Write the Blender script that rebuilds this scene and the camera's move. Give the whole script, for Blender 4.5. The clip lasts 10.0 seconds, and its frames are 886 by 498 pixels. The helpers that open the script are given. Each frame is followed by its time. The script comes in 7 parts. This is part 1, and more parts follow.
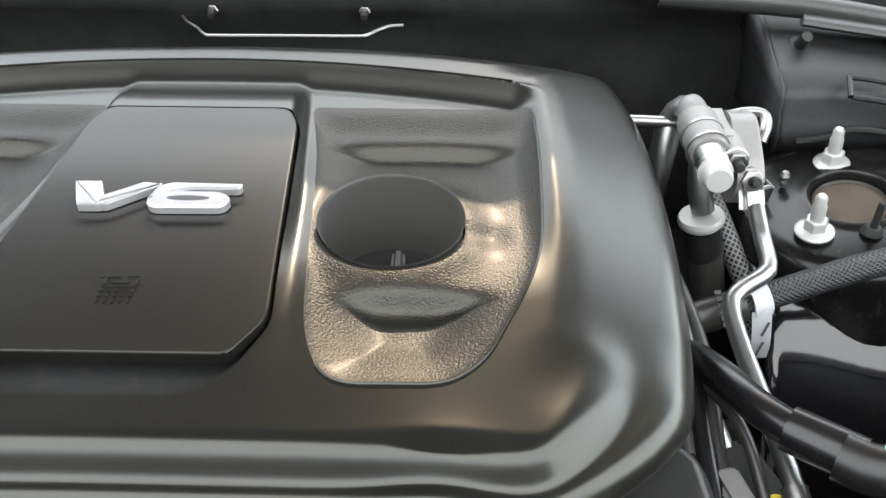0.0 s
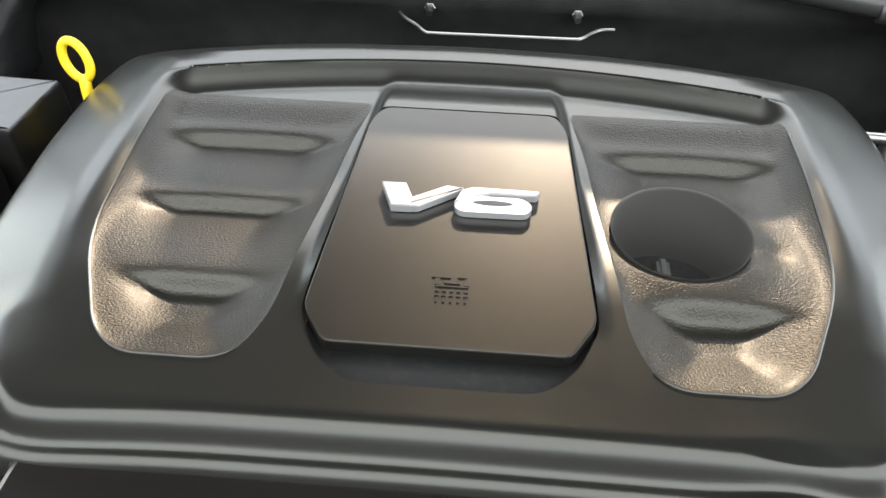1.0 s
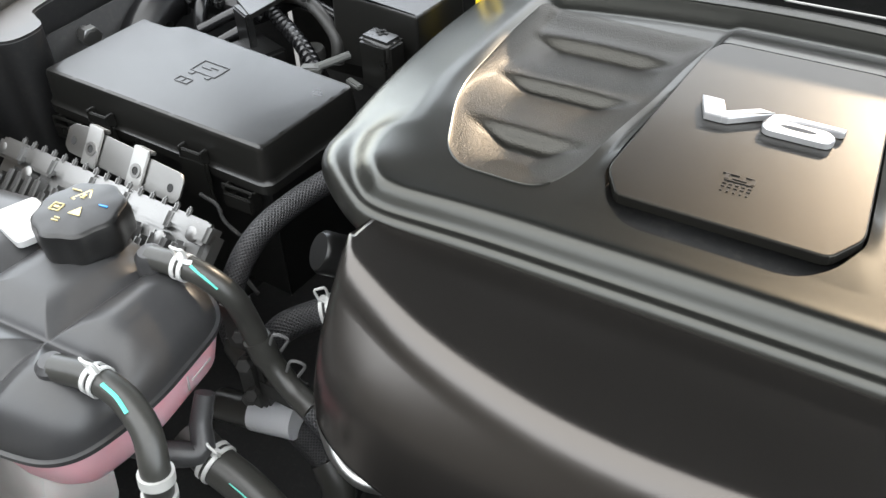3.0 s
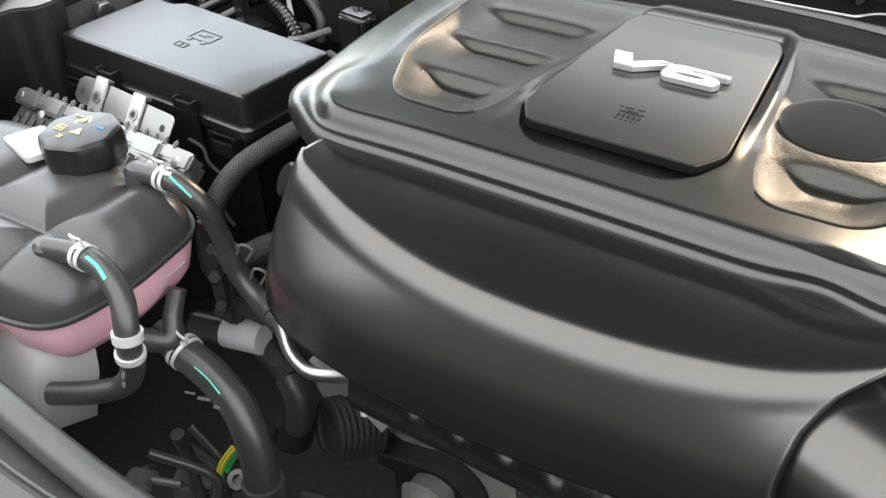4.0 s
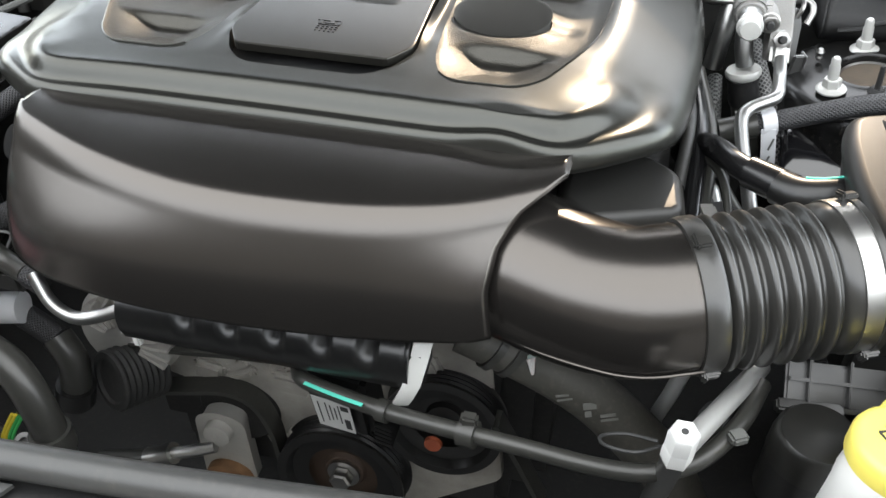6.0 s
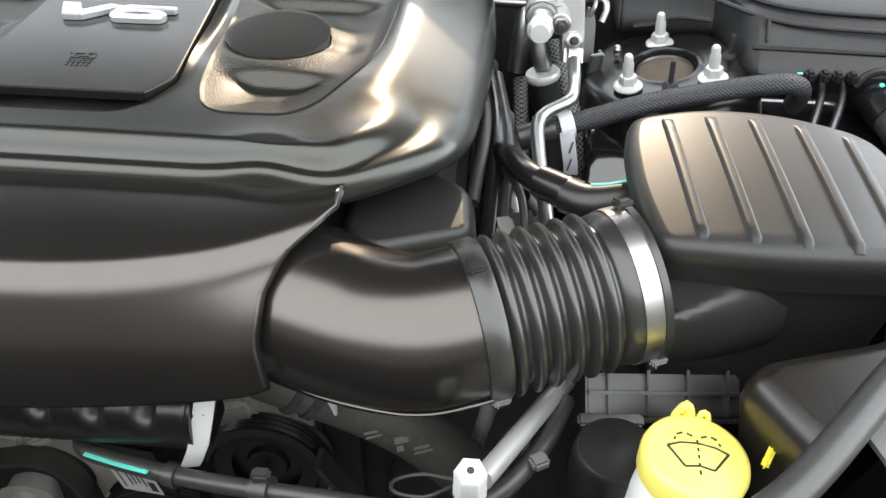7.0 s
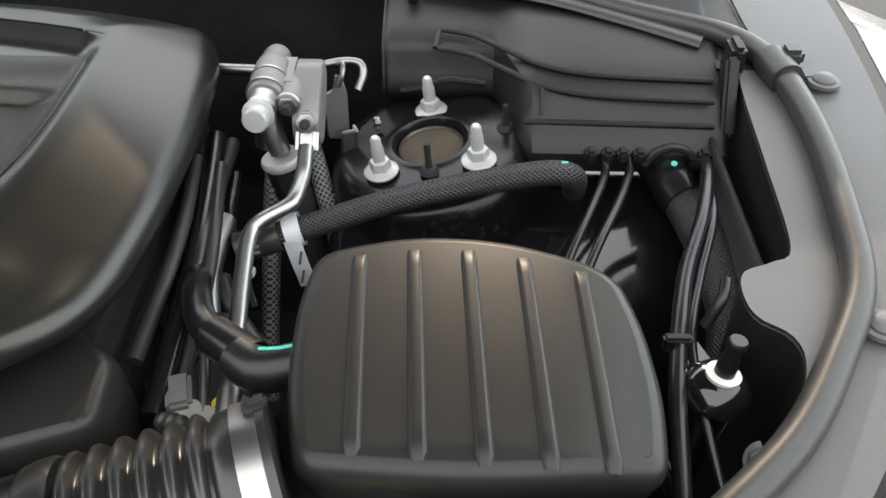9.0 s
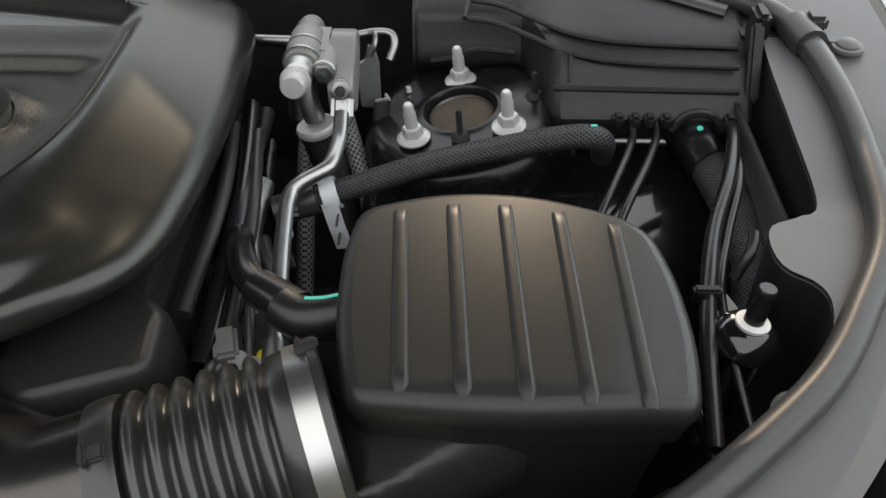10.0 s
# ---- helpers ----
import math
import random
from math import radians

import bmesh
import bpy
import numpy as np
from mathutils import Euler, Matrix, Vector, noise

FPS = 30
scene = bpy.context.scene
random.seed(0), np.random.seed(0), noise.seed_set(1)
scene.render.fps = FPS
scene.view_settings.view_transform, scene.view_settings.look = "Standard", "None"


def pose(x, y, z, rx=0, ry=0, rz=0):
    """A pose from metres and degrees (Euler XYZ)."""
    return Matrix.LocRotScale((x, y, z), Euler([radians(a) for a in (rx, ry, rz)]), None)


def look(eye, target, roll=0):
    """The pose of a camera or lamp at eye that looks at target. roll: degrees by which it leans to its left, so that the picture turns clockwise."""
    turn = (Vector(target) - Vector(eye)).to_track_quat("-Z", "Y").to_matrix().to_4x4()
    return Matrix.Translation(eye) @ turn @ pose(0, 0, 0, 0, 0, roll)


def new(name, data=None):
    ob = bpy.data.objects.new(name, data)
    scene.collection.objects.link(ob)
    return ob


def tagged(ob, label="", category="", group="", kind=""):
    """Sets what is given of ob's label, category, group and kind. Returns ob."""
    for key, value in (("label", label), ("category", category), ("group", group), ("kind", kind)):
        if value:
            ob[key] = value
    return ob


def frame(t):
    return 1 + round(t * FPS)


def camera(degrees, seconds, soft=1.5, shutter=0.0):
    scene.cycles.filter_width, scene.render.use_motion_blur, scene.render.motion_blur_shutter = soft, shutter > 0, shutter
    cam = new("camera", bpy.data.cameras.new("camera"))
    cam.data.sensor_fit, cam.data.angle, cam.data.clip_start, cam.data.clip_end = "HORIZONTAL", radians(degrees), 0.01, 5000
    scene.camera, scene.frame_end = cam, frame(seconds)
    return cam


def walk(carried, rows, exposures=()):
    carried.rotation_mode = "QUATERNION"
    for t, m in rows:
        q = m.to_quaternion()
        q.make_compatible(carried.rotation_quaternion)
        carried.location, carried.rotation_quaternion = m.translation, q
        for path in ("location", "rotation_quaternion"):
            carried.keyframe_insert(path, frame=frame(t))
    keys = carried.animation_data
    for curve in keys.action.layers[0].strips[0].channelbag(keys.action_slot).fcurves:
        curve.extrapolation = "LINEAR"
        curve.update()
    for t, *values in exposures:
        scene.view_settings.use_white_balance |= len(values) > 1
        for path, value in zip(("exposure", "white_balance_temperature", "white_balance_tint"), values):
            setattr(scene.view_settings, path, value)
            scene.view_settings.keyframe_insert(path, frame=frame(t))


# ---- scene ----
cam = camera(55.1, 10.0)
PATH = [
    (0, (0.002, 0.012, 1.328), (-0.01, 1.54, 0.038), 0.5),
    (0.5, (-0.103, 0.005, 1.356), (-0.118, 1.508, 0.038), 1.2),
    (1, (-0.166, -0.006, 1.364), (-0.262, 1.477, 0.027), 1.2),
    (1.5, (-0.215, -0.038, 1.376), (-0.565, 1.417, 0.049), -1.7),
    (2, (-0.222, -0.089, 1.385), (-0.792, 1.3, 0.065), -2.4),
    (2.5, (-0.192, -0.127, 1.371), (-0.903, 1.189, 0.044), -2.3),
    (2.7, (-0.168, -0.135, 1.368), (-0.914, 1.158, 0.037), -2.5),
    (3.8, (0.016, -0.205, 1.345), (-0.843, 1.099, 0.096), -1.6),
    (4, (0.019, -0.236, 1.349), (-0.838, 1.077, 0.107), -1.4),
    (4.5, (0.037, -0.299, 1.343), (-0.777, 1.011, 0.07), -0.4),
    (5, (0.049, -0.331, 1.352), (-0.723, 0.996, 0.07), -3.7),
    (5.5, (0.073, -0.324, 1.35), (-0.465, 1.106, 0.059), -1.2),
    (5.7, (0.084, -0.322, 1.35), (-0.387, 1.132, 0.06), -0.9),
    (6.8, (0.137, -0.286, 1.355), (0.01, 1.221, 0.046), 1.4),
    (7, (0.168, -0.259, 1.345), (0.057, 1.259, 0.047), 0.7),
    (7.5, (0.22, -0.195, 1.333), (0.175, 1.33, 0.04), 0.9),
    (8, (0.263, -0.135, 1.33), (0.258, 1.38, 0.025), 0.7),
    (8.5, (0.325, -0.084, 1.334), (0.335, 1.417, 0.013), 1.3),
    (9, (0.361, -0.05, 1.348), (0.362, 1.435, 0.008), 1.0),
    (9.5, (0.361, -0.037, 1.34), (0.346, 1.444, -0.003), 0.5),
    (10, (0.344, -0.083, 1.343), (0.317, 1.389, -0.011), 0.1),
]
EXPOSURES = [(0.0, 3.75, 6600, 8), (7.5, 3.75, 6600, 8), (8.5, 3.6, 6600, 8), (9.0, 3.05, 6700, 8), (10.0, 2.5, 6700, 8)]
walk(cam, [(t, look(eye, target, roll)) for t, eye, target, roll in PATH], EXPOSURES)

# ---- sky and sun ----
SUN_ELEVATION, SUN_AZIMUTH = 23.0, 5.0     # a low warm sun behind the car
HOOD_Y, HOOD_REAR, HOOD_RISE = 0.765, 1.208, 1.10   # the raised hood's rear edge, and its rise to the front
world = bpy.data.worlds.new("world")
scene.world = world
world.use_nodes = True
wn = world.node_tree.nodes
sky = wn.new("ShaderNodeTexSky")
sky.sky_type, sky.sun_disc = "NISHITA", False
sky.sun_elevation, sky.sun_rotation = radians(SUN_ELEVATION), radians(SUN_AZIMUTH)
sky.dust_density, sky.air_density, sky.ozone_density = 0.3, 0.8, 0.6
veil = wn.new("ShaderNodeMixRGB")           # thin bright overcast over the whole sky
veil.inputs["Fac"].default_value, veil.inputs["Color2"].default_value = 0.75, (3.0, 2.95, 2.82, 1)
world.node_tree.links.new(sky.outputs[0], veil.inputs["Color1"])
world.node_tree.links.new(veil.outputs[0], wn["Background"].inputs[0])
wn["Background"].inputs[1].default_value = 0.15
sun = new("sun", bpy.data.lights.new("sun", "SUN"))
sun.data.energy, sun.data.angle, sun.data.color = 0.27, radians(0.25), (1.0, 0.78, 0.57)
_a, _e = radians(SUN_AZIMUTH), radians(SUN_ELEVATION)
sun.matrix_world = look((math.sin(_a) * math.cos(_e) * 5, math.cos(_a) * math.cos(_e) * 5, 1 + math.sin(_e) * 5), (0, 0, 1))


# ---- materials ----
def material(name, base, rough=0.5, metal=0.0, coat=0.0, grain=(), var=0.15, var_scale=12.0, bump=0.0, bump_scale=900.0,
             transmission=0.0, subsurface=0.0, spec=0.5, dust=0.0, rough_var=0.08, relief=0.0006, coat_rough=0.06):
    m = bpy.data.materials.new(name)
    m.use_nodes = True
    n, l = m.node_tree.nodes, m.node_tree.links
    b = n["Principled BSDF"]
    b.inputs["Base Color"].default_value = (*base, 1)
    b.inputs["Roughness"].default_value = rough
    b.inputs["Metallic"].default_value = metal
    b.inputs["Coat Weight"].default_value = coat
    b.inputs["Coat Roughness"].default_value = coat_rough
    b.inputs["Specular IOR Level"].default_value = spec
    b.inputs["Transmission Weight"].default_value = transmission
    if subsurface:
        b.inputs["Subsurface Weight"].default_value = subsurface
        b.inputs["Subsurface Radius"].default_value = (0.02, 0.01, 0.01)
    co = n.new("ShaderNodeTexCoord")
    big = n.new("ShaderNodeTexNoise")
    big.inputs["Scale"].default_value, big.inputs["Detail"].default_value = var_scale, 6.0
    l.new(co.outputs["Object"], big.inputs["Vector"])
    mix = n.new("ShaderNodeMixRGB")
    mix.inputs["Color1"].default_value = (*[c * (1 - var) for c in base], 1)
    mix.inputs["Color2"].default_value = (*[min(1, c * (1 + var)) for c in base], 1)
    l.new(big.outputs["Fac"], mix.inputs["Fac"])
    colour = mix.outputs[0]
    if dust:
        fine = n.new("ShaderNodeTexNoise")
        fine.inputs["Scale"].default_value, fine.inputs["Detail"].default_value = 160.0, 8.0
        l.new(co.outputs["Object"], fine.inputs["Vector"])
        ramp = n.new("ShaderNodeValToRGB")
        ramp.color_ramp.elements[0].position, ramp.color_ramp.elements[1].position = 0.52, 0.78
        l.new(fine.outputs["Fac"], ramp.inputs[0])
        mul = n.new("ShaderNodeMath")
        mul.operation = "MULTIPLY"
        mul.inputs[1].default_value = dust
        l.new(ramp.outputs[0], mul.inputs[0])
        dm = n.new("ShaderNodeMixRGB")
        dm.inputs["Color2"].default_value = (0.30, 0.26, 0.21, 1)
        l.new(mul.outputs[0], dm.inputs["Fac"])
        l.new(colour, dm.inputs["Color1"])
        colour = dm.outputs[0]
    l.new(colour, b.inputs["Base Color"])
    rr = n.new("ShaderNodeMapRange")
    rr.inputs["To Min"].default_value, rr.inputs["To Max"].default_value = max(0.02, rough - rough_var), min(1, rough + rough_var)
    l.new(big.outputs["Fac"], rr.inputs[0])
    l.new(rr.outputs[0], b.inputs["Roughness"])
    if bump:
        g = n.new("ShaderNodeTexNoise")
        g.inputs["Scale"].default_value, g.inputs["Detail"].default_value = bump_scale, 3.0
        l.new(co.outputs["Object"], g.inputs["Vector"])
        bp = n.new("ShaderNodeBump")
        bp.inputs["Strength"].default_value, bp.inputs["Distance"].default_value = bump, relief
        l.new(g.outputs["Fac"], bp.inputs["Height"])
        l.new(bp.outputs[0], b.inputs["Normal"])
    return m


def braid_material(name, base, glint, scale=420.0):
    """Woven sleeve: two crossing diagonal wave sets."""
    m = material(name, base, 0.45)
    n, l = m.node_tree.nodes, m.node_tree.links
    b = n["Principled BSDF"]
    co = n.new("ShaderNodeTexCoord")
    waves = []
    for s in (1, -1):
        w = n.new("ShaderNodeTexWave")
        w.wave_type, w.bands_direction = "BANDS", "DIAGONAL"
        w.inputs["Scale"].default_value, w.inputs["Distortion"].default_value = scale / 4, 0.3
        mp = n.new("ShaderNodeMapping")
        mp.inputs["Scale"].default_value = (s, 1, 1)
        l.new(co.outputs["UV"], mp.inputs[0])
        l.new(mp.outputs[0], w.inputs["Vector"])
        waves.append(w)
    mx = n.new("ShaderNodeMath")
    mx.operation = "MAXIMUM"
    l.new(waves[0].outputs["Fac"], mx.inputs[0])
    l.new(waves[1].outputs["Fac"], mx.inputs[1])
    pw = n.new("ShaderNodeMath")
    pw.operation = "POWER"
    pw.inputs[1].default_value = 4.0
    l.new(mx.outputs[0], pw.inputs[0])
    c = n.new("ShaderNodeMixRGB")
    c.inputs["Color1"].default_value, c.inputs["Color2"].default_value = (*base, 1), (*glint, 1)
    l.new(pw.outputs[0], c.inputs["Fac"])
    l.new(c.outputs[0], b.inputs["Base Color"])
    bp = n.new("ShaderNodeBump")
    bp.inputs["Strength"].default_value, bp.inputs["Distance"].default_value = 0.8, 0.001
    l.new(mx.outputs[0], bp.inputs["Height"])
    l.new(bp.outputs[0], b.inputs["Normal"])
    return m


M_COVER = material("cover_plastic", (0.050, 0.0505, 0.0455), 0.29, metal=0.80, coat=0.15, coat_rough=0.16, bump=0.09, bump_scale=1600, var=0.06, dust=0.010, rough_var=0.03)
M_LID = material("lid_plastic", (0.040, 0.0385, 0.034), 0.36, metal=0.80, coat=0.20, coat_rough=0.20, bump=0.16, bump_scale=1500, var=0.06, dust=0.012, rough_var=0.03)
M_GRAIN = material("grained_plastic", (0.046, 0.044, 0.038), 0.36, metal=0.75, coat=0.08, coat_rough=0.25, bump=0.75, relief=0.0008, bump_scale=700, var=0.10, dust=0.012, rough_var=0.03)
M_INTAKE = material("intake_plastic", (0.088, 0.081, 0.075), 0.24, metal=0.90, bump=0.06, bump_scale=1500, var=0.06, dust=0.012, rough_var=0.03)
M_BLACK = material("black_plastic", (0.007, 0.007, 0.007), 0.33, bump=0.10, bump_scale=1200, dust=0.02)
M_BOX = material("air_box_plastic", (0.017, 0.0168, 0.0158), 0.38, spec=0.40, bump=0.10, bump_scale=1300, dust=0.015, rough_var=0.04)
M_SATIN = material("fuse_box_plastic", (0.0085, 0.0084, 0.0076), 0.30, spec=0.55, bump=0.15, bump_scale=1100, dust=0.012)
M_RUBBER = material("hose_rubber", (0.030, 0.030, 0.027), 0.36, bump=0.1, bump_scale=500, dust=0.03)
M_HOSE = material("glossy_black_hose", (0.007, 0.007, 0.0075), 0.26, bump=0.04, bump_scale=500, dust=0.008)
M_BELLOWS = material("bellows_rubber", (0.020, 0.0195, 0.018), 0.32, spec=0.7, bump=0.06, bump_scale=700, dust=0.02)
M_SEAL = material("seal_rubber", (0.034, 0.034, 0.033), 0.38, bump=0.15, bump_scale=900, dust=0.05)
M_PAINT = material("gloss_black_paint", (0.006, 0.006, 0.007), 0.12, coat=0.6, dust=0.03, rough_var=0.04)
M_TOWER = material("tower_paint", (0.005, 0.005, 0.005), 0.24, spec=0.35, dust=0.05, rough_var=0.06)
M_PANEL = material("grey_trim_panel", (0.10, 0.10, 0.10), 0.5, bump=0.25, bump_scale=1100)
M_FRONT = material("front_panel_plastic", (0.050, 0.050, 0.050), 0.40, bump=0.3, bump_scale=1100)
# paler than the cover: the light inside the deep well is put into this colour
M_WELL = material("well_plastic_lightened", (0.060, 0.058, 0.054), 0.5, bump=0.2, bump_scale=700, var=0.1)
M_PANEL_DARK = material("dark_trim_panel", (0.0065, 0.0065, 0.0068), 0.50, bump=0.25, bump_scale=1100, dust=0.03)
M_BODY = material("body_paint", (0.30, 0.30, 0.31), 0.25, metal=0.4, coat=0.8, var=0.03)
M_ALU = material("aluminium_tube", (0.42, 0.42, 0.41), 0.36, metal=1.0, bump=0.05, bump_scale=400)
M_CAST = material("cast_aluminium", (0.25, 0.245, 0.235), 0.50, metal=0.45, bump=0.6, bump_scale=500, var=0.3, dust=0.25)
M_BLOCK = material("dusty_engine_casting", (0.36, 0.345, 0.315), 0.60, metal=0.25, bump=0.9, bump_scale=220, var=0.5, var_scale=26, dust=0.30)
M_LINE = material("matte_aluminium_line", (0.50, 0.50, 0.49), 0.45, metal=0.6, bump=0.1, bump_scale=300)
M_ECM = material("die_cast_alloy", (0.25, 0.25, 0.247), 0.42, metal=0.95, bump=0.25, bump_scale=500, var=0.1)
M_CLIP = material("spring_clip_grey", (0.50, 0.50, 0.49), 0.45, metal=0.2)
M_STEEL = material("zinc_steel", (0.30, 0.295, 0.285), 0.34, metal=1.0, bump=0.1, bump_scale=300)
M_BAND = material("clamp_band", (0.52, 0.515, 0.50), 0.36, metal=1.0)
M_TAN = material("dusty_plate", (0.06, 0.045, 0.03), 0.8, var=0.5, var_scale=60, bump=0.5, bump_scale=300)
M_RUST = material("rusty_steel", (0.16, 0.085, 0.04), 0.75, metal=0.3, var=0.5, var_scale=60, bump=0.5, bump_scale=300)
M_WHITE = material("white_plastic", (0.68, 0.68, 0.66), 0.40)
M_ZINC = material("white_zinc_bolt", (0.50, 0.50, 0.48), 0.38, metal=0.3)
M_BADGE = material("silver_badge", (0.55, 0.55, 0.56), 0.30, metal=0.7, var=0.03)
M_YELLOW = material("yellow_plastic", (0.86, 0.61, 0.02), 0.40, var=0.06)
M_PINK = material("pink_coolant_tank", (0.74, 0.42, 0.47), 0.35, subsurface=0.5, var=0.12, var_scale=14)
M_MILKY = material("milky_plastic", (0.46, 0.44, 0.43), 0.45, subsurface=0.3)
M_TANK = material("tank_black_plastic", (0.032, 0.032, 0.033), 0.36, bump=0.05, bump_scale=800, dust=0.015)
M_LINER = material("hood_liner_felt", (0.010, 0.010, 0.010), 0.95, bump=1.0, bump_scale=300, var=0.3, var_scale=30, spec=0.05)
M_FELT = material("felt_insulation", (0.020, 0.020, 0.019), 0.95, bump=1.0, bump_scale=350, var=0.5, var_scale=40, spec=0.1)
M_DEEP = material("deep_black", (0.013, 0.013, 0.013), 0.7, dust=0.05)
M_GREEN = material("green_paint_mark", (0.09, 0.55, 0.43), 0.5)
M_TAPE = material("grey_tape", (0.55, 0.56, 0.58), 0.5)
M_BLUE = material("blue_print", (0.05, 0.30, 0.75), 0.5)
M_INK = material("dark_print", (0.02, 0.02, 0.02), 0.6)
M_GOLD = material("gold_print", (0.62, 0.52, 0.26), 0.5)
M_LABEL = material("paper_label", (0.60, 0.60, 0.59), 0.5)
M_PALE = material("white_label_plate", (0.40, 0.40, 0.40), 0.5)
M_BEAM = material("worn_bare_metal", (0.34, 0.33, 0.305), 0.42, metal=0.55, bump=0.3, bump_scale=200, var=0.3, var_scale=30, dust=0.15)
M_STRAP = material("strap_plastic", (0.50, 0.50, 0.48), 0.45)
M_LOOM = material("taped_loom", (0.022, 0.0215, 0.020), 0.5, bump=0.6, bump_scale=160, var=0.4, var_scale=80)
M_NUT = material("spring_nut_zinc", (0.50, 0.495, 0.48), 0.36, metal=1.0)
M_GREYPRINT = material("grey_print", (0.09, 0.092, 0.087), 0.6)
M_WEB = material("stained_hub", (0.05, 0.032, 0.022), 0.7, metal=0.2, var=0.5, var_scale=50)
M_BRAID = braid_material("braided_sleeve", (0.003, 0.003, 0.0033), (0.045, 0.045, 0.048), 620.0)
M_CHECK = braid_material("checked_sleeve", (0.008, 0.008, 0.008), (0.22, 0.22, 0.215), 420)
M_CONCRETE = material("asphalt_ground", (0.060, 0.059, 0.057), 0.85, bump=0.5, bump_scale=60, var=0.2, var_scale=3)
M_BLOCKER = material("dark_blocker", (0.055, 0.054, 0.050), 0.9, bump=0.5, bump_scale=40, var=0.2, var_scale=2)
M_ORANGE = material("orange_plug", (0.30, 0.07, 0.03), 0.5)
M_TOOTH = material("wire_yellow", (0.75, 0.62, 0.05), 0.5)
M_WIREGREEN = material("wire_green", (0.05, 0.40, 0.10), 0.5)


# ---- geometry helpers ----
def thing(name, label, category, loc=(0, 0, 0), group="", kind=""):
    e = new(name)
    e.empty_display_size = 0.02
    e.location = loc
    return tagged(e, label, category, group, kind)


def part(name, g, mat, parent=None, label="", angle=38, solid=0.0):
    """Links the geometry (vertices, faces) as one mesh, in world places, under a thing or a part."""
    V, F = g[0], g[1]
    me = bpy.data.meshes.new(name)
    me.from_pydata([tuple(v) for v in V], [], [tuple(f) for f in F])
    bm = bmesh.new()
    bm.from_mesh(me)
    bmesh.ops.triangulate(bm, faces=[f for f in bm.faces if len(f.verts) > 4], ngon_method="EAR_CLIP")
    bmesh.ops.recalc_face_normals(bm, faces=bm.faces)
    bm.to_mesh(me)
    bm.free()
    if len(g) > 2 and g[2] is not None:
        uv = me.uv_layers.new(name="UVMap")
        for lp in me.loops:
            uv.data[lp.index].uv = g[2][lp.vertex_index]
    me.shade_smooth()
    me.set_sharp_from_angle(angle=radians(angle))
    me.materials.append(mat)
    ob = new(name, me)
    if parent is not None:
        ob.parent = parent
        if parent.type == "EMPTY":
            ob.matrix_parent_inverse = Matrix.Translation(-Vector(parent.location))
    if label:
        ob["label"] = label
    if solid:
        md = ob.modifiers.new("solid", "SOLIDIFY")
        md.thickness, md.offset = solid, -1
    elif len(F) < 1500:
        wn_ = ob.modifiers.new("weighted", "WEIGHTED_NORMAL")
        wn_.keep_sharp = True
    return ob


def solo(name, g, mat, label, category, group="", kind="", **kw):
    return tagged(part(name, g, mat, **kw), label, category, group, kind)


def join(*gs):
    V, F, U = [], [], []
    for g in gs:
        o = len(V)
        V += list(g[0])
        F += [tuple(i + o for i in f) for f in g[1]]
        U += list(g[2]) if len(g) > 2 and g[2] is not None else [(0, 0)] * len(g[0])
    return V, F, U


def xf(g, m):
    return ([tuple(m @ Vector(v)) for v in g[0]], g[1], *g[2:])


def from_bm(bm):
    bm.verts.index_update()
    out = ([tuple(v.co) for v in bm.verts], [tuple(v.index for v in f.verts) for f in bm.faces])
    bm.free()
    return out


def rbox(c, s, bev=0.003, rot=(0, 0, 0), seg=2, taper=0.0):
    """A box with rounded edges: centre, size; taper narrows its top."""
    bm = bmesh.new()
    bmesh.ops.create_cube(bm, size=1.0)
    for v in bm.verts:
        k = 1 - taper * (v.co.z + 0.5)
        v.co = Vector((v.co.x * s[0] * k, v.co.y * s[1] * k, v.co.z * s[2]))
    if bev:
        bmesh.ops.bevel(bm, geom=bm.edges[:], offset=bev, segments=seg, affect="EDGES", clamp_overlap=True)
    g = from_bm(bm)
    return xf(g, pose(*c, *rot))


def catmull(P, step=0.006):
    P = [np.array(p, float) for p in P]
    Q = [2 * P[0] - P[1]] + P + [2 * P[-1] - P[-2]]
    out = []
    for i in range(1, len(Q) - 2):
        a, b, c, d = Q[i - 1:i + 3]
        n = max(2, int(np.linalg.norm(c - b) / step))
        for k in range(n):
            t = k / n
            out.append(0.5 * (2 * b + (c - a) * t + (2 * a - 5 * b + 4 * c - d) * t * t + (3 * b - a - 3 * c + d) * t ** 3))
    out.append(P[-1])
    return np.array(out)


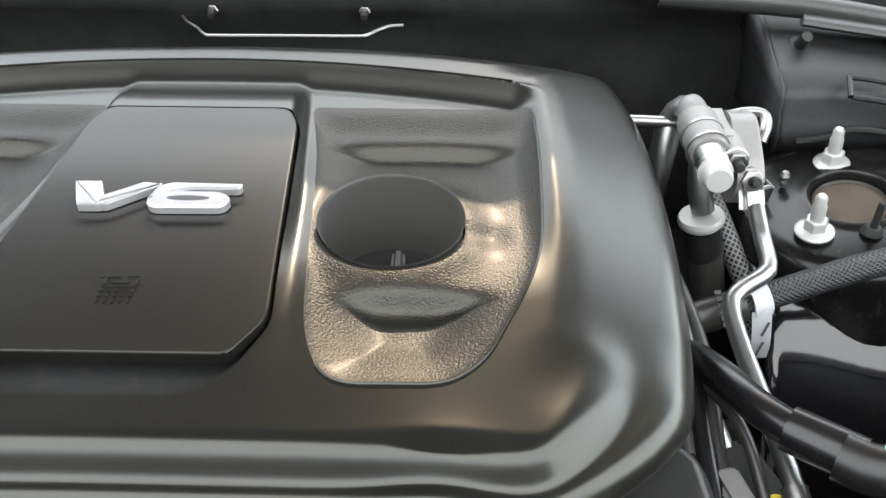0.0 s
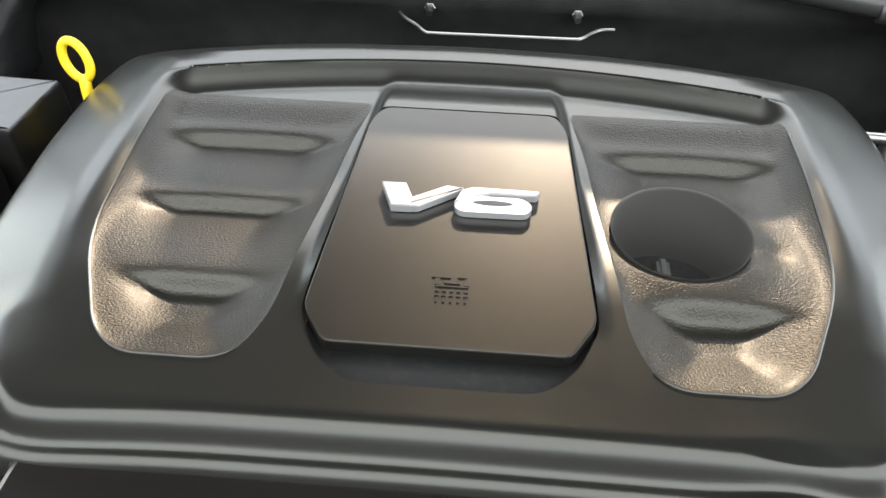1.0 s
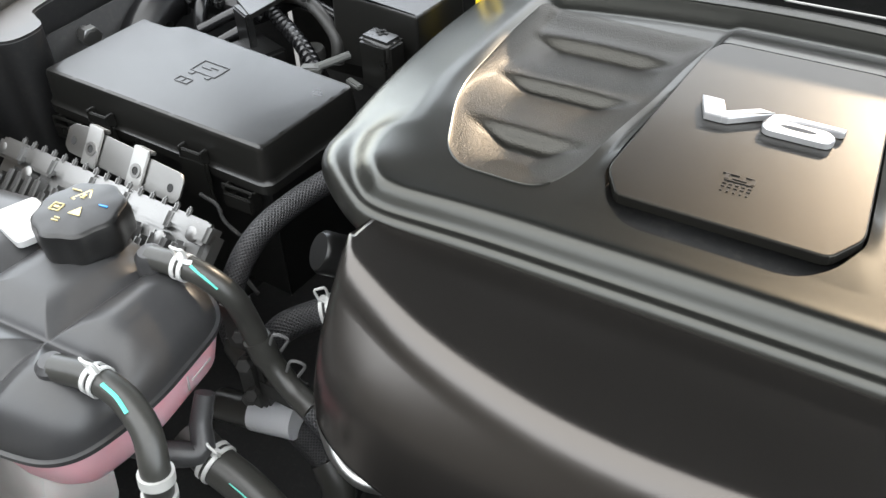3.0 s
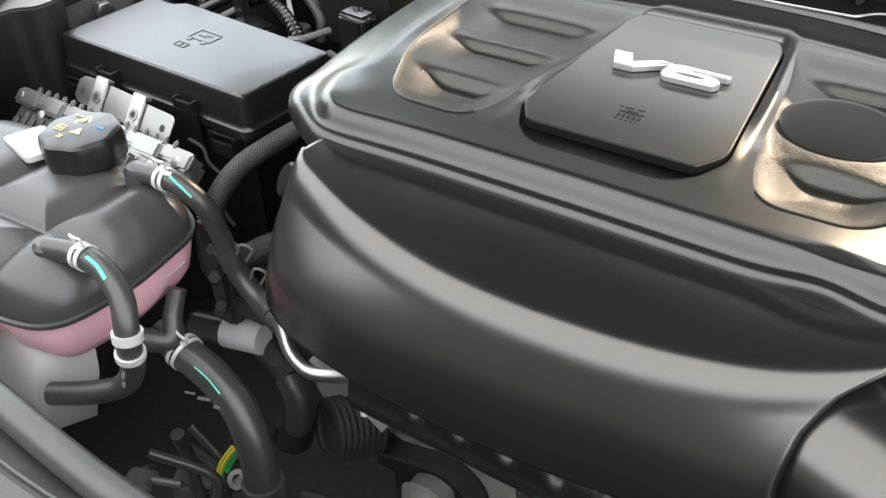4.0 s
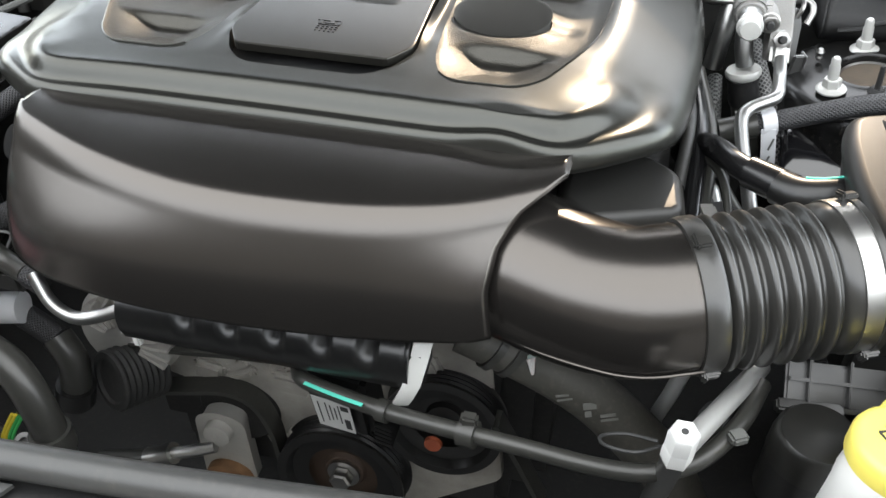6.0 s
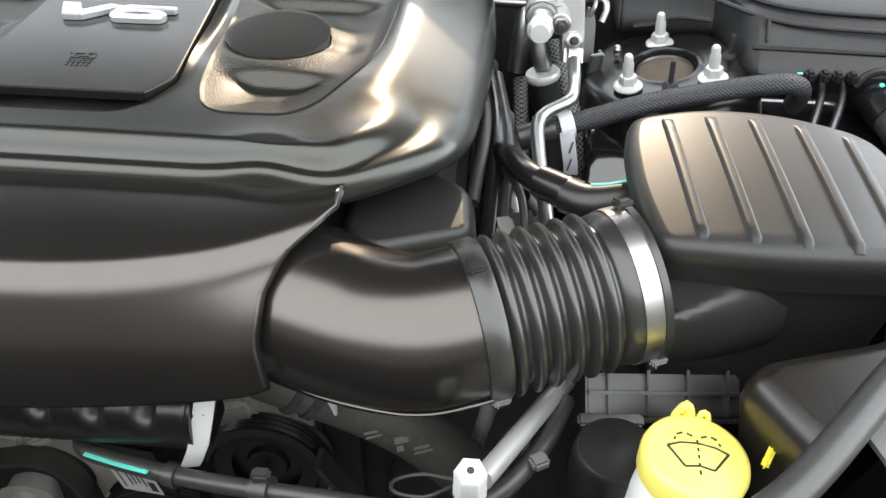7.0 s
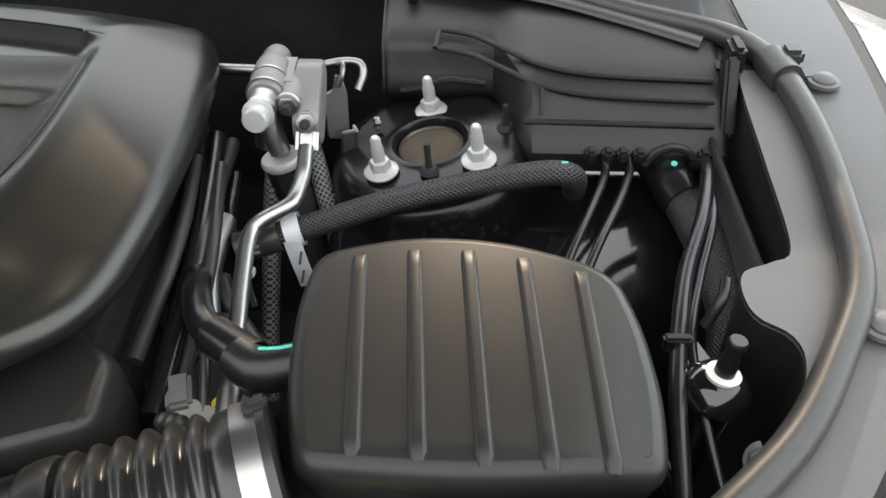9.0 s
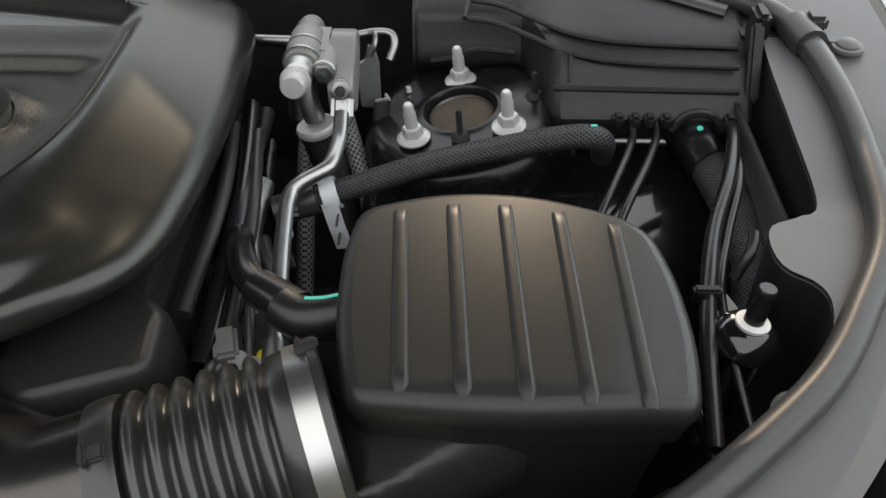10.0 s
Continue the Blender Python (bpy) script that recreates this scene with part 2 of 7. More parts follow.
def tube(P, r, n=14, step=0.006, cap=True, flat=1.0):
    """A round hose through the points; r may be one radius or a list along the way."""
    C = catmull(P, step)
    m = len(C)
    R = np.interp(np.linspace(0, 1, m), np.linspace(0, 1, len(r)), r) if isinstance(r, (list, tuple)) else np.full(m, float(r))
    T = np.gradient(C, axis=0)
    T /= np.linalg.norm(T, axis=1)[:, None]
    ref = np.array((0, 0, 1.0)) if abs(T[0][2]) < 0.9 else np.array((1.0, 0, 0))
    nrm = np.cross(np.cross(T[0], ref), T[0])
    V, U, s = [], [], 0.0
    for i in range(m):
        nrm = nrm - T[i] * nrm.dot(T[i])
        nrm /= np.linalg.norm(nrm)
        bn = np.cross(T[i], nrm)
        s += np.linalg.norm(C[i] - C[i - 1]) if i else 0
        for k in range(n):
            a = 2 * math.pi * k / n
            V.append(tuple(C[i] + R[i] * (math.cos(a) * nrm * flat + math.sin(a) * bn)))
            U.append((s, abs(k / n - 0.5) * 2 * math.pi * R[i]))
    F = [(i * n + k, i * n + (k + 1) % n, (i + 1) * n + (k + 1) % n, (i + 1) * n + k) for i in range(m - 1) for k in range(n)]
    if cap:
        F += [tuple(range(n))[::-1], tuple((m - 1) * n + k for k in range(n))]
    return V, F, U


def axis_pose(p, d):
    """Local z along d, origin at p."""
    return Matrix.Translation(p) @ Vector(d).to_track_quat("Z", "Y").to_matrix().to_4x4()


def lathe(prof, n=32, m=None, lobes=0, depth=0.0, a0=0.0, a1=2 * math.pi, ends=True):
    """Turns (radius, height) points round the local z axis."""
    V, F = [], []
    closed = abs(a1 - a0 - 2 * math.pi) < 1e-6
    for r, z in prof:
        for k in range(n):
            a = a0 + (a1 - a0) * k / (n if closed else n - 1)
            q = r * (1 + depth * math.cos(lobes * a)) if lobes else r
            V.append((q * math.cos(a), q * math.sin(a), z))
    for i in range(len(prof) - 1):
        for k in range(n if closed else n - 1):
            F.append((i * n + k, i * n + (k + 1) % n, (i + 1) * n + (k + 1) % n, (i + 1) * n + k))
    if closed and ends:
        if prof[0][0] > 1e-6:
            F.append(tuple(range(n))[::-1])
        if prof[-1][0] > 1e-6:
            F.append(tuple((len(prof) - 1) * n + k for k in range(n)))
    g = (V, F)
    return xf(g, m) if m is not None else g


def loft(S, ring=True, cap=(True, True)):
    n = len(S[0])
    V = [tuple(p) for s in S for p in s]
    F = []
    for i in range(len(S) - 1):
        for k in range(n if ring else n - 1):
            F.append((i * n + k, i * n + (k + 1) % n, (i + 1) * n + (k + 1) % n, (i + 1) * n + k))
    if ring and cap[0]:
        F.append(tuple(range(n))[::-1])
    if ring and cap[1]:
        F.append(tuple((len(S) - 1) * n + k for k in range(n)))
    return V, F


def roundpoly(P, r=0.01, n=6):
    """Closed 2D outline with rounded corners; r may be a list."""
    out = []
    P = [np.array(p, float) for p in P]
    for i, p in enumerate(P):
        a, b = P[i - 1] - p, P[(i + 1) % len(P)] - p
        la, lb = np.linalg.norm(a), np.linalg.norm(b)
        rr = min(r[i] if isinstance(r, (list, tuple)) else r, la * 0.48, lb * 0.48)
        s, e = p + a / la * rr, p + b / lb * rr
        for k in range(n + 1):
            t = k / n
            out.append((1 - t) ** 2 * s + 2 * t * (1 - t) * p + t * t * e)
    return np.array(out)


def resample(P, n):
    P = np.vstack([P, P[:1]])
    d = np.r_[0, np.cumsum(np.linalg.norm(np.diff(P, axis=0), axis=1))]
    s = np.linspace(0, d[-1], n, endpoint=False)
    return np.c_[np.interp(s, d, P[:, 0]), np.interp(s, d, P[:, 1])]


def inset(P, d):
    """Moves a closed counter-clockwise outline inwards by d."""
    t = np.roll(P, -1, 0) - np.roll(P, 1, 0)
    t /= np.linalg.norm(t, axis=1)[:, None] + 1e-9
    return P + d * np.c_[-t[:, 1], t[:, 0]]


def prism(P, z0, z1, bev=0.0015):
    """A plate of a closed counter-clockwise outline, with a softened upper edge."""
    P = np.array(P, float)
    S = [[(x, y, z0) for x, y in P], [(x, y, z1 - bev) for x, y in P],
         [(x, y, z1 - bev * 0.3) for x, y in inset(P, bev * 0.3)], [(x, y, z1) for x, y in inset(P, bev)]]
    return loft(S)


def boundary(Q, P):
    """Signed distance (inside positive) from the points Q to the closed outline P, and the nearest outline points."""
    Q = np.asarray(Q, float)
    A, B = P, np.roll(P, -1, 0)
    best, near, inside = np.full(len(Q), 1e9), np.zeros_like(Q), np.zeros(len(Q), bool)
    for a, b in zip(A, B):
        e = b - a
        t = np.clip(((Q - a) @ e) / (e @ e + 1e-12), 0, 1)
        p = a + t[:, None] * e
        d = np.linalg.norm(Q - p, axis=1)
        k = d < best
        best[k], near[k] = d[k], p[k]
        c = ((a[1] > Q[:, 1]) != (b[1] > Q[:, 1]))
        with np.errstate(divide="ignore", invalid="ignore"):
            inside ^= c & (Q[:, 0] < (b[0] - a[0]) * (Q[:, 1] - a[1]) / (b[1] - a[1]) + a[0])
    return np.where(inside, best, -best), near


def patch(P, c, zfun, ns, nr, holes=(), skirt=0.0, r0=0.0):
    """A sheet over a star-shaped outline: z from zfun(x, y); holes are cut along their outlines; skirt turns the rim down."""
    O = resample(np.array(P, float), ns)
    c = np.array(c, float)
    r = np.linspace(0, 1, nr + 1)[1:]
    XY = (c + r[:, None, None] * (O - c)[None]).reshape(-1, 2)
    idx = np.arange(nr * ns).reshape(nr, ns)
    A, B = idx[:-1], idx[1:]
    F = np.stack([A, np.roll(A, -1, 1), np.roll(B, -1, 1), B], -1).reshape(-1, 4)
    F = [tuple(f) for f in F]
    middle = True
    for h in holes:
        d, near = boundary(XY, h)
        ins = d > 0
        keep = [f for f in F if not all(ins[i] for i in f)]
        used = np.zeros(len(XY), bool)
        used[[i for f in keep for i in f]] = True
        mv = ins & used
        XY[mv] = near[mv]
        F = keep
        if boundary(np.array([c]), h)[0][0] > 0:
            middle = False
    Z = zfun(XY[:, 0], XY[:, 1])
    V = [(x, y, z) for (x, y), z in zip(XY, Z)]
    if middle:
        V.append((c[0], c[1], float(zfun(np.array([c[0]]), np.array([c[1]]))[0])))
        F += [(len(V) - 1, k, (k + 1) % ns) for k in range(ns)]
    if skirt:
        o, rim = len(V), idx[-1]
        I = inset(O, 0.0025)
        V += [(x, y, V[rim[k]][2] - skirt * 0.4) for k, (x, y) in enumerate(O)] + [(x, y, V[rim[k]][2] - skirt) for k, (x, y) in enumerate(I)]
        F += [(rim[k], rim[(k + 1) % ns], o + (k + 1) % ns, o + k) for k in range(ns)]
        F += [(o + k, o + (k + 1) % ns, o + ns + (k + 1) % ns, o + ns + k) for k in range(ns)]
    use = sorted({i for f in F for i in f})
    re = {i: j for j, i in enumerate(use)}
    return [V[i] for i in use], [tuple(re[i] for i in f) for f in F]


def sstep(x):
    x = np.clip(x, 0, 1)
    return x * x * (3 - 2 * x)


def ring_on(p, d, r, w, t=0.0015, n=28):
    """A flat band round the axis d at p."""
    return lathe([(r, -w / 2), (r + t, -w / 2), (r + t, w / 2), (r, w / 2), (r, -w / 2)], n, axis_pose(p, d))


def hexnut(p, d, r, h, bev=0.0008):
    return lathe([(r * 0.86, 0), (r, bev), (r, h - bev), (r * 0.86, h)], 6, axis_pose(p, d))


def lettering(body, size, m, depth=0.0004):
    """Raised letters in the built-in font, centred, lying in the local xy plane of m."""
    cu = bpy.data.curves.new("text", "FONT")
    cu.body, cu.size, cu.extrude, cu.align_x, cu.align_y, cu.resolution_u = body, size, depth, "CENTER", "CENTER", 3
    ob = bpy.data.objects.new("text", cu)
    scene.collection.objects.link(ob)
    me = bpy.data.meshes.new_from_object(ob.evaluated_get(bpy.context.evaluated_depsgraph_get()))
    g = ([tuple(v.co) for v in me.vertices], [tuple(p.vertices) for p in me.polygons])
    bpy.data.objects.remove(ob)
    bpy.data.curves.remove(cu)
    bpy.data.meshes.remove(me)
    return xf(g, m)


def bars(m, rows, h=0.0003):
    """Small raised bars for writing that cannot be read: (x, y, width, height) in the local plane of m."""
    return join(*[xf(rbox((x, y, 0), (w, t, h), 0), m) for x, y, w, t in rows])


# ---- the setting ----
X0 = -0.184                                  # middle of the engine bay


def mirror(P):
    return [(2 * X0 - p[0], *p[1:]) for p in P]


def band(A, B, n=60, thick=0.004):
    """A sheet between two polylines, with a thickness below it."""
    def along(P):
        C = catmull(P, 0.004)
        d = np.r_[0, np.cumsum(np.linalg.norm(np.diff(C, axis=0), axis=1))]
        s = np.linspace(0, d[-1], n)
        return np.c_[np.interp(s, d, C[:, 0]), np.interp(s, d, C[:, 1]), np.interp(s, d, C[:, 2])]
    a, b = along(A), along(B)
    lo = np.array((0, 0, thick))
    return loft([[a[i], b[i], b[i] - lo, a[i] - lo] for i in range(n)])


solo("ground", ([(-300, -300, 0), (300, -300, 0), (300, 300, 0), (-300, 300, 0)], [(0, 1, 2, 3)]), M_CONCRETE,
     "dark asphalt ground under the car", "ground", kind="structure")
# out of view: added dark slabs that keep bright horizon out of the reflections
solo("horizon_blocker", join(rbox((0, -6.5, 2.25), (22, 0.25, 4.5), 0.02), rbox((-11, -1.5, 2.25), (0.25, 10, 4.5), 0.02)), M_BLOCKER, "unseen dark wall added to block low sky from reflections", "wall", kind="structure")
solo("undertray", rbox((X0, 0.40, 0.33), (1.75, 1.15, 0.02), 0.004), M_DEEP, "black plastic undertray below the engine", "undertray", kind="structure")
solo("firewall", rbox((X0, 0.925, 0.66), (1.75, 0.03, 0.74), 0.006), M_DEEP, "black firewall behind the engine", "firewall", kind="structure")

# quilted pad on the firewall, bulging at its upper edge
S = []
for i in range(61):
    x = -1.0 + i / 60 * 1.64
    w = 0.006 * math.sin(x * 21) + 0.004 * math.sin(x * 47 + 1)
    prof = [(0.90, 0.62), (0.865 + w, 0.70), (0.85 + w, 0.82), (0.842 + w, 0.90), (0.835 - w, 0.935), (0.822, 0.955), (0.818, 0.972), (0.828, 0.988), (0.86, 0.996), (0.91, 0.998)]
    S.append([(x, y, z) for y, z in prof])
solo("firewall_insulation", loft(S, ring=False), M_FELT, "fuzzy dark felt insulation over the firewall", "insulation", kind="structure", angle=80)

# the car behind the bay: cowl, unseen windscreen and roof; and the hood raised above on its link hinges
# unseen roof edge, set so that it blocks the sun behind y = 0.514
ROOF_EDGE = (1.95, 1.0 + (1.95 - 0.514) * math.tan(radians(SUN_ELEVATION)))
solo("cowl_panel", band([(-1.0, 0.90, 1.0), (X0, 0.92, 1.02), (0.64, 0.90, 1.0)], [(-1.0, 1.10, 1.05), (X0, 1.14, 1.08), (0.64, 1.10, 1.05)], 40), M_BLACK,
     "black plastic cowl panel below the windscreen", "cowl", kind="structure")
# matt black instead of glass, so the cover's rear reflects dark
solo("windscreen", loft([[(X0 + u * 1.05, 1.13 - 0.08 * u * u, 1.07), (X0 + u * 1.05, ROOF_EDGE[0] - 0.03 - 0.06 * u * u, ROOF_EDGE[1] - 0.03)] for u in np.linspace(-1, 1, 21)], ring=False), M_DEEP,
     "unseen raked windscreen, blackened to darken reflections", "windscreen", kind="structure", solid=0.006)
solo("roof", loft([[(X0 + u * 1.05, ROOF_EDGE[0], ROOF_EDGE[1] - 0.012 * u ** 4), (X0 + u * 0.70, 2.4, ROOF_EDGE[1] + 0.02 - 0.02 * u * u), (X0 + u * 0.70, 4.0, ROOF_EDGE[1] - 0.03 - 0.02 * u * u)] for u in np.linspace(-1, 1, 21)], ring=False), M_BODY,
     "unseen car roof placed to cut off the low sun", "roof", kind="structure", solid=0.03)
hood = thing("hood", "raised hood with a dark felt-lined underside", "hood", (X0, 0.70, 1.15), kind="structure")
S = []
for i in range(41):
    u = i / 40 * 2 - 1
    S.append([(X0 + u * 0.90, HOOD_Y - 0.46 * k - 0.04 * u * u * k, HOOD_REAR + HOOD_RISE * k + 0.05 * math.sin(math.pi * k) - 0.03 * u * u * k) for k in np.linspace(0, 1, 14)])
part("hood_skin", loft([[(p[0], p[1] + 0.01, p[2] + 0.025) for p in s] for s in S], ring=False), M_BODY, hood, solid=0.002)
part("hood_liner", loft(S, ring=False), M_LINER, hood, "dark felt liner", solid=0.012)
for x in (-0.90, 0.53):
    part("hinge_link", tube([(x, 0.90, 0.99), (x, 0.86, 1.12), (x, HOOD_Y + 0.02, HOOD_REAR + 0.03)], 0.010, 8), M_PAINT, hood)

# seal round the bay and the trim trays inside and outside it
SEAL_R = [(0.20, 0.79, 0.992), (0.34, 0.775, 0.988), (0.457, 0.748, 0.978), (0.54, 0.716, 0.97), (0.62, 0.682, 0.966), (0.652, 0.63, 0.966), (0.660, 0.53, 0.964),
          (0.649, 0.42, 0.962), (0.634, 0.35, 0.96), (0.60, 0.288, 0.957), (0.56, 0.232, 0.954), (0.50, 0.178, 0.950), (0.436, 0.127, 0.944), (0.332, 0.018, 0.935)]
SEAL_F = [(0.233, -0.029, 0.930), (0.08, -0.060, 0.927), (-0.05, -0.073, 0.926), (-0.20, -0.084, 0.926), (-0.303, -0.088, 0.927), (-0.415, -0.081, 0.930), (-0.50, -0.070, 0.930)]
SEAL = SEAL_R + SEAL_F + [(-0.60, -0.045, 0.931), (-0.70, 0.0, 0.933)] + mirror(SEAL_R)[::-1][2:]
solo("hood_seal", tube(SEAL, 0.0112, 16, 0.008), M_SEAL, "dark grey tubular rubber seal round the engine bay", "seal", kind="structure")
solo("cowl_seal", tube([(0.22, 0.792, 0.994), (0.0, 0.835, 1.008), (X0, 0.842, 1.012), (-0.37, 0.835, 1.008), (-0.59, 0.792, 0.994)], 0.013, 14, 0.01), M_SEAL,
     "grey rubber seal along the cowl", "seal", kind="structure")

TRAY_IN = [(0.640, 0.72, 0.958), (0.623, 0.61, 0.955), (0.615, 0.50, 0.953), (0.607, 0.40, 0.951), (0.590, 0.383, 0.951), (0.567, 0.372, 0.951), (0.561, 0.352, 0.951), (0.565, 0.330, 0.951),
           (0.583, 0.316, 0.950), (0.586, 0.295, 0.950), (0.572, 0.262, 0.948), (0.535, 0.222, 0.945), (0.49, 0.178, 0.94)]
TRAY_OUT = [(0.665, 0.69, 0.958), (0.668, 0.61, 0.956), (0.662, 0.50, 0.954), (0.650, 0.42, 0.952), (0.645, 0.40, 0.952), (0.640, 0.375, 0.952), (0.636, 0.355, 0.951), (0.630, 0.335, 0.951),
            (0.615, 0.312, 0.950), (0.604, 0.295, 0.95), (0.578, 0.258, 0.948), (0.545, 0.218, 0.945), (0.50, 0.178, 0.94)]
for k, f in enumerate((lambda P: P, mirror)):
    tray = thing("fender_tray", "satin grey plastic tray between the bay and the fender", "trim tray", (f([(0.62, 0.45, 0.95)])[0]), kind="structure")
    part("tray_top", band(f(TRAY_IN), f(TRAY_OUT), 90), M_PANEL, tray)
    # the inner wall is coloured far darker than the tray's top
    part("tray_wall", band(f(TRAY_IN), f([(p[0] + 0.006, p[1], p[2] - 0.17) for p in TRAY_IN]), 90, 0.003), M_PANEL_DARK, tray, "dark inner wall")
    fen = thing("fender_flange", "satin grey fender flange outside the rubber seal", "fender", (f([(0.70, 0.45, 0.95)])[0]), kind="structure")
    FO = [(0.742, 0.78, 0.966), (0.742, 0.72, 0.966), (0.728, 0.562, 0.964), (0.706, 0.48, 0.962), (0.69, 0.40, 0.96), (0.67, 0.33, 0.957), (0.635, 0.26, 0.952), (0.585, 0.19, 0.946), (0.52, 0.12, 0.938), (0.42, 0.03, 0.925)]
    FI = [(0.652, 0.78, 0.960), (0.652, 0.70, 0.960), (0.662, 0.60, 0.957), (0.664, 0.52, 0.956), (0.652, 0.42, 0.954), (0.636, 0.35, 0.951), (0.60, 0.282, 0.947), (0.56, 0.226, 0.943), (0.498, 0.170, 0.937), (0.40, 0.095, 0.925)]
    part("flange", band(f(FI), f(FO), 80), M_PANEL, fen)
    part("flange_drop", band(f(FO), f([(p[0] + 0.002, p[1] - 0.002, p[2] - 0.05) for p in FO]), 80, 0.003), M_PAINT, fen, "gloss black edge")
    FG = [(p[0] + 0.018, p[1] - 0.008, p[2] - 0.006) for p in FO]
    outer = thing("fender", "pale painted outer fender", "fender", (f([(0.85, 0.45, 0.9)])[0]), kind="structure")
    rows = [f(FG), f([(p[0] + 0.10, p[1] - 0.03, p[2] - 0.03) for p in FO]), f([(p[0] + 0.17, p[1] - 0.06, p[2] - 0.20) for p in FO]), f([(p[0] + 0.17, p[1] - 0.07, 0.35) for p in FO])]
    part("fender_skin", loft(rows, ring=False), M_BODY, outer, solid=0.002)
    wall = [(0.60, 0.80), (0.60, 0.40), (0.60, 0.12), (0.45, 0.0)]
    part("inner_fender_wall", loft([[(x, y, 0.34) for x, y, *_ in f(wall)], [(x, y, 0.92) for x, y, *_ in f(wall)]], ring=False), M_DEEP, outer, "dull black inner wall", solid=0.004)

# front panels outside the seal
front = thing("front_trim_panel", "grey grained plastic panel in front of the seal", "trim panel", (-0.5, -0.2, 0.91), kind="structure")
part("panel", band([(-0.237, -0.101, 0.914), (-0.333, -0.108, 0.914), (-0.45, -0.104, 0.914), (-0.60, -0.07, 0.912), (-0.78, 0.02, 0.905)],
                   [(-0.225, -0.42, 0.88), (-0.333, -0.43, 0.88), (-0.45, -0.42, 0.88), (-0.62, -0.38, 0.878), (-0.92, -0.25, 0.86)], 60, 0.006), M_FRONT, front)
part("panel_lip", tube([(-0.226, -0.40, 0.884), (-0.237, -0.101, 0.9165), (-0.333, -0.108, 0.9165), (-0.45, -0.104, 0.9165), (-0.60, -0.07, 0.914), (-0.78, 0.02, 0.907)], 0.003, 8), M_PANEL_DARK, front)
part("panel_bevel", band([(-0.226, -0.097, 0.9185), (-0.333, -0.104, 0.9185), (-0.45, -0.100, 0.9185), (-0.60, -0.066, 0.9165), (-0.79, 0.028, 0.9095)],
                         [(-0.238, -0.120, 0.9175), (-0.333, -0.126, 0.9175), (-0.45, -0.122, 0.9175), (-0.60, -0.089, 0.9155), (-0.775, 0.004, 0.9085)], 60, 0.003), M_SEAL, front, "smooth raised lip")
part("panel_pin", lathe([(0.0, 0.005), (0.008, 0.0045), (0.0105, 0.001), (0.013, 0.0)][::-1], 22, Matrix.Translation((-0.452, -0.136, 0.911))), M_BLACK, front, "round black push pin")
beam = thing("radiator_beam", "worn bare metal beam along the front of the bay", "beam", (0.1, -0.12, 0.9), kind="structure")
part("beam_top", band([(-0.232, -0.098, 0.905), (-0.05, -0.088, 0.905), (0.1, -0.07, 0.905), (0.24, -0.032, 0.905), (0.33, 0.02, 0.905)],
                      [(-0.228, -0.135, 0.902), (-0.05, -0.125, 0.902), (0.12, -0.105, 0.902), (0.27, -0.062, 0.902), (0.38, 0.0, 0.902)], 60, 0.006), M_BEAM, beam)
part("beam_front", band([(-0.228, -0.137, 0.90), (-0.05, -0.127, 0.90), (0.12, -0.107, 0.90), (0.27, -0.064, 0.90), (0.40, 0.0, 0.90)],
                        [(-0.228, -0.42, 0.87), (-0.05, -0.42, 0.87), (0.12, -0.40, 0.87), (0.32, -0.33, 0.87), (0.62, -0.10, 0.87)], 60, 0.006), M_BEAM, beam)
part("seal_channel", band([(p[0], p[1] - 0.006, p[2] - 0.014) for p in SEAL_F], [(p[0], p[1] - 0.030, p[2] - 0.012) for p in SEAL_F], 60, 0.003), M_PANEL_DARK, beam)
part("inner_apron", band([(p[0], p[1] + 0.004, p[2] - 0.010) for p in SEAL_F], [(p[0], p[1] + 0.010, p[2] - 0.30) for p in SEAL_F], 60, 0.003), M_DEEP, beam)

# ---- engine cover ----
CX, CY = X0, 0.45
LIP_HALF = [(0.0, 0.234), (0.14, 0.233), (0.215, 0.229), (0.238, 0.232), (0.262, 0.246), (0.295, 0.270), (0.320, 0.300), (0.332, 0.345), (0.342, 0.43), (0.346, 0.53), (0.342, 0.62),
            (0.328, 0.675), (0.298, 0.700), (0.24, 0.716), (0.12, 0.731), (0.0, 0.736)]
LIP = np.array([(X0 + x, y) for x, y in LIP_HALF] + [(X0 - x, y) for x, y in LIP_HALF[-2:0:-1]])
LIP = resample(roundpoly(LIP, 0.03, 5), 170)
REC_HALF = [(0.079, 0.588), (0.090, 0.53), (0.107, 0.335), (0.122, 0.298), (0.187, 0.298), (0.207, 0.316), (0.243, 0.398), (0.250, 0.50), (0.249, 0.588)]
REC_R = resample(roundpoly([(X0 + x, y) for x, y in REC_HALF], [0.004, 0.05, 0.03, 0.02, 0.02, 0.02, 0.04, 0.05, 0.012], 6), 90)
REC_L = resample(roundpoly([(X0 - x, y) for x, y in REC_HALF[::-1]], [0.012, 0.05, 0.04, 0.02, 0.02, 0.02, 0.03, 0.05, 0.004], 6), 90)
LID = [(-0.067, 0.560), (-0.0755, 0.541), (-0.0875, 0.341), (-0.071, 0.3130), (0.071, 0.3130), (0.0875, 0.341), (0.0755, 0.541), (0.067, 0.560)]
LID = resample(roundpoly([(X0 + x, y) for x, y in LID], [0.008, 0.01, 0.008, 0.005, 0.005, 0.008, 0.01, 0.008], 5), 200)
POCKET = [(-0.0685, 0.5620), (-0.0775, 0.541), (-0.0895, 0.341), (-0.076, 0.309), (-0.056, 0.2885), (0.056, 0.2885), (0.076, 0.309), (0.0895, 0.341), (0.0775, 0.541), (0.0685, 0.5620)]
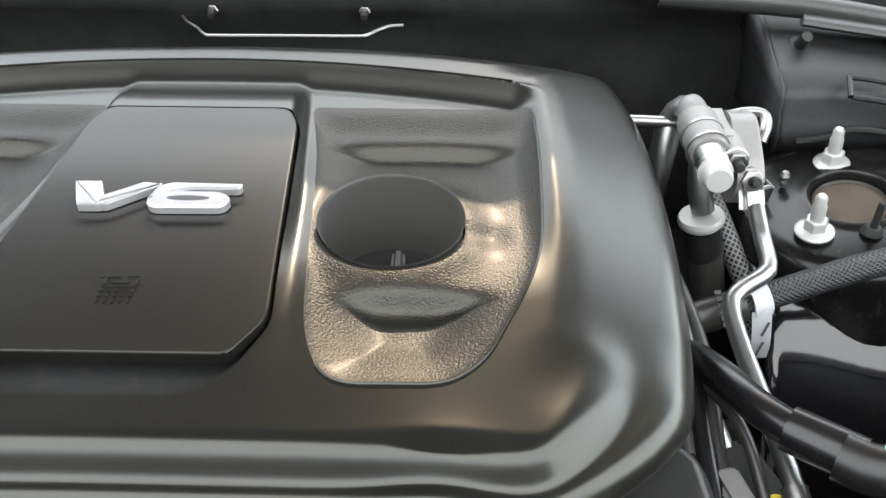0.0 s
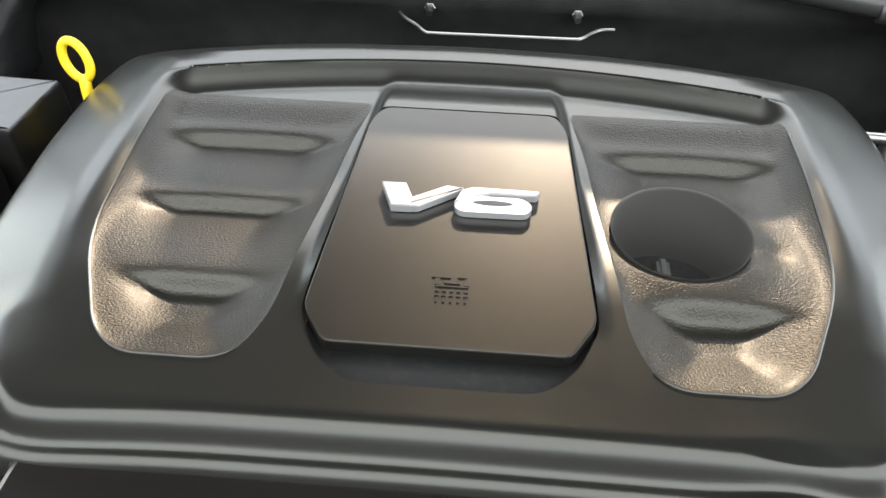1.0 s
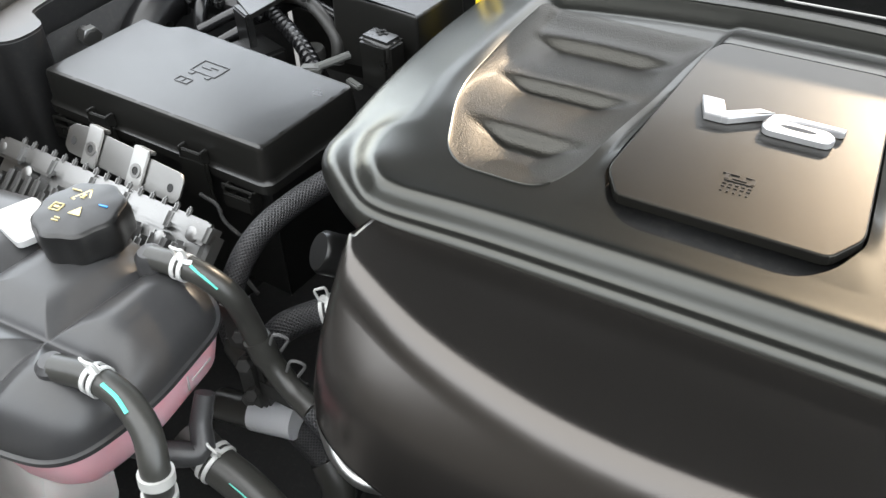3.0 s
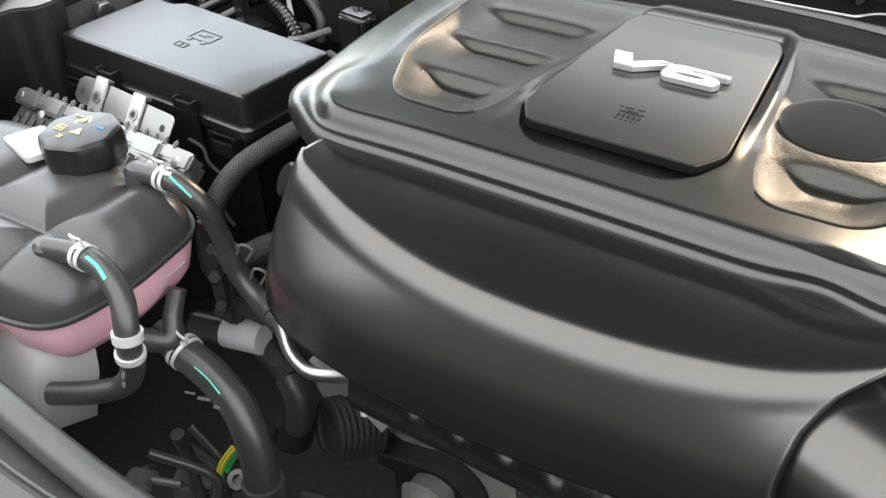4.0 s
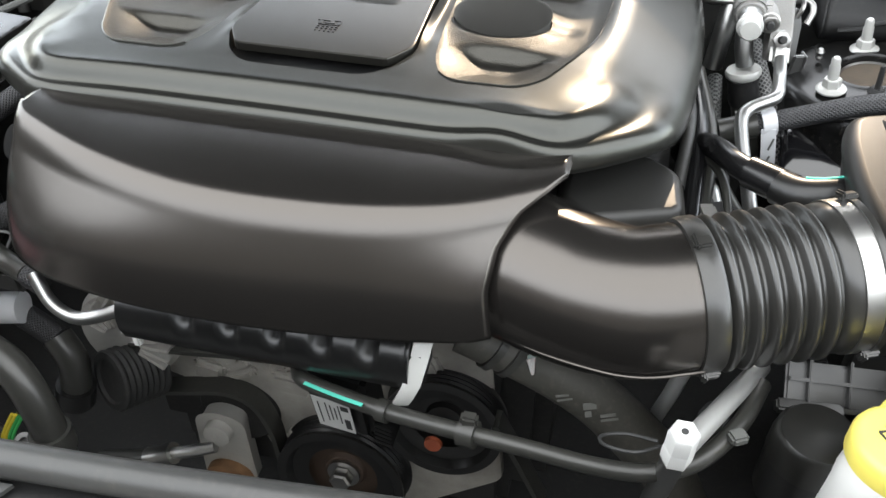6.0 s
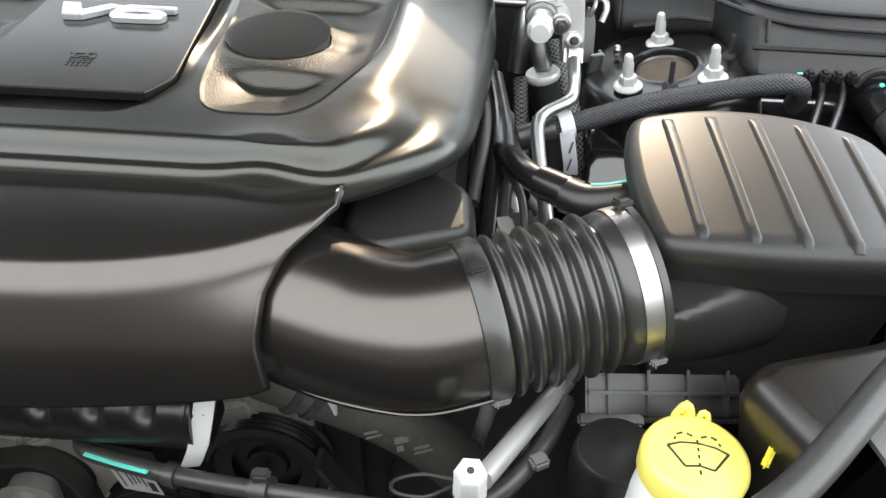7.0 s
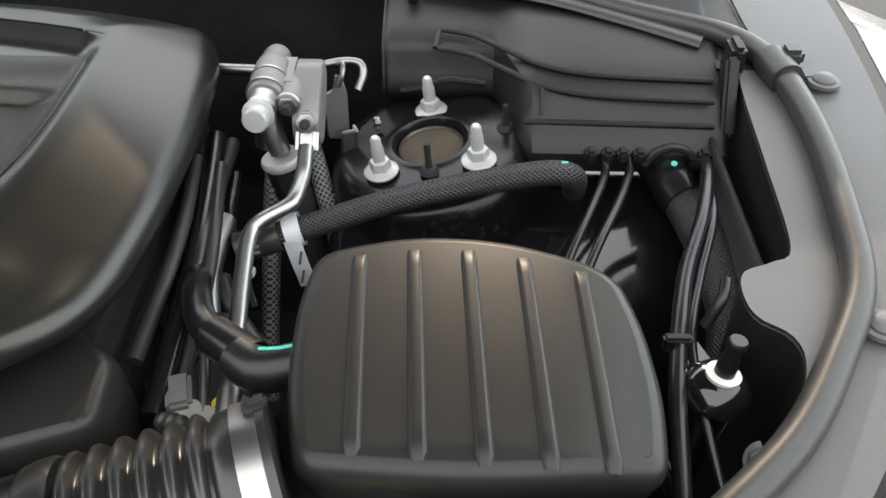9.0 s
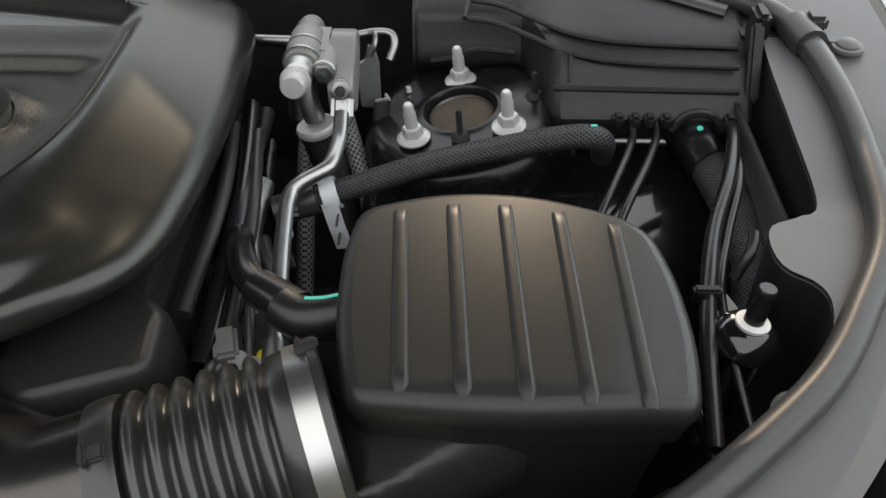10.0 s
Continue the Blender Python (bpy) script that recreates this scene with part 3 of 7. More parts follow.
POCKET = resample(roundpoly([(X0 + x, y) for x, y in POCKET], [0.008, 0.01, 0.008, 0.01, 0.02, 0.02, 0.01, 0.008, 0.01, 0.008], 5), 220)
HOLE_C, HOLE_R = np.array((-0.0345, 0.438)), 0.0475
HOLE = np.array([HOLE_C + HOLE_R * np.array((math.cos(a), math.sin(a))) for a in np.linspace(0, 2 * math.pi, 96, endpoint=False)])


# rim profile, in distance from the edge: rolled lip, shallow valley, soft shoulder
RIM_D = np.linspace(0, 0.12, 601)
RIM_Z = np.interp(RIM_D, [0, 0.001, 0.004, 0.009, 0.014, 0.020, 0.026, 0.031, 0.036, 0.041, 0.046, 0.052, 0.12],
                  [0.949, 0.953, 0.9600, 0.9662, 0.9705, 0.9735, 0.9750, 0.9770, 0.9815, 0.9870, 0.9915, 0.9945, 0.9956])
_k = np.exp(-0.5 * (np.arange(-30, 31) * 0.0002 / 0.0018) ** 2)
FLANK_Z = np.interp(RIM_D, [0, 0.001, 0.004, 0.010, 0.020, 0.072, 0.086, 0.12], [0.949, 0.953, 0.9600, 0.9670, 0.9715, 0.9915, 0.9948, 0.9956])   # plain facet along the flanks
_f = np.exp(-0.5 * (np.arange(-60, 61) * 0.0002 / 0.0030) ** 2)
FLANK_Z[20:] = np.convolve(np.pad(FLANK_Z, 60, mode="edge"), _f / _f.sum(), "valid")[20:]
RIM_Z[12:] = np.convolve(np.pad(RIM_Z, 30, mode="edge"), _k / _k.sum(), "valid")[12:]


def cover_z(x, y):
    """Height of the engine cover's upper side."""
    q = np.c_[x, y]
    dx = x - X0
    d = np.maximum(boundary(q, LIP)[0], 0)
    wide = 0.45 + 0.90 * sstep((y - 0.235) / 0.13)
    flank = sstep((y - 0.27) / 0.10) * sstep((np.abs(dx) - 0.21) / 0.05)
    z = np.interp(d / wide, RIM_D, RIM_Z) * (1 - flank) + np.interp(d, RIM_D, FLANK_Z) * flank
    z = z + 0.017 * np.exp(-d / wide / 0.026) * sstep((0.36 - y) / 0.10)
    z = z + 0.012 * np.exp(-((x - 0.0) / 0.032) ** 2) * np.exp(-d / 0.02) * (y < 0.35)
    yr = 0.640 - 0.55 * dx ** 2
    z = np.minimum(z, 0.998 - 4.2 * np.maximum(0, y - yr) ** 2)
    side = 1 - sstep((np.abs(dx) - 0.232) / 0.028)
    z = np.where(y < yr + 0.001, z + 0.0035 * side * np.exp(-np.maximum(yr - y, 0) / 0.004), z)
    z = z - 0.011 * side * sstep((yr - y) / 0.024) * sstep((y - 0.36) / 0.14)
    hw = 0.096 - (y - 0.34) * 0.085
    bar = sstep((hw + 0.004 - np.abs(dx)) / 0.014) * sstep((0.634 - y) / 0.066) * sstep((y - 0.283) / 0.012)
    z = z + np.maximum(0.9956 + 0.0040 * sstep((y - 0.33) / 0.05) - z, 0) * bar
    for P, right in ((REC_R, True), (REC_L, False)):
        e = np.maximum(boundary(q, P)[0], 0)
        into = 1 - np.exp(-e / 0.007)
        win = sstep((e - 0.004) / 0.042)
        drop = 0.0045 * into * sstep((0.588 - y) / 0.035)
        steps = [(0.543, 0.0150, 0.042), (0.374, 0.0145, 0.080)] + ([] if right else [(0.463, 0.0150, 0.048)])
        for yk, amp, back in steps:
            drop = drop + win * amp * np.exp(-np.maximum(yk - y, 0) / back) / (1 + np.exp(np.clip((y - yk + 0.004 + 0.6 * (np.abs(dx) - 0.168) ** 2) / 0.0024, -60, 60)))
        if right:
            rr = np.hypot(x - HOLE_C[0], y - HOLE_C[1])
            collar = np.exp(-(np.maximum(rr - HOLE_R, 0) / 0.016) ** 2)
            drop = drop * (1 - 0.8 * collar)
            tab = np.exp(-((y - 0.432) / 0.014) ** 2) * sstep((x - 0.005) / 0.01) * sstep((0.047 - x) / 0.02)
            drop = drop + 0.0035 * tab * into
        z = z - np.where(e > 0, drop, 0)
    return z


cover = thing("engine_cover", "dark bronze-grey moulded plastic engine cover with recessed grained panels", "engine cover", (X0, 0.45, 0.95))
part("shell", patch(LIP, (X0, 0.43), cover_z, 620, 150, [REC_R, REC_L, POCKET], skirt=0.007), M_COVER, cover, angle=50)
part("recessed_panel", patch(REC_R, (X0 + 0.165, 0.44), cover_z, 420, 75, [HOLE]), M_GRAIN, cover, "coarse-grained recessed panel with the oil filler opening", angle=50)
part("recessed_panel", patch(REC_L, (X0 - 0.165, 0.44), cover_z, 420, 75), M_GRAIN, cover, "coarse-grained recessed panel with three steps", angle=50)
pk = [[(x, y, z) for x, y in POCKET] for z in (0.9950, 0.978)]
part("lid_pocket", loft(pk + [[(x, y, 0.978) for x, y in inset(POCKET, 0.02)]], cap=(False, True)), M_DEEP, cover, "black gap under the lid")
lid = part("access_lid", prism(LID, 0.9925, 1.0005, 0.0012), M_LID, cover, angle=14)
part("filler_well", lathe([(HOLE_R, 0.9945), (HOLE_R - 0.0015, 0.992), (HOLE_R - 0.002, 0.94), (HOLE_R - 0.004, 0.915), (HOLE_R - 0.006, 0.912)], 64, Matrix.Translation((*HOLE_C, 0)), ends=False), M_WELL, cover)
bx_ = np.linspace(-0.235, 0.235, 60)
bz_ = cover_z(X0 + bx_, 0.6395 - 0.55 * bx_ ** 2)
part("rear_bead", tube([(X0 + x, 0.6395 - 0.55 * x * x, z + 0.0002) for x, z in zip(bx_, bz_)], 0.0009, 6, 0.02), M_COVER, cover)
for P in (REC_R, REC_L):
    Q = np.array([q for q in np.roll(P, -int(np.argmax(P[:, 1] - 0.02 * P[:, 0] * 0)), 0) if q[1] < 0.575 and (abs(q[0] - X0) > 0.118 or q[1] < 0.315)])
    zz = cover_z(Q[:, 0], Q[:, 1])
    part("recess_edge", tube([(x, y, z + 0.0004) for (x, y), z in zip(Q, zz)], 0.0009, 6, 0.02), M_COVER, cover)


# ---- air intake ----
RIDGE = np.array([(-0.415, 0.205), (-0.40, 0.189), (-0.34, 0.160), (-0.286, 0.142), (-0.229, 0.130), (-0.179, 0.126), (-0.134, 0.127), (-0.091, 0.131), (-0.051, 0.139), (-0.012, 0.152), (0.024, 0.173), (0.058, 0.198)])
FOOT = np.array([(-0.415, 0.16), (-0.391, 0.128), (-0.366, 0.110), (-0.33, 0.098), (-0.26, 0.088), (-0.169, 0.087), (-0.079, 0.095), (-0.004, 0.108), (0.021, 0.119), (0.06, 0.14)])
RIDGE, FOOT = catmull(RIDGE, 0.006), catmull(FOOT, 0.006)


def intake_section(u):
    """One cross-section of the duct cover from its rear edge over the ridge down to its foot."""
    out = []
    for v in np.linspace(0, 1, 56):
        end = np.interp(v, [0, 0.40, 0.47, 0.55, 0.66, 0.80, 1.0], [0.060, 0.058, 0.048, 0.030, 0.017, 0.014, 0.020])
        x = -0.408 + (end + 0.408) * u
        yr, yf = np.interp(x, RIDGE[:, 0], RIDGE[:, 1]), np.interp(x, FOOT[:, 0], FOOT[:, 1])
        if v < 0.40:
            k = v / 0.40
            y, z = 0.262 + (yr + 0.011 - 0.262) * k, 0.9695 + 0.0075 * math.sin(k * math.pi / 2)
        elif v < 0.60:
            k = (v - 0.40) / 0.20
            y = (1 - k) ** 2 * (yr + 0.011) + 2 * k * (1 - k) * (yr - 0.001) + k * k * (yr - 0.0115)
            z = (1 - k) ** 2 * 0.977 + 2 * k * (1 - k) * 0.977 + k * k * 0.960
        else:
            k = (v - 0.60) / 0.40
            y0 = yr - 0.0115
            y, z = y0 + (yf - y0) * (k + 0.19 * math.sin(math.pi * k)), 0.960 - (0.960 - 0.886) * k
        if u < 0.03 and v > 0.3:
            y += 0.012 * (1 - u / 0.03) ** 2 * min(1.0, (v - 0.3) / 0.2)
        out.append((x, y, z))
    return out


duct = thing("intake_duct", "smooth brown-black plastic intake duct below the engine cover's front edge", "intake duct", (-0.18, 0.15, 0.89))
US = np.r_[0, 0.004, 0.01, 0.018, np.linspace(0.03, 1, 90)]
S = [intake_section(u) for u in US]
side = [(p[0] + 0.006, p[1] + 0.05, p[2]) for p in S[0]]
part("duct_shell", loft([side, *S], ring=False), M_INTAKE, duct, solid=0.003, angle=60)

rimline = [S[-1][i] for i in range(13, 56)]
part("end_bead", tube(rimline, 0.0014, 6, 0.005), M_INTAKE, duct)
part("foot_bead", tube([s[-1] for s in S[10::6]], 0.0012, 6, 0.01), M_INTAKE, duct)
for (x, y), ang, n_ in (((-0.10, 0.165), 60, 3), ((-0.075, 0.152), -10, 2), ((-0.26, 0.17), 30, 2), ((-0.20, 0.172), 75, 2)):
    for i in range(n_):
        a = radians(ang + i * 17)
        q = [(x + i * 0.006 + math.cos(a) * t, y + i * 0.003 + math.sin(a) * t * 0.7, 0.9775 - 0.0004 * i) for t in (0, 0.004, 0.009)]
        part("scuff", tube(q, 0.00035, 5, 0.003), M_PANEL, duct, "thin pale scratch")
elbow_path = [(-0.045, 0.235, 0.895), (-0.005, 0.212, 0.897), (0.035, 0.188, 0.899), (0.08, 0.170, 0.900), (0.118, 0.160, 0.905), (0.140, 0.1645, 0.908), (0.164, 0.1731, 0.9106)]
elbow = thing("intake_elbow", "smooth dark plastic intake elbow with a mould seam", "air pipe", (0.09, 0.17, 0.85))
part("elbow_pipe", tube(elbow_path, [0.060, 0.061, 0.062, 0.060, 0.058, 0.057], 40, 0.006), M_INTAKE, elbow)
EP = catmull(elbow_path, 0.006)
EC = np.gradient(EP, axis=0)
EC /= np.linalg.norm(EC, axis=1)[:, None]
seam = [p + 0.0600 * (np.cross(t, (0, 0, 1)) * 0.93 + np.array((0, 0, -0.36))) for p, t in zip(EP, EC)][6:-1]
part("mould_seam", tube(seam, 0.0011, 6, 0.01), M_INTAKE, elbow)

BL, BR = Vector((0.158, 0.171, 0.910)), Vector((0.268, 0.209, 0.921))
BA = (BR - BL).normalized()
BLEN = (BR - BL).length
bel = thing("bellows_hose", "ribbed black rubber bellows between the elbow and the air box", "air hose", BL)
prof = [(0.055, -0.004), (0.0595, -0.003), (0.0605, 0.003), (0.0605, 0.011), (0.0585, 0.014)]
z0, z1, ribs = 0.014, BLEN - 0.022, 6
for i in range(ribs):
    c = z0 + (z1 - z0) * (i + 0.5) / ribs
    w = (z1 - z0) / ribs
    prof += [(0.0520, c - w * 0.47), (0.0528, c - w * 0.36), (0.0575, c - w * 0.22), (0.0595, c - w * 0.06), (0.0595, c + w * 0.06), (0.0575, c + w * 0.22), (0.0528, c + w * 0.36)]
prof += [(0.0525, z1), (0.056, z1 + 0.003), (0.057, BLEN - 0.012), (0.057, BLEN + 0.006)]
part("bellows", lathe(prof, 72, axis_pose(BL, BA)), M_BELLOWS, bel, angle=50)
part("clamp_band", ring_on(BL + BA * (BLEN - 0.002), BA, 0.0572, 0.014, 0.0012, 72), M_BAND, bel, "bright steel clamp band")
part("collar", lathe([(0.057, BLEN + 0.004), (0.0600, BLEN + 0.005), (0.0600, BLEN + 0.010), (0.054, BLEN + 0.011)], 72, axis_pose(BL, BA)), M_BELLOWS, bel)
am = axis_pose(BL, BA)


def on_bellows(ang, h, r):
    """A point on the bellows: degrees from straight up towards the front, height along the axis."""
    up = (Vector((0, 0, 1)) - BA * BA.z).normalized()
    fr = BA.cross(up)
    a = radians(ang)
    rad = up * math.cos(a) - fr * math.sin(a) if fr.y > 0 else up * math.cos(a) + fr * math.sin(a)
    return BL + BA * h + rad * r, rad


def clip_block(p, up, along, s, bev=0.0015):
    z = up.normalized()
    x = along.normalized()
    y = z.cross(x)
    m = Matrix((x, y, z)).transposed().to_4x4()
    m.translation = p
    return xf(rbox((0, 0, 0), s, bev), m)


for ang, h in ((8, 0.004), (118, 0.004), (-25, BLEN + 0.006), (120, BLEN + 0.004)):
    p, rad = on_bellows(ang, h, 0.0610)
    part("clamp_clip", join(clip_block(p, rad, BA, (0.014, 0.010, 0.005)), clip_block(p + rad * 0.002 - BA * 0.004, rad, BA, (0.004, 0.014, 0.005))), M_BELLOWS, bel)

# ---- air filter box ----
AB = roundpoly([(0.284, 0.199), (0.372, 0.191), (0.483, 0.201), (0.490, 0.25), (0.487, 0.305), (0.478, 0.345), (0.462, 0.360), (0.40, 0.381), (0.335, 0.383), (0.278, 0.366), (0.271, 0.327), (0.272, 0.26)], [0.014, 0.05, 0.014, 0.03, 0.03, 0.012, 0.012, 0.03, 0.03, 0.016, 0.03, 0.03], 6)
AB = resample(AB, 160)


def ab_top(x, y):
    return 0.9745 - 0.35 * (x - 0.37) ** 2 - 0.22 * (y - 0.30) ** 2 - np.maximum(0, x - 0.44) * 0.06


box = thing("air_filter_box", "black plastic air filter box with five raised ribs on its lid", "air box", (0.38, 0.29, 0.80))
A1 = inset(AB, 0.010)
top = patch(A1, (0.38, 0.288), lambda x, y: ab_top(x, y), 160, 24)
rim = []
for d, dz in ((0.010, 0), (0.006, -0.0008), (0.002, -0.0035), (0.0, -0.009), (0.0, -0.016), (0.003, -0.024), (0.006, -0.040)):
    o = inset(AB, d)
    z = ab_top(o[:, 0], o[:, 1])
    rim.append([(x, y, zz + dz) for (x, y), zz in zip(o, z)])
part("lid", join(top, loft(rim, cap=(False, False))), M_BOX, box, angle=50)
low = []
for d, z in ((0.010, 0.936), (0.014, 0.92), (0.022, 0.87), (0.03, 0.78)):
    low.append([(x, y, z) for x, y in inset(AB, d)])
part("body", loft(low, cap=(True, True)), M_BOX, box)
for xt, xb, yt, yb in ((0.307, 0.315, 0.361, 0.205), (0.3425, 0.350, 0.366, 0.202), (0.3775, 0.385, 0.366, 0.200), (0.4135, 0.4195, 0.360, 0.199), (0.450, 0.4525, 0.350, 0.199)):
    S = []
    for k in np.linspace(0, 1, 26):
        y, x = yb + (yt - yb) * k, xb + (xt - xb) * k
        w = 0.0055 * (1 - 0.35 * max(0, 1 - k / 0.03) ** 2)
        h = 0.0035 * min(1, (1 - k) / 0.06, k / 0.03 + 0.05)
        S.append([(x + a * w, y, ab_top(np.float64(x + a * w), np.float64(y)) - 0.0006 + h * hh) for a, hh in ((-1, 0), (-0.72, 0.8), (-0.4, 1), (0.4, 1), (0.72, 0.8), (1, 0))])
    part("rib", loft(S, ring=False), M_BOX, box, angle=60)
ov, of, ou = tube([tuple(BR + BA * 0.004), (0.286, 0.214, 0.914), (0.305, 0.222, 0.905), (0.335, 0.235, 0.895), (0.370, 0.25, 0.89)], [0.0545, 0.053, 0.052, 0.050, 0.048], 40)
ov = [(x, y, min(z, max(0.934, 1.0 - 2.6 * max(0.0, x - 0.262)))) for x, y, z in ov]
part("outlet", (ov, of, ou), M_BOX, box, angle=60)

# ---- fuse box ----
fuse = thing("fuse_box", "black plastic fuse box with a large lid and side latches", "fuse box", (-0.75, 0.40, 0.75))
FB = roundpoly([(-0.915, 0.338), (-0.598, 0.326), (-0.586, 0.468), (-0.845, 0.492), (-0.858, 0.480), (-0.905, 0.484)], [0.008, 0.008, 0.012, 0.008, 0.005, 0.008], 5)
FB = resample(FB, 150)
S = [[(x, y, z) for x, y in inset(FB, d)] for d, z in ((-0.004, 0.868), (-0.004, 0.878), (-0.0015, 0.880), (0.0, 0.884), (0.002, 0.912), (0.004, 0.9165), (0.007, 0.918))]
part("lid", loft(S), M_SATIN, fuse)
part("body", loft([[(x, y, z) for x, y in inset(FB, d)] for d, z in ((0.002, 0.867), (0.004, 0.84), (0.010, 0.72))]), M_BLACK, fuse)
for x in (-0.822, -0.688):
    y = 0.336 - (x + 0.75) * 0.035
    l = part("latch", rbox((x, y - 0.0125, 0.860), (0.036, 0.006, 0.050), 0.002), M_SATIN, fuse)
    part("latch_loop", join(rbox((x - 0.014, y - 0.010, 0.888), (0.004, 0.010, 0.016), 0.001), rbox((x + 0.014, y - 0.010, 0.888), (0.004, 0.010, 0.016), 0.001),
                            rbox((x, y - 0.013, 0.889), (0.026, 0.004, 0.010), 0.001)), M_SATIN, l)
for x in (-0.885, -0.632):
    y = 0.336 - (x + 0.75) * 0.035
    part("side_clip", join(rbox((x, y - 0.016, 0.852), (0.036, 0.004, 0.018), 0.0015), rbox((x - 0.017, y - 0.010, 0.856), (0.004, 0.014, 0.022), 0.001),
                           rbox((x + 0.017, y - 0.010, 0.856), (0.004, 0.014, 0.022), 0.001), rbox((x, y - 0.014, 0.868), (0.040, 0.003, 0.003), 0.0008)), M_SATIN, fuse)

# ---- coolant tank ----
TK = roundpoly([(-0.775, 0.01), (-0.70, -0.022), (-0.56, -0.022), (-0.50, -0.008), (-0.487, 0.06), (-0.498, 0.150), (-0.54, 0.172), (-0.70, 0.182), (-0.79, 0.17)], 0.03, 6)
TK = resample(TK, 200)


TANK_GROOVES = (-0.572, -0.668)


def tank_z(x, y):
    """Pillow-like lobes parted by narrow valleys."""
    d = np.maximum(boundary(np.c_[x, y], TK)[0], 0)
    z = 0.905 + 0.044 * np.sqrt(np.clip(1 - (1 - np.clip(d / 0.050, 0, 1)) ** 2, 0, 1))
    g = np.abs(y - 0.052 - 0.05 * (x + 0.57))
    for gx in TANK_GROOVES:
        g = np.minimum(g, np.abs(x - gx - 0.1 * (y - 0.05)))
    g = np.sqrt(g * g + 0.0020 ** 2)
    valley = 1 - np.sqrt(np.clip(1 - (1 - np.clip(g / 0.034, 0, 1)) ** 2, 0, 1))
    return z - 0.021 * valley * sstep(d / 0.03)


for gx in TANK_GROOVES:                      # the outline draws in where the lobes meet
    TK = TK + (np.exp(-((TK[:, 0] - gx + 0.005) / 0.012) ** 2) * 0.009 * np.sign(0.08 - TK[:, 1]))[:, None] * np.array((0.0, 1.0))
tank = thing("coolant_tank", "coolant expansion tank with a black lobed top and pink translucent base", "coolant tank", (-0.64, 0.08, 0.84))
part("tank_top", patch(TK, (-0.63, 0.08), tank_z, 520, 120), M_TANK, tank, angle=60)
part("tank_seam", loft([[(x, y, z) for x, y in inset(TK, d)] for d, z in ((0.002, 0.906), (-0.003, 0.905), (-0.003, 0.901), (0.002, 0.900))], cap=(False, False)), M_TANK, tank)
part("tank_base", loft([[(x, y, z) for x, y in inset(TK, d)] for d, z in ((0.002, 0.901), (0.004, 0.885), (0.010, 0.862), (0.020, 0.848), (0.035, 0.842))]), M_PINK, tank, "pink translucent base showing the coolant")
cap = part("tank_cap", lathe([(0.032, 0.945), (0.0358, 0.948), (0.037, 0.953), (0.037, 0.969), (0.0355, 0.9755), (0.032, 0.978), (0.0, 0.9785)], 64, Matrix.Translation((-0.622, 0.143, -0.001)), 8, 0.035), M_BLACK, tank, "black fluted screw cap with warning symbols")
part("cap_neck", lathe([(0.030, 0.925), (0.029, 0.95)], 40, Matrix.Translation((-0.622, 0.143, -0.001))), M_TANK, tank)

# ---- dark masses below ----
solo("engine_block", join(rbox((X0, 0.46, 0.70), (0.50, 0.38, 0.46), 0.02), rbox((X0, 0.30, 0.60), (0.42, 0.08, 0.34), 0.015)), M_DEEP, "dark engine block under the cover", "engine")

# ---- on the engine cover ----
badge = thing("badge", "silver raised letters V6 on the engine cover lid", "badge", (X0, 0.436, 1.004))
V_L = [(-0.239, 0.4500), (-0.230, 0.4250), (-0.2165, 0.4250), (-0.2160, 0.4345), (-0.222, 0.4500)]
V_R = [(-0.2225, 0.4251), (-0.212, 0.4255), (-0.182, 0.4480), (-0.194, 0.4500), (-0.2170, 0.4350)]
part("letter_v", join(prism(roundpoly(V_L, 0.0008, 3), 1.0012, 1.0072, 0.0010), prism(roundpoly(V_R, 0.0008, 3), 1.0013, 1.0070, 0.0010)), M_BADGE, badge, angle=20)
BOWL = resample(roundpoly([(-0.1885, 0.4290), (-0.1830, 0.4235), (-0.1385, 0.4240), (-0.1345, 0.4335), (-0.1420, 0.4405), (-0.1830, 0.4405)], 0.006, 6), 60)
SLIT = np.array([(-0.162 + 0.0135 * math.cos(a), 0.4325 + 0.0028 * math.sin(a)) for a in np.linspace(0, 2 * math.pi, 60, endpoint=False)])
k0 = int(np.argmin(np.linalg.norm(BOWL - np.array((-0.134, 0.4325)), axis=1)))
BOWL = np.roll(BOWL, -k0, 0)
rings = [[(x, y, z) for x, y in P] for P, z in ((BOWL, 1.0012), (BOWL, 1.0060), (inset(BOWL, 0.0012), 1.0072), (SLIT, 1.0072), (SLIT, 1.0012), (BOWL, 1.0012))]
ARM = [(-0.1885, 0.4310), (-0.1800, 0.4370), (-0.1630, 0.4435), (-0.1320, 0.4435), (-0.1300, 0.4490), (-0.1760, 0.4500), (-0.1840, 0.4460)]
part("numeral_6", join(loft(rings, cap=(False, False)), prism(roundpoly(ARM, 0.0025, 4), 1.0013, 1.0070, 0.0012)), M_BADGE, badge, angle=20)
for x, y in ((-0.226, 0.432), (-0.2, 0.438), (-0.175, 0.431), (-0.15, 0.428)):
    part("badge_peg", lathe([(0.002, 1.0003), (0.002, 1.0025)], 10, Matrix.Translation((x, y, 0))), M_BLACK, badge)
badge.location.y += 0.006
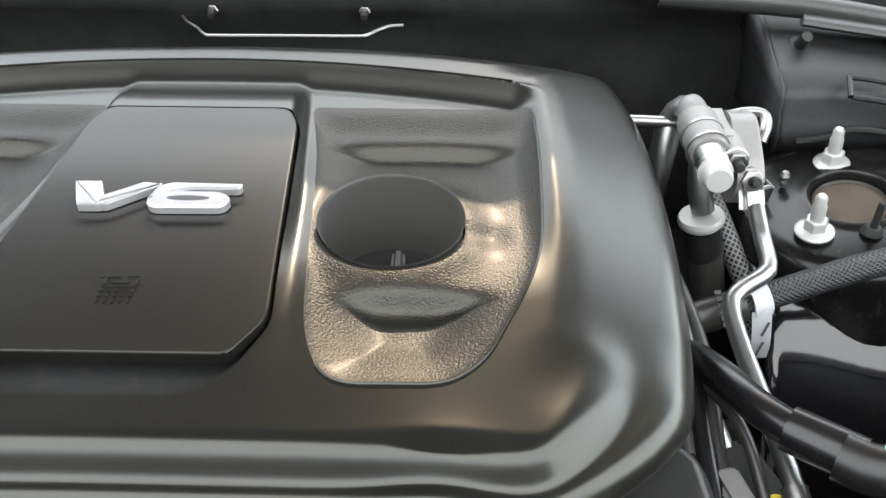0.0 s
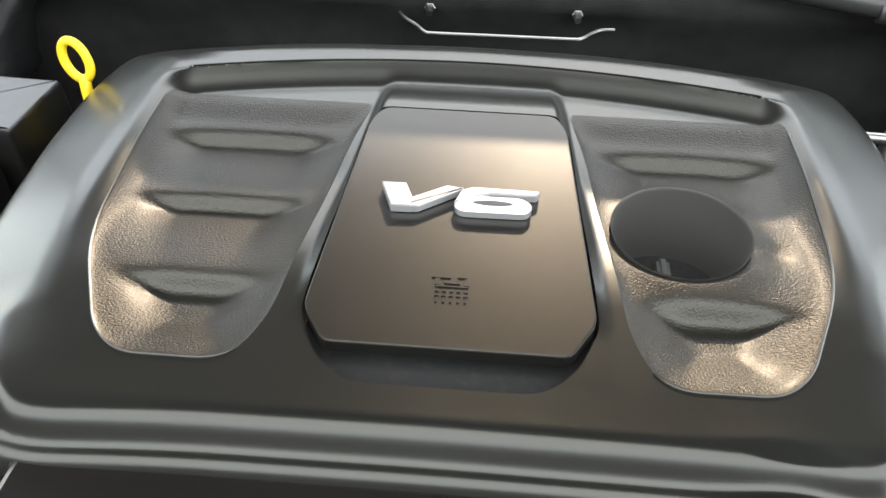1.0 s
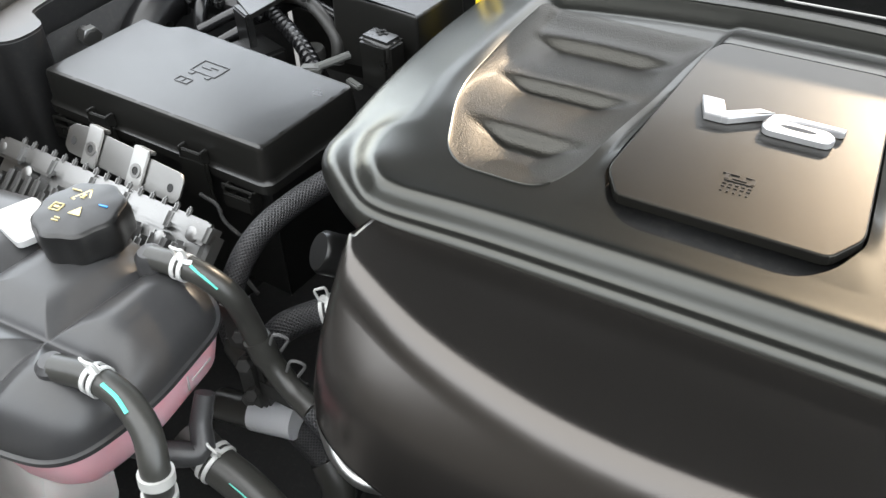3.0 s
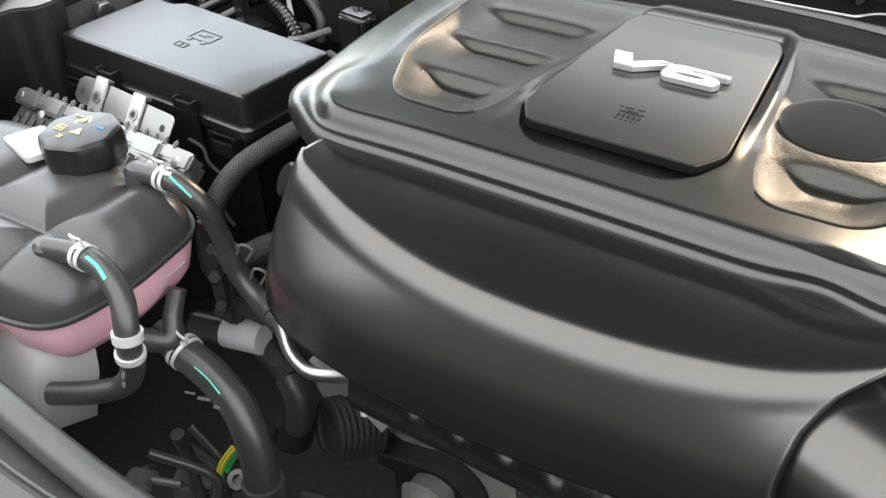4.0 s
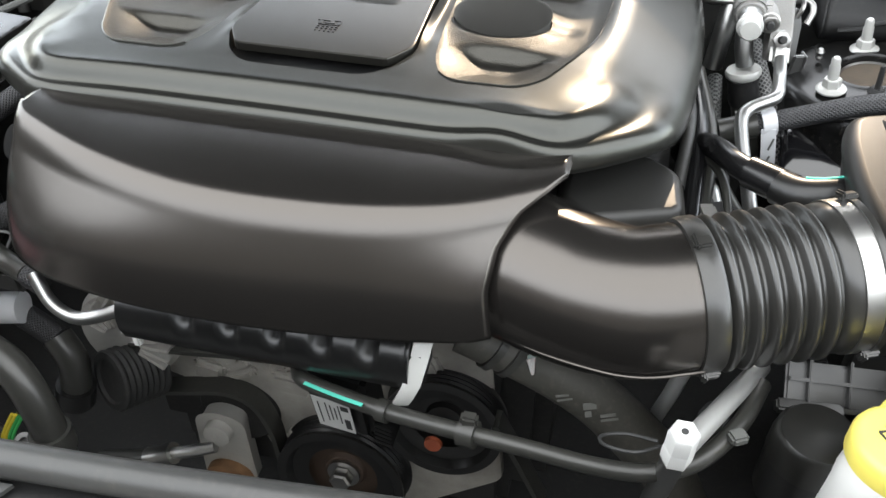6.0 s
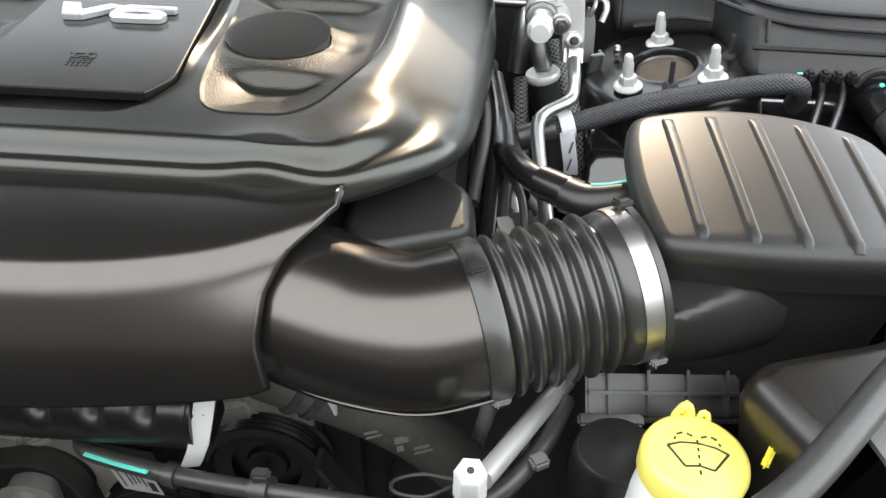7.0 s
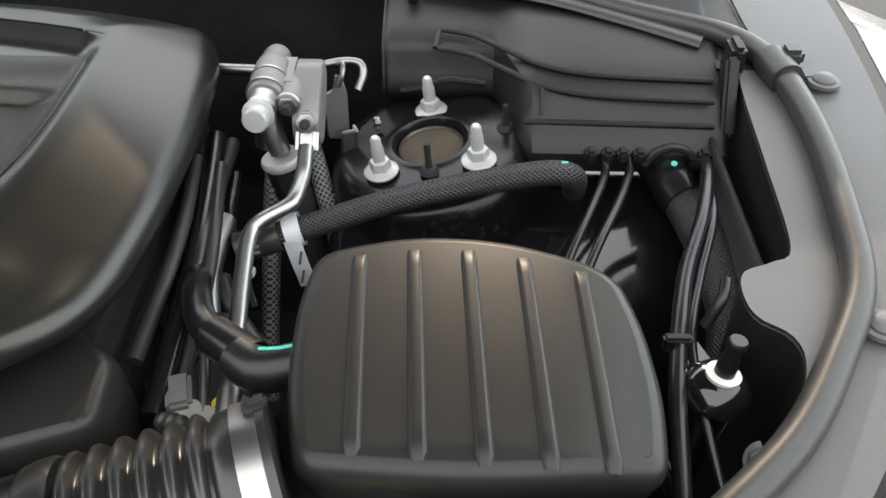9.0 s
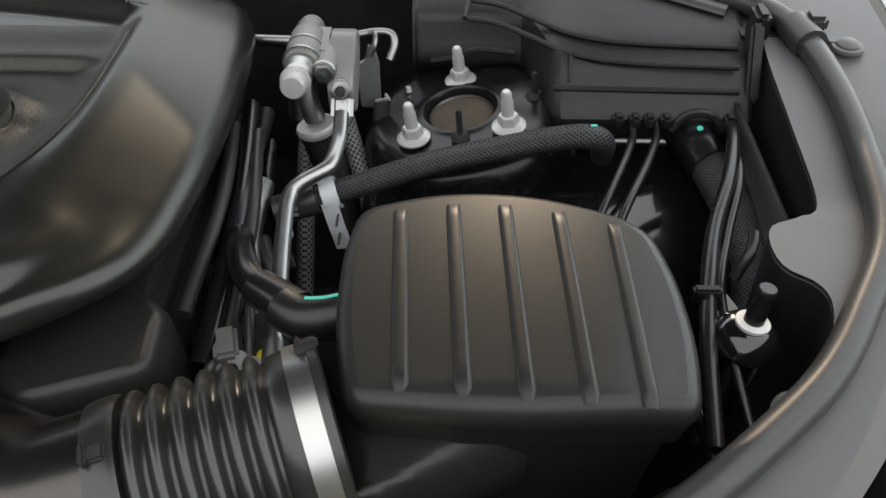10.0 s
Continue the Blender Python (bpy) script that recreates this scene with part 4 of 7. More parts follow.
# moulded pictogram on the lid
rows = [(-0.007, 0.010, 0.012, 0.0012), (0.006, 0.0105, 0.006, 0.0012), (-0.009, 0.006, 0.003, 0.006), (0.009, 0.006, 0.003, 0.006), (0.0, 0.0055, 0.010, 0.002), (0.0, 0.002, 0.020, 0.001)]
rows += [(-0.0088 + i * 0.0044, -0.0015, 0.0024, 0.0022) for i in range(5)] + [(-0.0088 + i * 0.0044, -0.0055, 0.0026, 0.0018) for i in range(5)] + [(-0.0088 + i * 0.0044, -0.0098, 0.0013, 0.0036) for i in range(5)]
part("moulded_symbol", bars(Matrix.Translation((-0.184, 0.361, 1.0006)), rows, 0.0012), M_BLACK, lid, "small moulded pictogram")

oil = thing("oil_filler_cap", "black oil filler cap with a grey grip in the well", "filler cap", (*HOLE_C, 0.90))
part("cap_disc", lathe([(0.0, 0.924), (0.030, 0.924), (0.036, 0.921), (0.038, 0.914), (0.038, 0.895)][::-1], 40, Matrix.Translation((-0.033, 0.443, 0)), 10, 0.02), M_BLACK, oil)
part("cap_grip", rbox((-0.033, 0.443, 0.930), (0.0095, 0.058, 0.020), 0.003, seg=3), M_PANEL, oil, "grey raised grip")
part("cap_print", bars(Matrix.Translation((-0.033, 0.443, 0.9245)), [(-0.020, -0.010, 0.006, 0.002), (-0.014, -0.013, 0.006, 0.002), (-0.019, -0.016, 0.005, 0.0015)], 0.0008), M_GOLD, oil, "yellow printed marks")
part("cap_print", bars(Matrix.Translation((-0.033, 0.443, 0.9245)), [(0.017, -0.006, 0.004, 0.005)], 0.0008), M_BLUE, oil, "blue printed mark")
part("well_floor", lathe([(0.0, 0.894), (0.047, 0.894)], 40, Matrix.Translation((*HOLE_C, 0)), ends=False), M_DEEP, oil)

dip = thing("dipstick", "yellow plastic dipstick loop at the rear of the engine cover", "dipstick", (-0.531, 0.622, 0.93))
lp = []
for a in np.linspace(0, 2 * math.pi, 25):
    lp.append((-0.538 + 0.0105 * math.cos(a) - 0.006 * math.sin(a), 0.640 + 0.004 * math.sin(a), 0.979 + 0.0165 * math.sin(a) + 0.003 * math.cos(a)))
part("loop", tube(lp, 0.0042, 10, 0.003, cap=False), M_YELLOW, dip)
part("stem", tube([(-0.5335, 0.637, 0.964), (-0.531, 0.630, 0.950), (-0.529, 0.624, 0.90)], [0.0055, 0.0045, 0.0045], 12), M_YELLOW, dip)

hook = thing("wire_bracket", "thin grey wire bracket in front of the firewall pad", "bracket", (-0.16, 0.80, 0.95))
part("wire", tube([(-0.270, 0.818, 0.952), (-0.262, 0.806, 0.951), (-0.250, 0.795, 0.950), (-0.240, 0.783, 0.949), (-0.228, 0.781, 0.949), (-0.160, 0.782, 0.949), (-0.095, 0.783, 0.949), (-0.082, 0.785, 0.949), (-0.070, 0.798, 0.949), (-0.060, 0.806, 0.949), (-0.046, 0.808, 0.949)], 0.0017, 8, 0.004), M_STEEL, hook)
for x in (-0.238, -0.085):
    part("stud", join(tube([(x, 0.805, 0.958), (x, 0.835, 0.962)], 0.0035, 8), hexnut((x, 0.815, 0.959), (0, 1, 0), 0.006, 0.006)), M_STEEL, hook)

# ---- left bank: control module, bracket, hoses ----
ecm = thing("engine_control_module", "bare die-cast alloy control module with cooling fins", "control module", (-0.73, 0.23, 0.82))
ea, eb = Vector((-0.878, 0.251, 0.884)), Vector((-0.580, 0.232, 0.896))
ux = (eb - ea).normalized()
uz = Vector((0, -0.62, 0.78))                        # out of the finned face
uz = (uz - ux * uz.dot(ux)).normalized()
uy = uz.cross(ux)                                     # up along the face
em = Matrix((ux, uy, uz)).transposed().to_4x4()
em.translation = ea
L = (eb - ea).length


def on_ecm(c, s, bev=0.0015, rot=(0, 0, 0)):
    return xf(rbox(c, s, bev, rot), em)


part("housing", on_ecm((L / 2, -0.045, -0.012), (L, 0.100, 0.024), 0.006), M_ECM, ecm)
part("top_flange", join(on_ecm((L / 2, 0.0, 0.001), (L * 0.99, 0.016, 0.012), 0.003),
                        *[on_ecm((0.022 + i * 0.0535, -0.003, 0.006), (0.030 if i % 2 else 0.040, 0.020, 0.010), 0.003) for i in range(6)]), M_ECM, ecm)
for i in range(19):
    part("fin", on_ecm((0.026 + i * (L - 0.05) / 18, -0.040, 0.006), (0.0078, 0.048 if i % 5 else 0.030, 0.016), 0.0034), M_ECM, ecm)
for i in range(16):
    part("rib", on_ecm((0.030 + i * (L - 0.06) / 15, 0.0095, 0.004), (0.0045, 0.010, 0.006), 0.0018), M_ECM, ecm)
for cx, cy in ((0.012, -0.004), (L - 0.012, -0.006), (L - 0.012, -0.09), (0.06, -0.018), (L - 0.045, -0.022)):
    part("boss", lathe([(0.008, -0.004), (0.0075, 0.010), (0.005, 0.0115), (0.0, 0.0115)], 20, em @ Matrix.Translation((cx, cy, 0))), M_ECM, ecm)
part("amber_seal", on_ecm((0.075, -0.073, 0.002), (0.05, 0.009, 0.005), 0.001), M_GOLD, ecm, "amber connector edge")

strip = thing("metal_strip", "bright zinc steel strip with two spring nuts beside the fuse box", "bracket", (-0.73, 0.272, 0.88))
sa, sb = Vector((-0.817, 0.283, 0.896)), Vector((-0.646, 0.266, 0.897))
sx = (sb - sa).normalized()
sz = Vector((0, -0.80, 0.60))
sz = (sz - sx * sz.dot(sx)).normalized()
sm = Matrix((sx, sz.cross(sx), sz)).transposed().to_4x4()
sm.translation = sa
SL = (sb - sa).length
P = roundpoly([(0, -0.010), (0.008, -0.016), (SL - 0.006, -0.016), (SL, -0.010), (SL, 0.008), (SL - 0.006, 0.014), (SL * 0.62, 0.014), (SL * 0.60, 0.016), (SL * 0.16, 0.016), (0.008, 0.014), (0, 0.008)], 0.003, 3)
part("plate", xf(prism(P, -0.001, 0.001, 0.0003), sm), M_STEEL, strip)
for u in (0.044, 0.112):
    n_ = part("spring_nut", xf(join(rbox((u, 0.0, 0.003), (0.022, 0.040, 0.003), 0.001), rbox((u, 0.019, 0.0), (0.022, 0.004, 0.010), 0.001)), sm), M_NUT, strip, "pale spring nut")
    part("thread_hole", lathe([(0.0, 0.0048), (0.0042, 0.0048)], 16, sm @ Matrix.Translation((u, -0.002, 0)), ends=False), M_DEEP, n_)
    part("thread_ring", lathe([(0.004, 0.004), (0.004, 0.0055), (0.0072, 0.0055), (0.0072, 0.004)], 20, sm @ Matrix.Translation((u, -0.002, 0))), M_STEEL, n_)
for u in (0.012, SL - 0.014):
    part("hole_rim", lathe([(0.0, 0.0013), (0.0042, 0.0013)], 16, sm @ Matrix.Translation((u, -0.003, 0)), ends=False), M_DEEP, strip)
wire = [(-0.665, 0.300, 0.862), (-0.640, 0.296, 0.860), (-0.632, 0.292, 0.848), (-0.612, 0.290, 0.838), (-0.600, 0.286, 0.842), (-0.595, 0.270, 0.81), (-0.575, 0.262, 0.80)]
solo("wire_stay", tube(wire, 0.0022, 8, 0.004), M_DEEP, "thin bent black wire stay below the fuse box", "bracket")

# fuse box symbol
fs = Matrix.Translation((-0.746, 0.417, 0.9183)) @ pose(0, 0, 0, 0, 0, -4)
rows = [(0, 0.016, 0.036, 0.0012), (0, -0.006, 0.036, 0.0012), (-0.018, 0.005, 0.0012, 0.022), (0.018, 0.005, 0.0012, 0.022), (-0.004, 0.004, 0.014, 0.0012), (0.004, 0.008, 0.010, 0.0012),
        (-0.012, -0.010, 0.006, 0.005), (0.012, -0.010, 0.006, 0.005), (-0.008, -0.021, 0.018, 0.0012), (-0.008, -0.030, 0.018, 0.0012), (-0.017, -0.0255, 0.0012, 0.009), (0.001, -0.0255, 0.0012, 0.009), (-0.008, -0.0255, 0.0015, 0.006)]
part("lid_symbol", bars(fs, rows, 0.0009), M_SATIN, fuse)

# tank cap print
cm = Matrix.Translation((-0.622, 0.137, 0.9776)) @ pose(0, 0, 0, 0, 0, 8)
TRI = roundpoly([(-0.010, -0.006), (0.010, -0.006), (0.0, 0.011)], 0.001, 2)
trim = loft([[(x, y, 0.0) for x, y in TRI], [(x, y, 0.0005) for x, y in TRI], [(x, y, 0.0005) for x, y in inset(TRI, 0.0016)], [(x, y, 0.0) for x, y in inset(TRI, 0.0016)]], cap=(False, False))
TRS = roundpoly([(-0.006, -0.004), (0.006, -0.004), (0.0, 0.006)], 0.0006, 2)
part("cap_print", join(xf(trim, cm @ Matrix.Translation((-0.004, 0.019, -0.0008))), xf(prism(TRS, 0, 0.0006, 0.0001), cm @ Matrix.Translation((0.004, 0.001, 0))),
                       bars(cm, [(-0.004, 0.017, 0.004, 0.0008), (-0.004, 0.020, 0.003, 0.003), (-0.016, 0.005, 0.009, 0.0008), (-0.016, -0.003, 0.009, 0.0008), (-0.0205, 0.001, 0.0008, 0.008), (-0.0115, 0.001, 0.0008, 0.008), (-0.016, 0.001, 0.005, 0.002),
                                 (-0.006, -0.010, 0.005, 0.001), (-0.006, -0.013, 0.006, 0.001), (-0.015, 0.024, 0.009, 0.0008)], 0.0010)), M_GOLD, cap, "gold printed warning symbols")
part("cap_mark", xf(rbox((0.019, 0.014, 0.0), (0.008, 0.0012, 0.0010), 0), cm), M_BLUE, cap, "blue paint mark")


def hose_clip(name_parent, p, d, r):
    """White spring clip: a band and an upstanding ear."""
    d = Vector(d).normalized()
    c = part("spring_clip", join(ring_on(p, d, r, 0.0035, 0.0013, 24), ring_on(Vector(p) + d * 0.0065, d, r, 0.0035, 0.0013, 24)), M_CLIP, name_parent, "grey-white spring clip")
    up = (Vector((0, 0, 1)) - d * d.z).normalized()
    s = d.cross(up)
    q = Vector(p) + up * (r + 0.0005) + d * 0.003
    part("clip_ear", tube([q - d * 0.005, q - d * 0.0055 + up * 0.010 + s * 0.002, q - d * 0.003 + up * 0.0105 + s * 0.003, q + d * 0.003 + up * 0.0105 + s * 0.003, q + d * 0.0055 + up * 0.010 + s * 0.002, q + d * 0.005], 0.0013, 8, 0.002), M_CLIP, c)
    part("clip_bridge", rbox(q, (0.009, 0.008, 0.0022), 0.0006), M_CLIP, c)
    return c


def mark(parent, P, r, mat=None):
    part("paint_mark", tube(P, r, 6, 0.004, flat=0.4), mat or M_GREEN, parent, "bright green paint stripe")


h1 = thing("upper_coolant_hose", "black rubber coolant hose from the tank with a green stripe", "hose", (-0.49, 0.16, 0.86))
part("port", lathe([(0.013, 0.0), (0.0125, 0.022), (0.009, 0.027), (0.0, 0.0275)], 20, Matrix.Translation((-0.556, 0.146, 0.930))), M_TANK, h1)
H1 = [(-0.556, 0.146, 0.950), (-0.530, 0.148, 0.952), (-0.508, 0.151, 0.949), (-0.490, 0.157, 0.930), (-0.487, 0.164, 0.900), (-0.481, 0.166, 0.866)]
part("hose", tube(H1, 0.0098, 18), M_RUBBER, h1)
hose_clip(h1, (-0.527, 0.148, 0.952), (1, 0.1, -0.05), 0.0100)
part("grey_print", bars(axis_pose((-0.517, 0.1465, 0.9612), (0.1, -0.3, 1)), [(0, 0, 0.010, 0.004)], 0.0004), M_TAPE, h1)
mark(h1, [(-0.512, 0.146, 0.960), (-0.500, 0.146, 0.953), (-0.491, 0.148, 0.944)], 0.0016)
H1b = [(-0.481, 0.166, 0.868), (-0.472, 0.166, 0.848), (-0.452, 0.163, 0.832), (-0.425, 0.155, 0.828)]
part("lower_hose", tube(H1b, 0.0105, 18), M_RUBBER, h1)
part("joint", tube([(-0.484, 0.166, 0.876), (-0.477, 0.166, 0.856)], 0.0118, 18), M_RUBBER, h1)
part("mesh_end", tube([(-0.425, 0.155, 0.828), (-0.405, 0.150, 0.822)], 0.0112, 18), M_BRAID, h1)
for p in ((-0.478, 0.163, 0.872), (-0.462, 0.160, 0.852)):
    part("wire_clip", tube([Vector(p) + Vector(o) for o in ((0.006, 0.004, 0.0), (0.012, 0.006, 0.014), (0.022, 0.010, 0.010), (0.014, 0.008, -0.006))], 0.0014, 6, 0.003), M_PANEL, h1, "grey wire clip")

h2 = thing("tank_return_hose", "curved black rubber hose dropping from the tank with metal clamps", "hose", (-0.45, 0.03, 0.86))
part("port", lathe([(0.012, 0.0), (0.0115, 0.018), (0.008, 0.022), (0.0, 0.0225)], 20, Matrix.Translation((-0.550, 0.047, 0.912))), M_TANK, h2)
H2 = [(-0.548, 0.047, 0.927), (-0.516, 0.052, 0.930), (-0.487, 0.051, 0.927), (-0.462, 0.043, 0.917), (-0.449, 0.031, 0.897), (-0.450, 0.028, 0.874), (-0.456, 0.029, 0.852), (-0.465, 0.022, 0.834), (-0.488, 0.007, 0.826), (-0.523, -0.009, 0.820)]
part("hose", tube(H2, 0.0100, 18), M_RUBBER, h2)
hose_clip(h2, (-0.514, 0.052, 0.930), (1, 0.0, -0.02), 0.0102)
mark(h2, [(-0.498, 0.047, 0.9385), (-0.484, 0.045, 0.9360), (-0.472, 0.041, 0.9310)], 0.0016)
part("hose_clamp", ring_on((-0.4487, 0.0300, 0.892), (0.05, -0.2, -1), 0.0101, 0.008, 0.0020), M_ZINC, h2, "crimped bright metal clamp")
part("hose_clamp", ring_on((-0.4500, 0.0280, 0.873), (-0.15, -0.02, -1), 0.0101, 0.006, 0.0020), M_ZINC, h2, "crimped bright metal clamp")
part("print", bars(axis_pose((-0.4475, 0.0165, 0.866), (0.2, -1, 0.5)), [(0, 0.004, 0.003, 0.005), (0, -0.004, 0.003, 0.006), (0.001, -0.012, 0.003, 0.004)], 0.0006), M_GREYPRINT, h2)

h3 = thing("lower_coolant_hose", "thick black rubber coolant hose with grey print and a green stripe", "hose", (-0.42, 0.08, 0.78))
H3 = [(-0.515, 0.092, 0.828), (-0.487, 0.086, 0.818), (-0.450, 0.083, 0.808), (-0.415, 0.076, 0.795), (-0.395, 0.067, 0.777), (-0.384, 0.060, 0.750), (-0.382, 0.058, 0.722)]
part("hose", tube(H3, 0.0160, 22), M_RUBBER, h3)
hose_clip(h3, (-0.487, 0.086, 0.818), (1, -0.1, -0.25), 0.0163)
mark(h3, [(-0.458, 0.075, 0.8225), (-0.440, 0.073, 0.8175), (-0.424, 0.069, 0.8115)], 0.0020)
part("print", bars(axis_pose((-0.428, 0.064, 0.806), (0.25, -0.75, 0.6)), [(-0.024, 0.002, 0.010, 0.002), (-0.010, -0.001, 0.012, 0.003), (0.008, -0.006, 0.016, 0.003)], 0.0008), M_GREYPRINT, h3)
part("collar", tube([(-0.382, 0.058, 0.730), (-0.381, 0.057, 0.708)], 0.0195, 22), M_RUBBER, h3)
part("lower_pipe", tube([(-0.381, 0.057, 0.71), (-0.378, 0.056, 0.66), (-0.374, 0.054, 0.62)], [0.015, 0.015, 0.020], 22), M_BLACK, h3)
part("flange", lathe([(0.024, 0.0), (0.026, 0.004), (0.024, 0.012), (0.018, 0.014)], 28, Matrix.Translation((-0.368, 0.053, 0.625))), M_BLACK, h3)

h3.location = h3.location + Vector((0.0, 0.012, -0.020))
br = thing("braided_hose", "black braided sleeve hose curving down past the tank", "hose", (-0.5, 0.22, 0.8))
B1 = [(-0.490, 0.415, 0.905), (-0.525, 0.380, 0.894), (-0.552, 0.350, 0.880), (-0.568, 0.318, 0.870), (-0.574, 0.284, 0.864), (-0.577, 0.254, 0.848), (-0.572, 0.225, 0.826), (-0.555, 0.205, 0.806), (-0.530, 0.195, 0.800)]
part("sleeve", tube(B1, 0.0118, 20), M_BRAID, br)
part("end_collar", tube([(-0.548, 0.202, 0.804), (-0.528, 0.194, 0.800)], 0.0145, 20), M_RUBBER, br, "plain rubber collar")
br2 = thing("braided_branch_hose", "black braided hose with a pale clip and rubber end", "hose", (-0.52, 0.23, 0.75))
part("sleeve", tube([(-0.460, 0.285, 0.822), (-0.505, 0.262, 0.806), (-0.532, 0.240, 0.792), (-0.546, 0.226, 0.762), (-0.544, 0.219, 0.728), (-0.520, 0.213, 0.700), (-0.490, 0.207, 0.687), (-0.464, 0.200, 0.679)], 0.0140, 20), M_BRAID, br2)
part("rubber_end", tube([(-0.468, 0.201, 0.681), (-0.452, 0.193, 0.662), (-0.452, 0.189, 0.635), (-0.460, 0.185, 0.60)], 0.0165, 20), M_RUBBER, br2)
part("end_cap", tube([(-0.455, 0.187, 0.622), (-0.461, 0.184, 0.598)], 0.0215, 20), M_BLACK, br2)
hose_clip(br2, (-0.490, 0.270, 0.812), (-1, -0.5, -0.35), 0.0148)
solo("crank_sensor_body", join(lathe([(0.0, 0.0), (0.017, 0.0), (0.019, 0.004), (0.019, 0.02), (0.016, 0.024), (0.0, 0.024)], 28, axis_pose((-0.474, 0.275, 0.880), (-0.5, -0.6, 0.5)))), M_BLACK,
     "round black plastic sensor housing under the engine cover edge", "housing")

al = thing("aluminium_coolant_pipe", "bent bright aluminium pipe under the intake duct", "pipe", (-0.39, 0.16, 0.8))
part("pipe", tube([(-0.420, 0.160, 0.822), (-0.405, 0.150, 0.800), (-0.388, 0.145, 0.790), (-0.372, 0.144, 0.788), (-0.352, 0.148, 0.792), (-0.325, 0.153, 0.804)], 0.0065, 16), M_ALU, al)
part("second_pipe", tube([(-0.385, 0.165, 0.820), (-0.350, 0.165, 0.805), (-0.32, 0.17, 0.80)], 0.0045, 12), M_ALU, al)
part("end_fitting", join(rbox((-0.322, 0.147, 0.792), (0.012, 0.018, 0.018), 0.002), rbox((-0.312, 0.14, 0.780), (0.008, 0.008, 0.016), 0.002)), M_WHITE, al)
cn = thing("temperature_sensor", "pale grey sensor with a black plug below the tank", "sensor", (-0.55, 0.2, 0.70))
part("sensor_body", tube([(-0.545, 0.196, 0.712), (-0.500, 0.205, 0.715)], 0.0175, 20), M_TAPE, cn)
part("plug", tube([(-0.585, 0.19, 0.708), (-0.543, 0.197, 0.712)], [0.016, 0.0165], 20), M_RUBBER, cn)

# ---- rear left corner ----
pb = thing("terminal_cover_box", "black plastic terminal cover beside the engine cover", "cover box", (-0.62, 0.60, 0.88))
PBX = [(-0.690, 0.572), (-0.650, 0.574), (-0.572, 0.563), (-0.563, 0.650), (-0.665, 0.655), (-0.700, 0.62)]
PBX = roundpoly(PBX, 0.004, 3)
part("body", loft([[(x, y, 0.87) for x, y in inset(PBX, -0.004)], [(x, y, 0.948) for x, y in PBX], [(x, y, 0.952) for x, y in inset(PBX, 0.003)], [(x, y, 0.9525) for x, y in inset(PBX, 0.005)]]), M_SATIN, pb)
part("front_tab", rbox((-0.604, 0.540, 0.905), (0.046, 0.032, 0.062), 0.006, (0, 0, -8), 3), M_SATIN, pb)
part("tab_cross", bars(Matrix.Translation((-0.605, 0.545, 0.9365)), [(0, 0, 0.014, 0.004), (0, 0, 0.004, 0.012)], 0.0012), M_DEEP, pb)
cr = thing("corrugated_conduit", "dark corrugated cable conduit with glinting rings", "conduit", (-0.75, 0.56, 0.88))
C1 = catmull([(-0.880, 0.621, 0.905), (-0.818, 0.592, 0.912), (-0.780, 0.574, 0.905), (-0.720, 0.541, 0.900), (-0.665, 0.505, 0.885)], 0.0016)
rr = [0.0085 + 0.0012 * (1 if (i // 3) % 2 else -1) for i in range(len(C1))]
part("conduit", tube([tuple(p) for p in C1[::1]], rr, 14, 0.01), M_HOSE, cr)
part("tape_wrap", tube([(-0.865, 0.614, 0.908), (-0.835, 0.600, 0.912)], 0.0125, 14), M_TAPE, cr, "silvery tape wrap")
pl = thing("bracket_plate", "black steel bracket plate with two holes", "bracket", (-0.79, 0.575, 0.92))
PLT = roundpoly([(-0.815, 0.548), (-0.770, 0.520), (-0.765, 0.615), (-0.800, 0.640), (-0.830, 0.632)], 0.004, 3)
part("plate", prism(PLT, 0.926, 0.932, 0.001), M_SATIN, pl)
part("plate_leg", join(rbox((-0.79, 0.53, 0.905), (0.036, 0.010, 0.05), 0.002, (0, 0, -25)), rbox((-0.775, 0.525, 0.875), (0.06, 0.05, 0.03), 0.004, (0, 0, -20))), M_BLACK, pl)
for x, y in ((-0.803, 0.590), (-0.790, 0.578), (-0.795, 0.612)):
    part("plate_hole", lathe([(0.0, 0.9325), (0.004, 0.9325)], 14, Matrix.Translation((x, y, 0)), ends=False), M_DEEP, pl)
solo("stay_rod", tube([(-0.735, 0.575, 0.935), (-0.80, 0.80, 0.985)], 0.0040, 12), M_STEEL, "slim pale metal stay rod rising to the cowl", "rod")
wl = thing("wire_loom", "tangled taped wire loom with pale wrapping", "wire loom", (-0.73, 0.6, 0.9))
part("loop_wire", tube([(-0.760, 0.600, 0.92), (-0.768, 0.630, 0.945), (-0.752, 0.652, 0.955), (-0.728, 0.640, 0.945), (-0.705, 0.612, 0.92)], 0.0048, 10), M_LOOM, wl)
part("taped_wire", tube([(-0.790, 0.605, 0.915), (-0.760, 0.597, 0.922), (-0.725, 0.582, 0.924), (-0.69, 0.570, 0.90), (-0.685, 0.562, 0.87)], 0.0075, 12), M_LOOM, wl)
part("dark_wire", tube([(-0.800, 0.625, 0.905), (-0.745, 0.605, 0.912), (-0.69, 0.600, 0.90)], 0.009, 12), M_HOSE, wl)
part("cable_tie", join(tube([(-0.668, 0.500, 0.900), (-0.645, 0.535, 0.905)], 0.0045, 8), rbox((-0.672, 0.498, 0.898), (0.022, 0.014, 0.010), 0.002, (0, 0, 30))), M_GREYPRINT, wl, "pale cable tie")
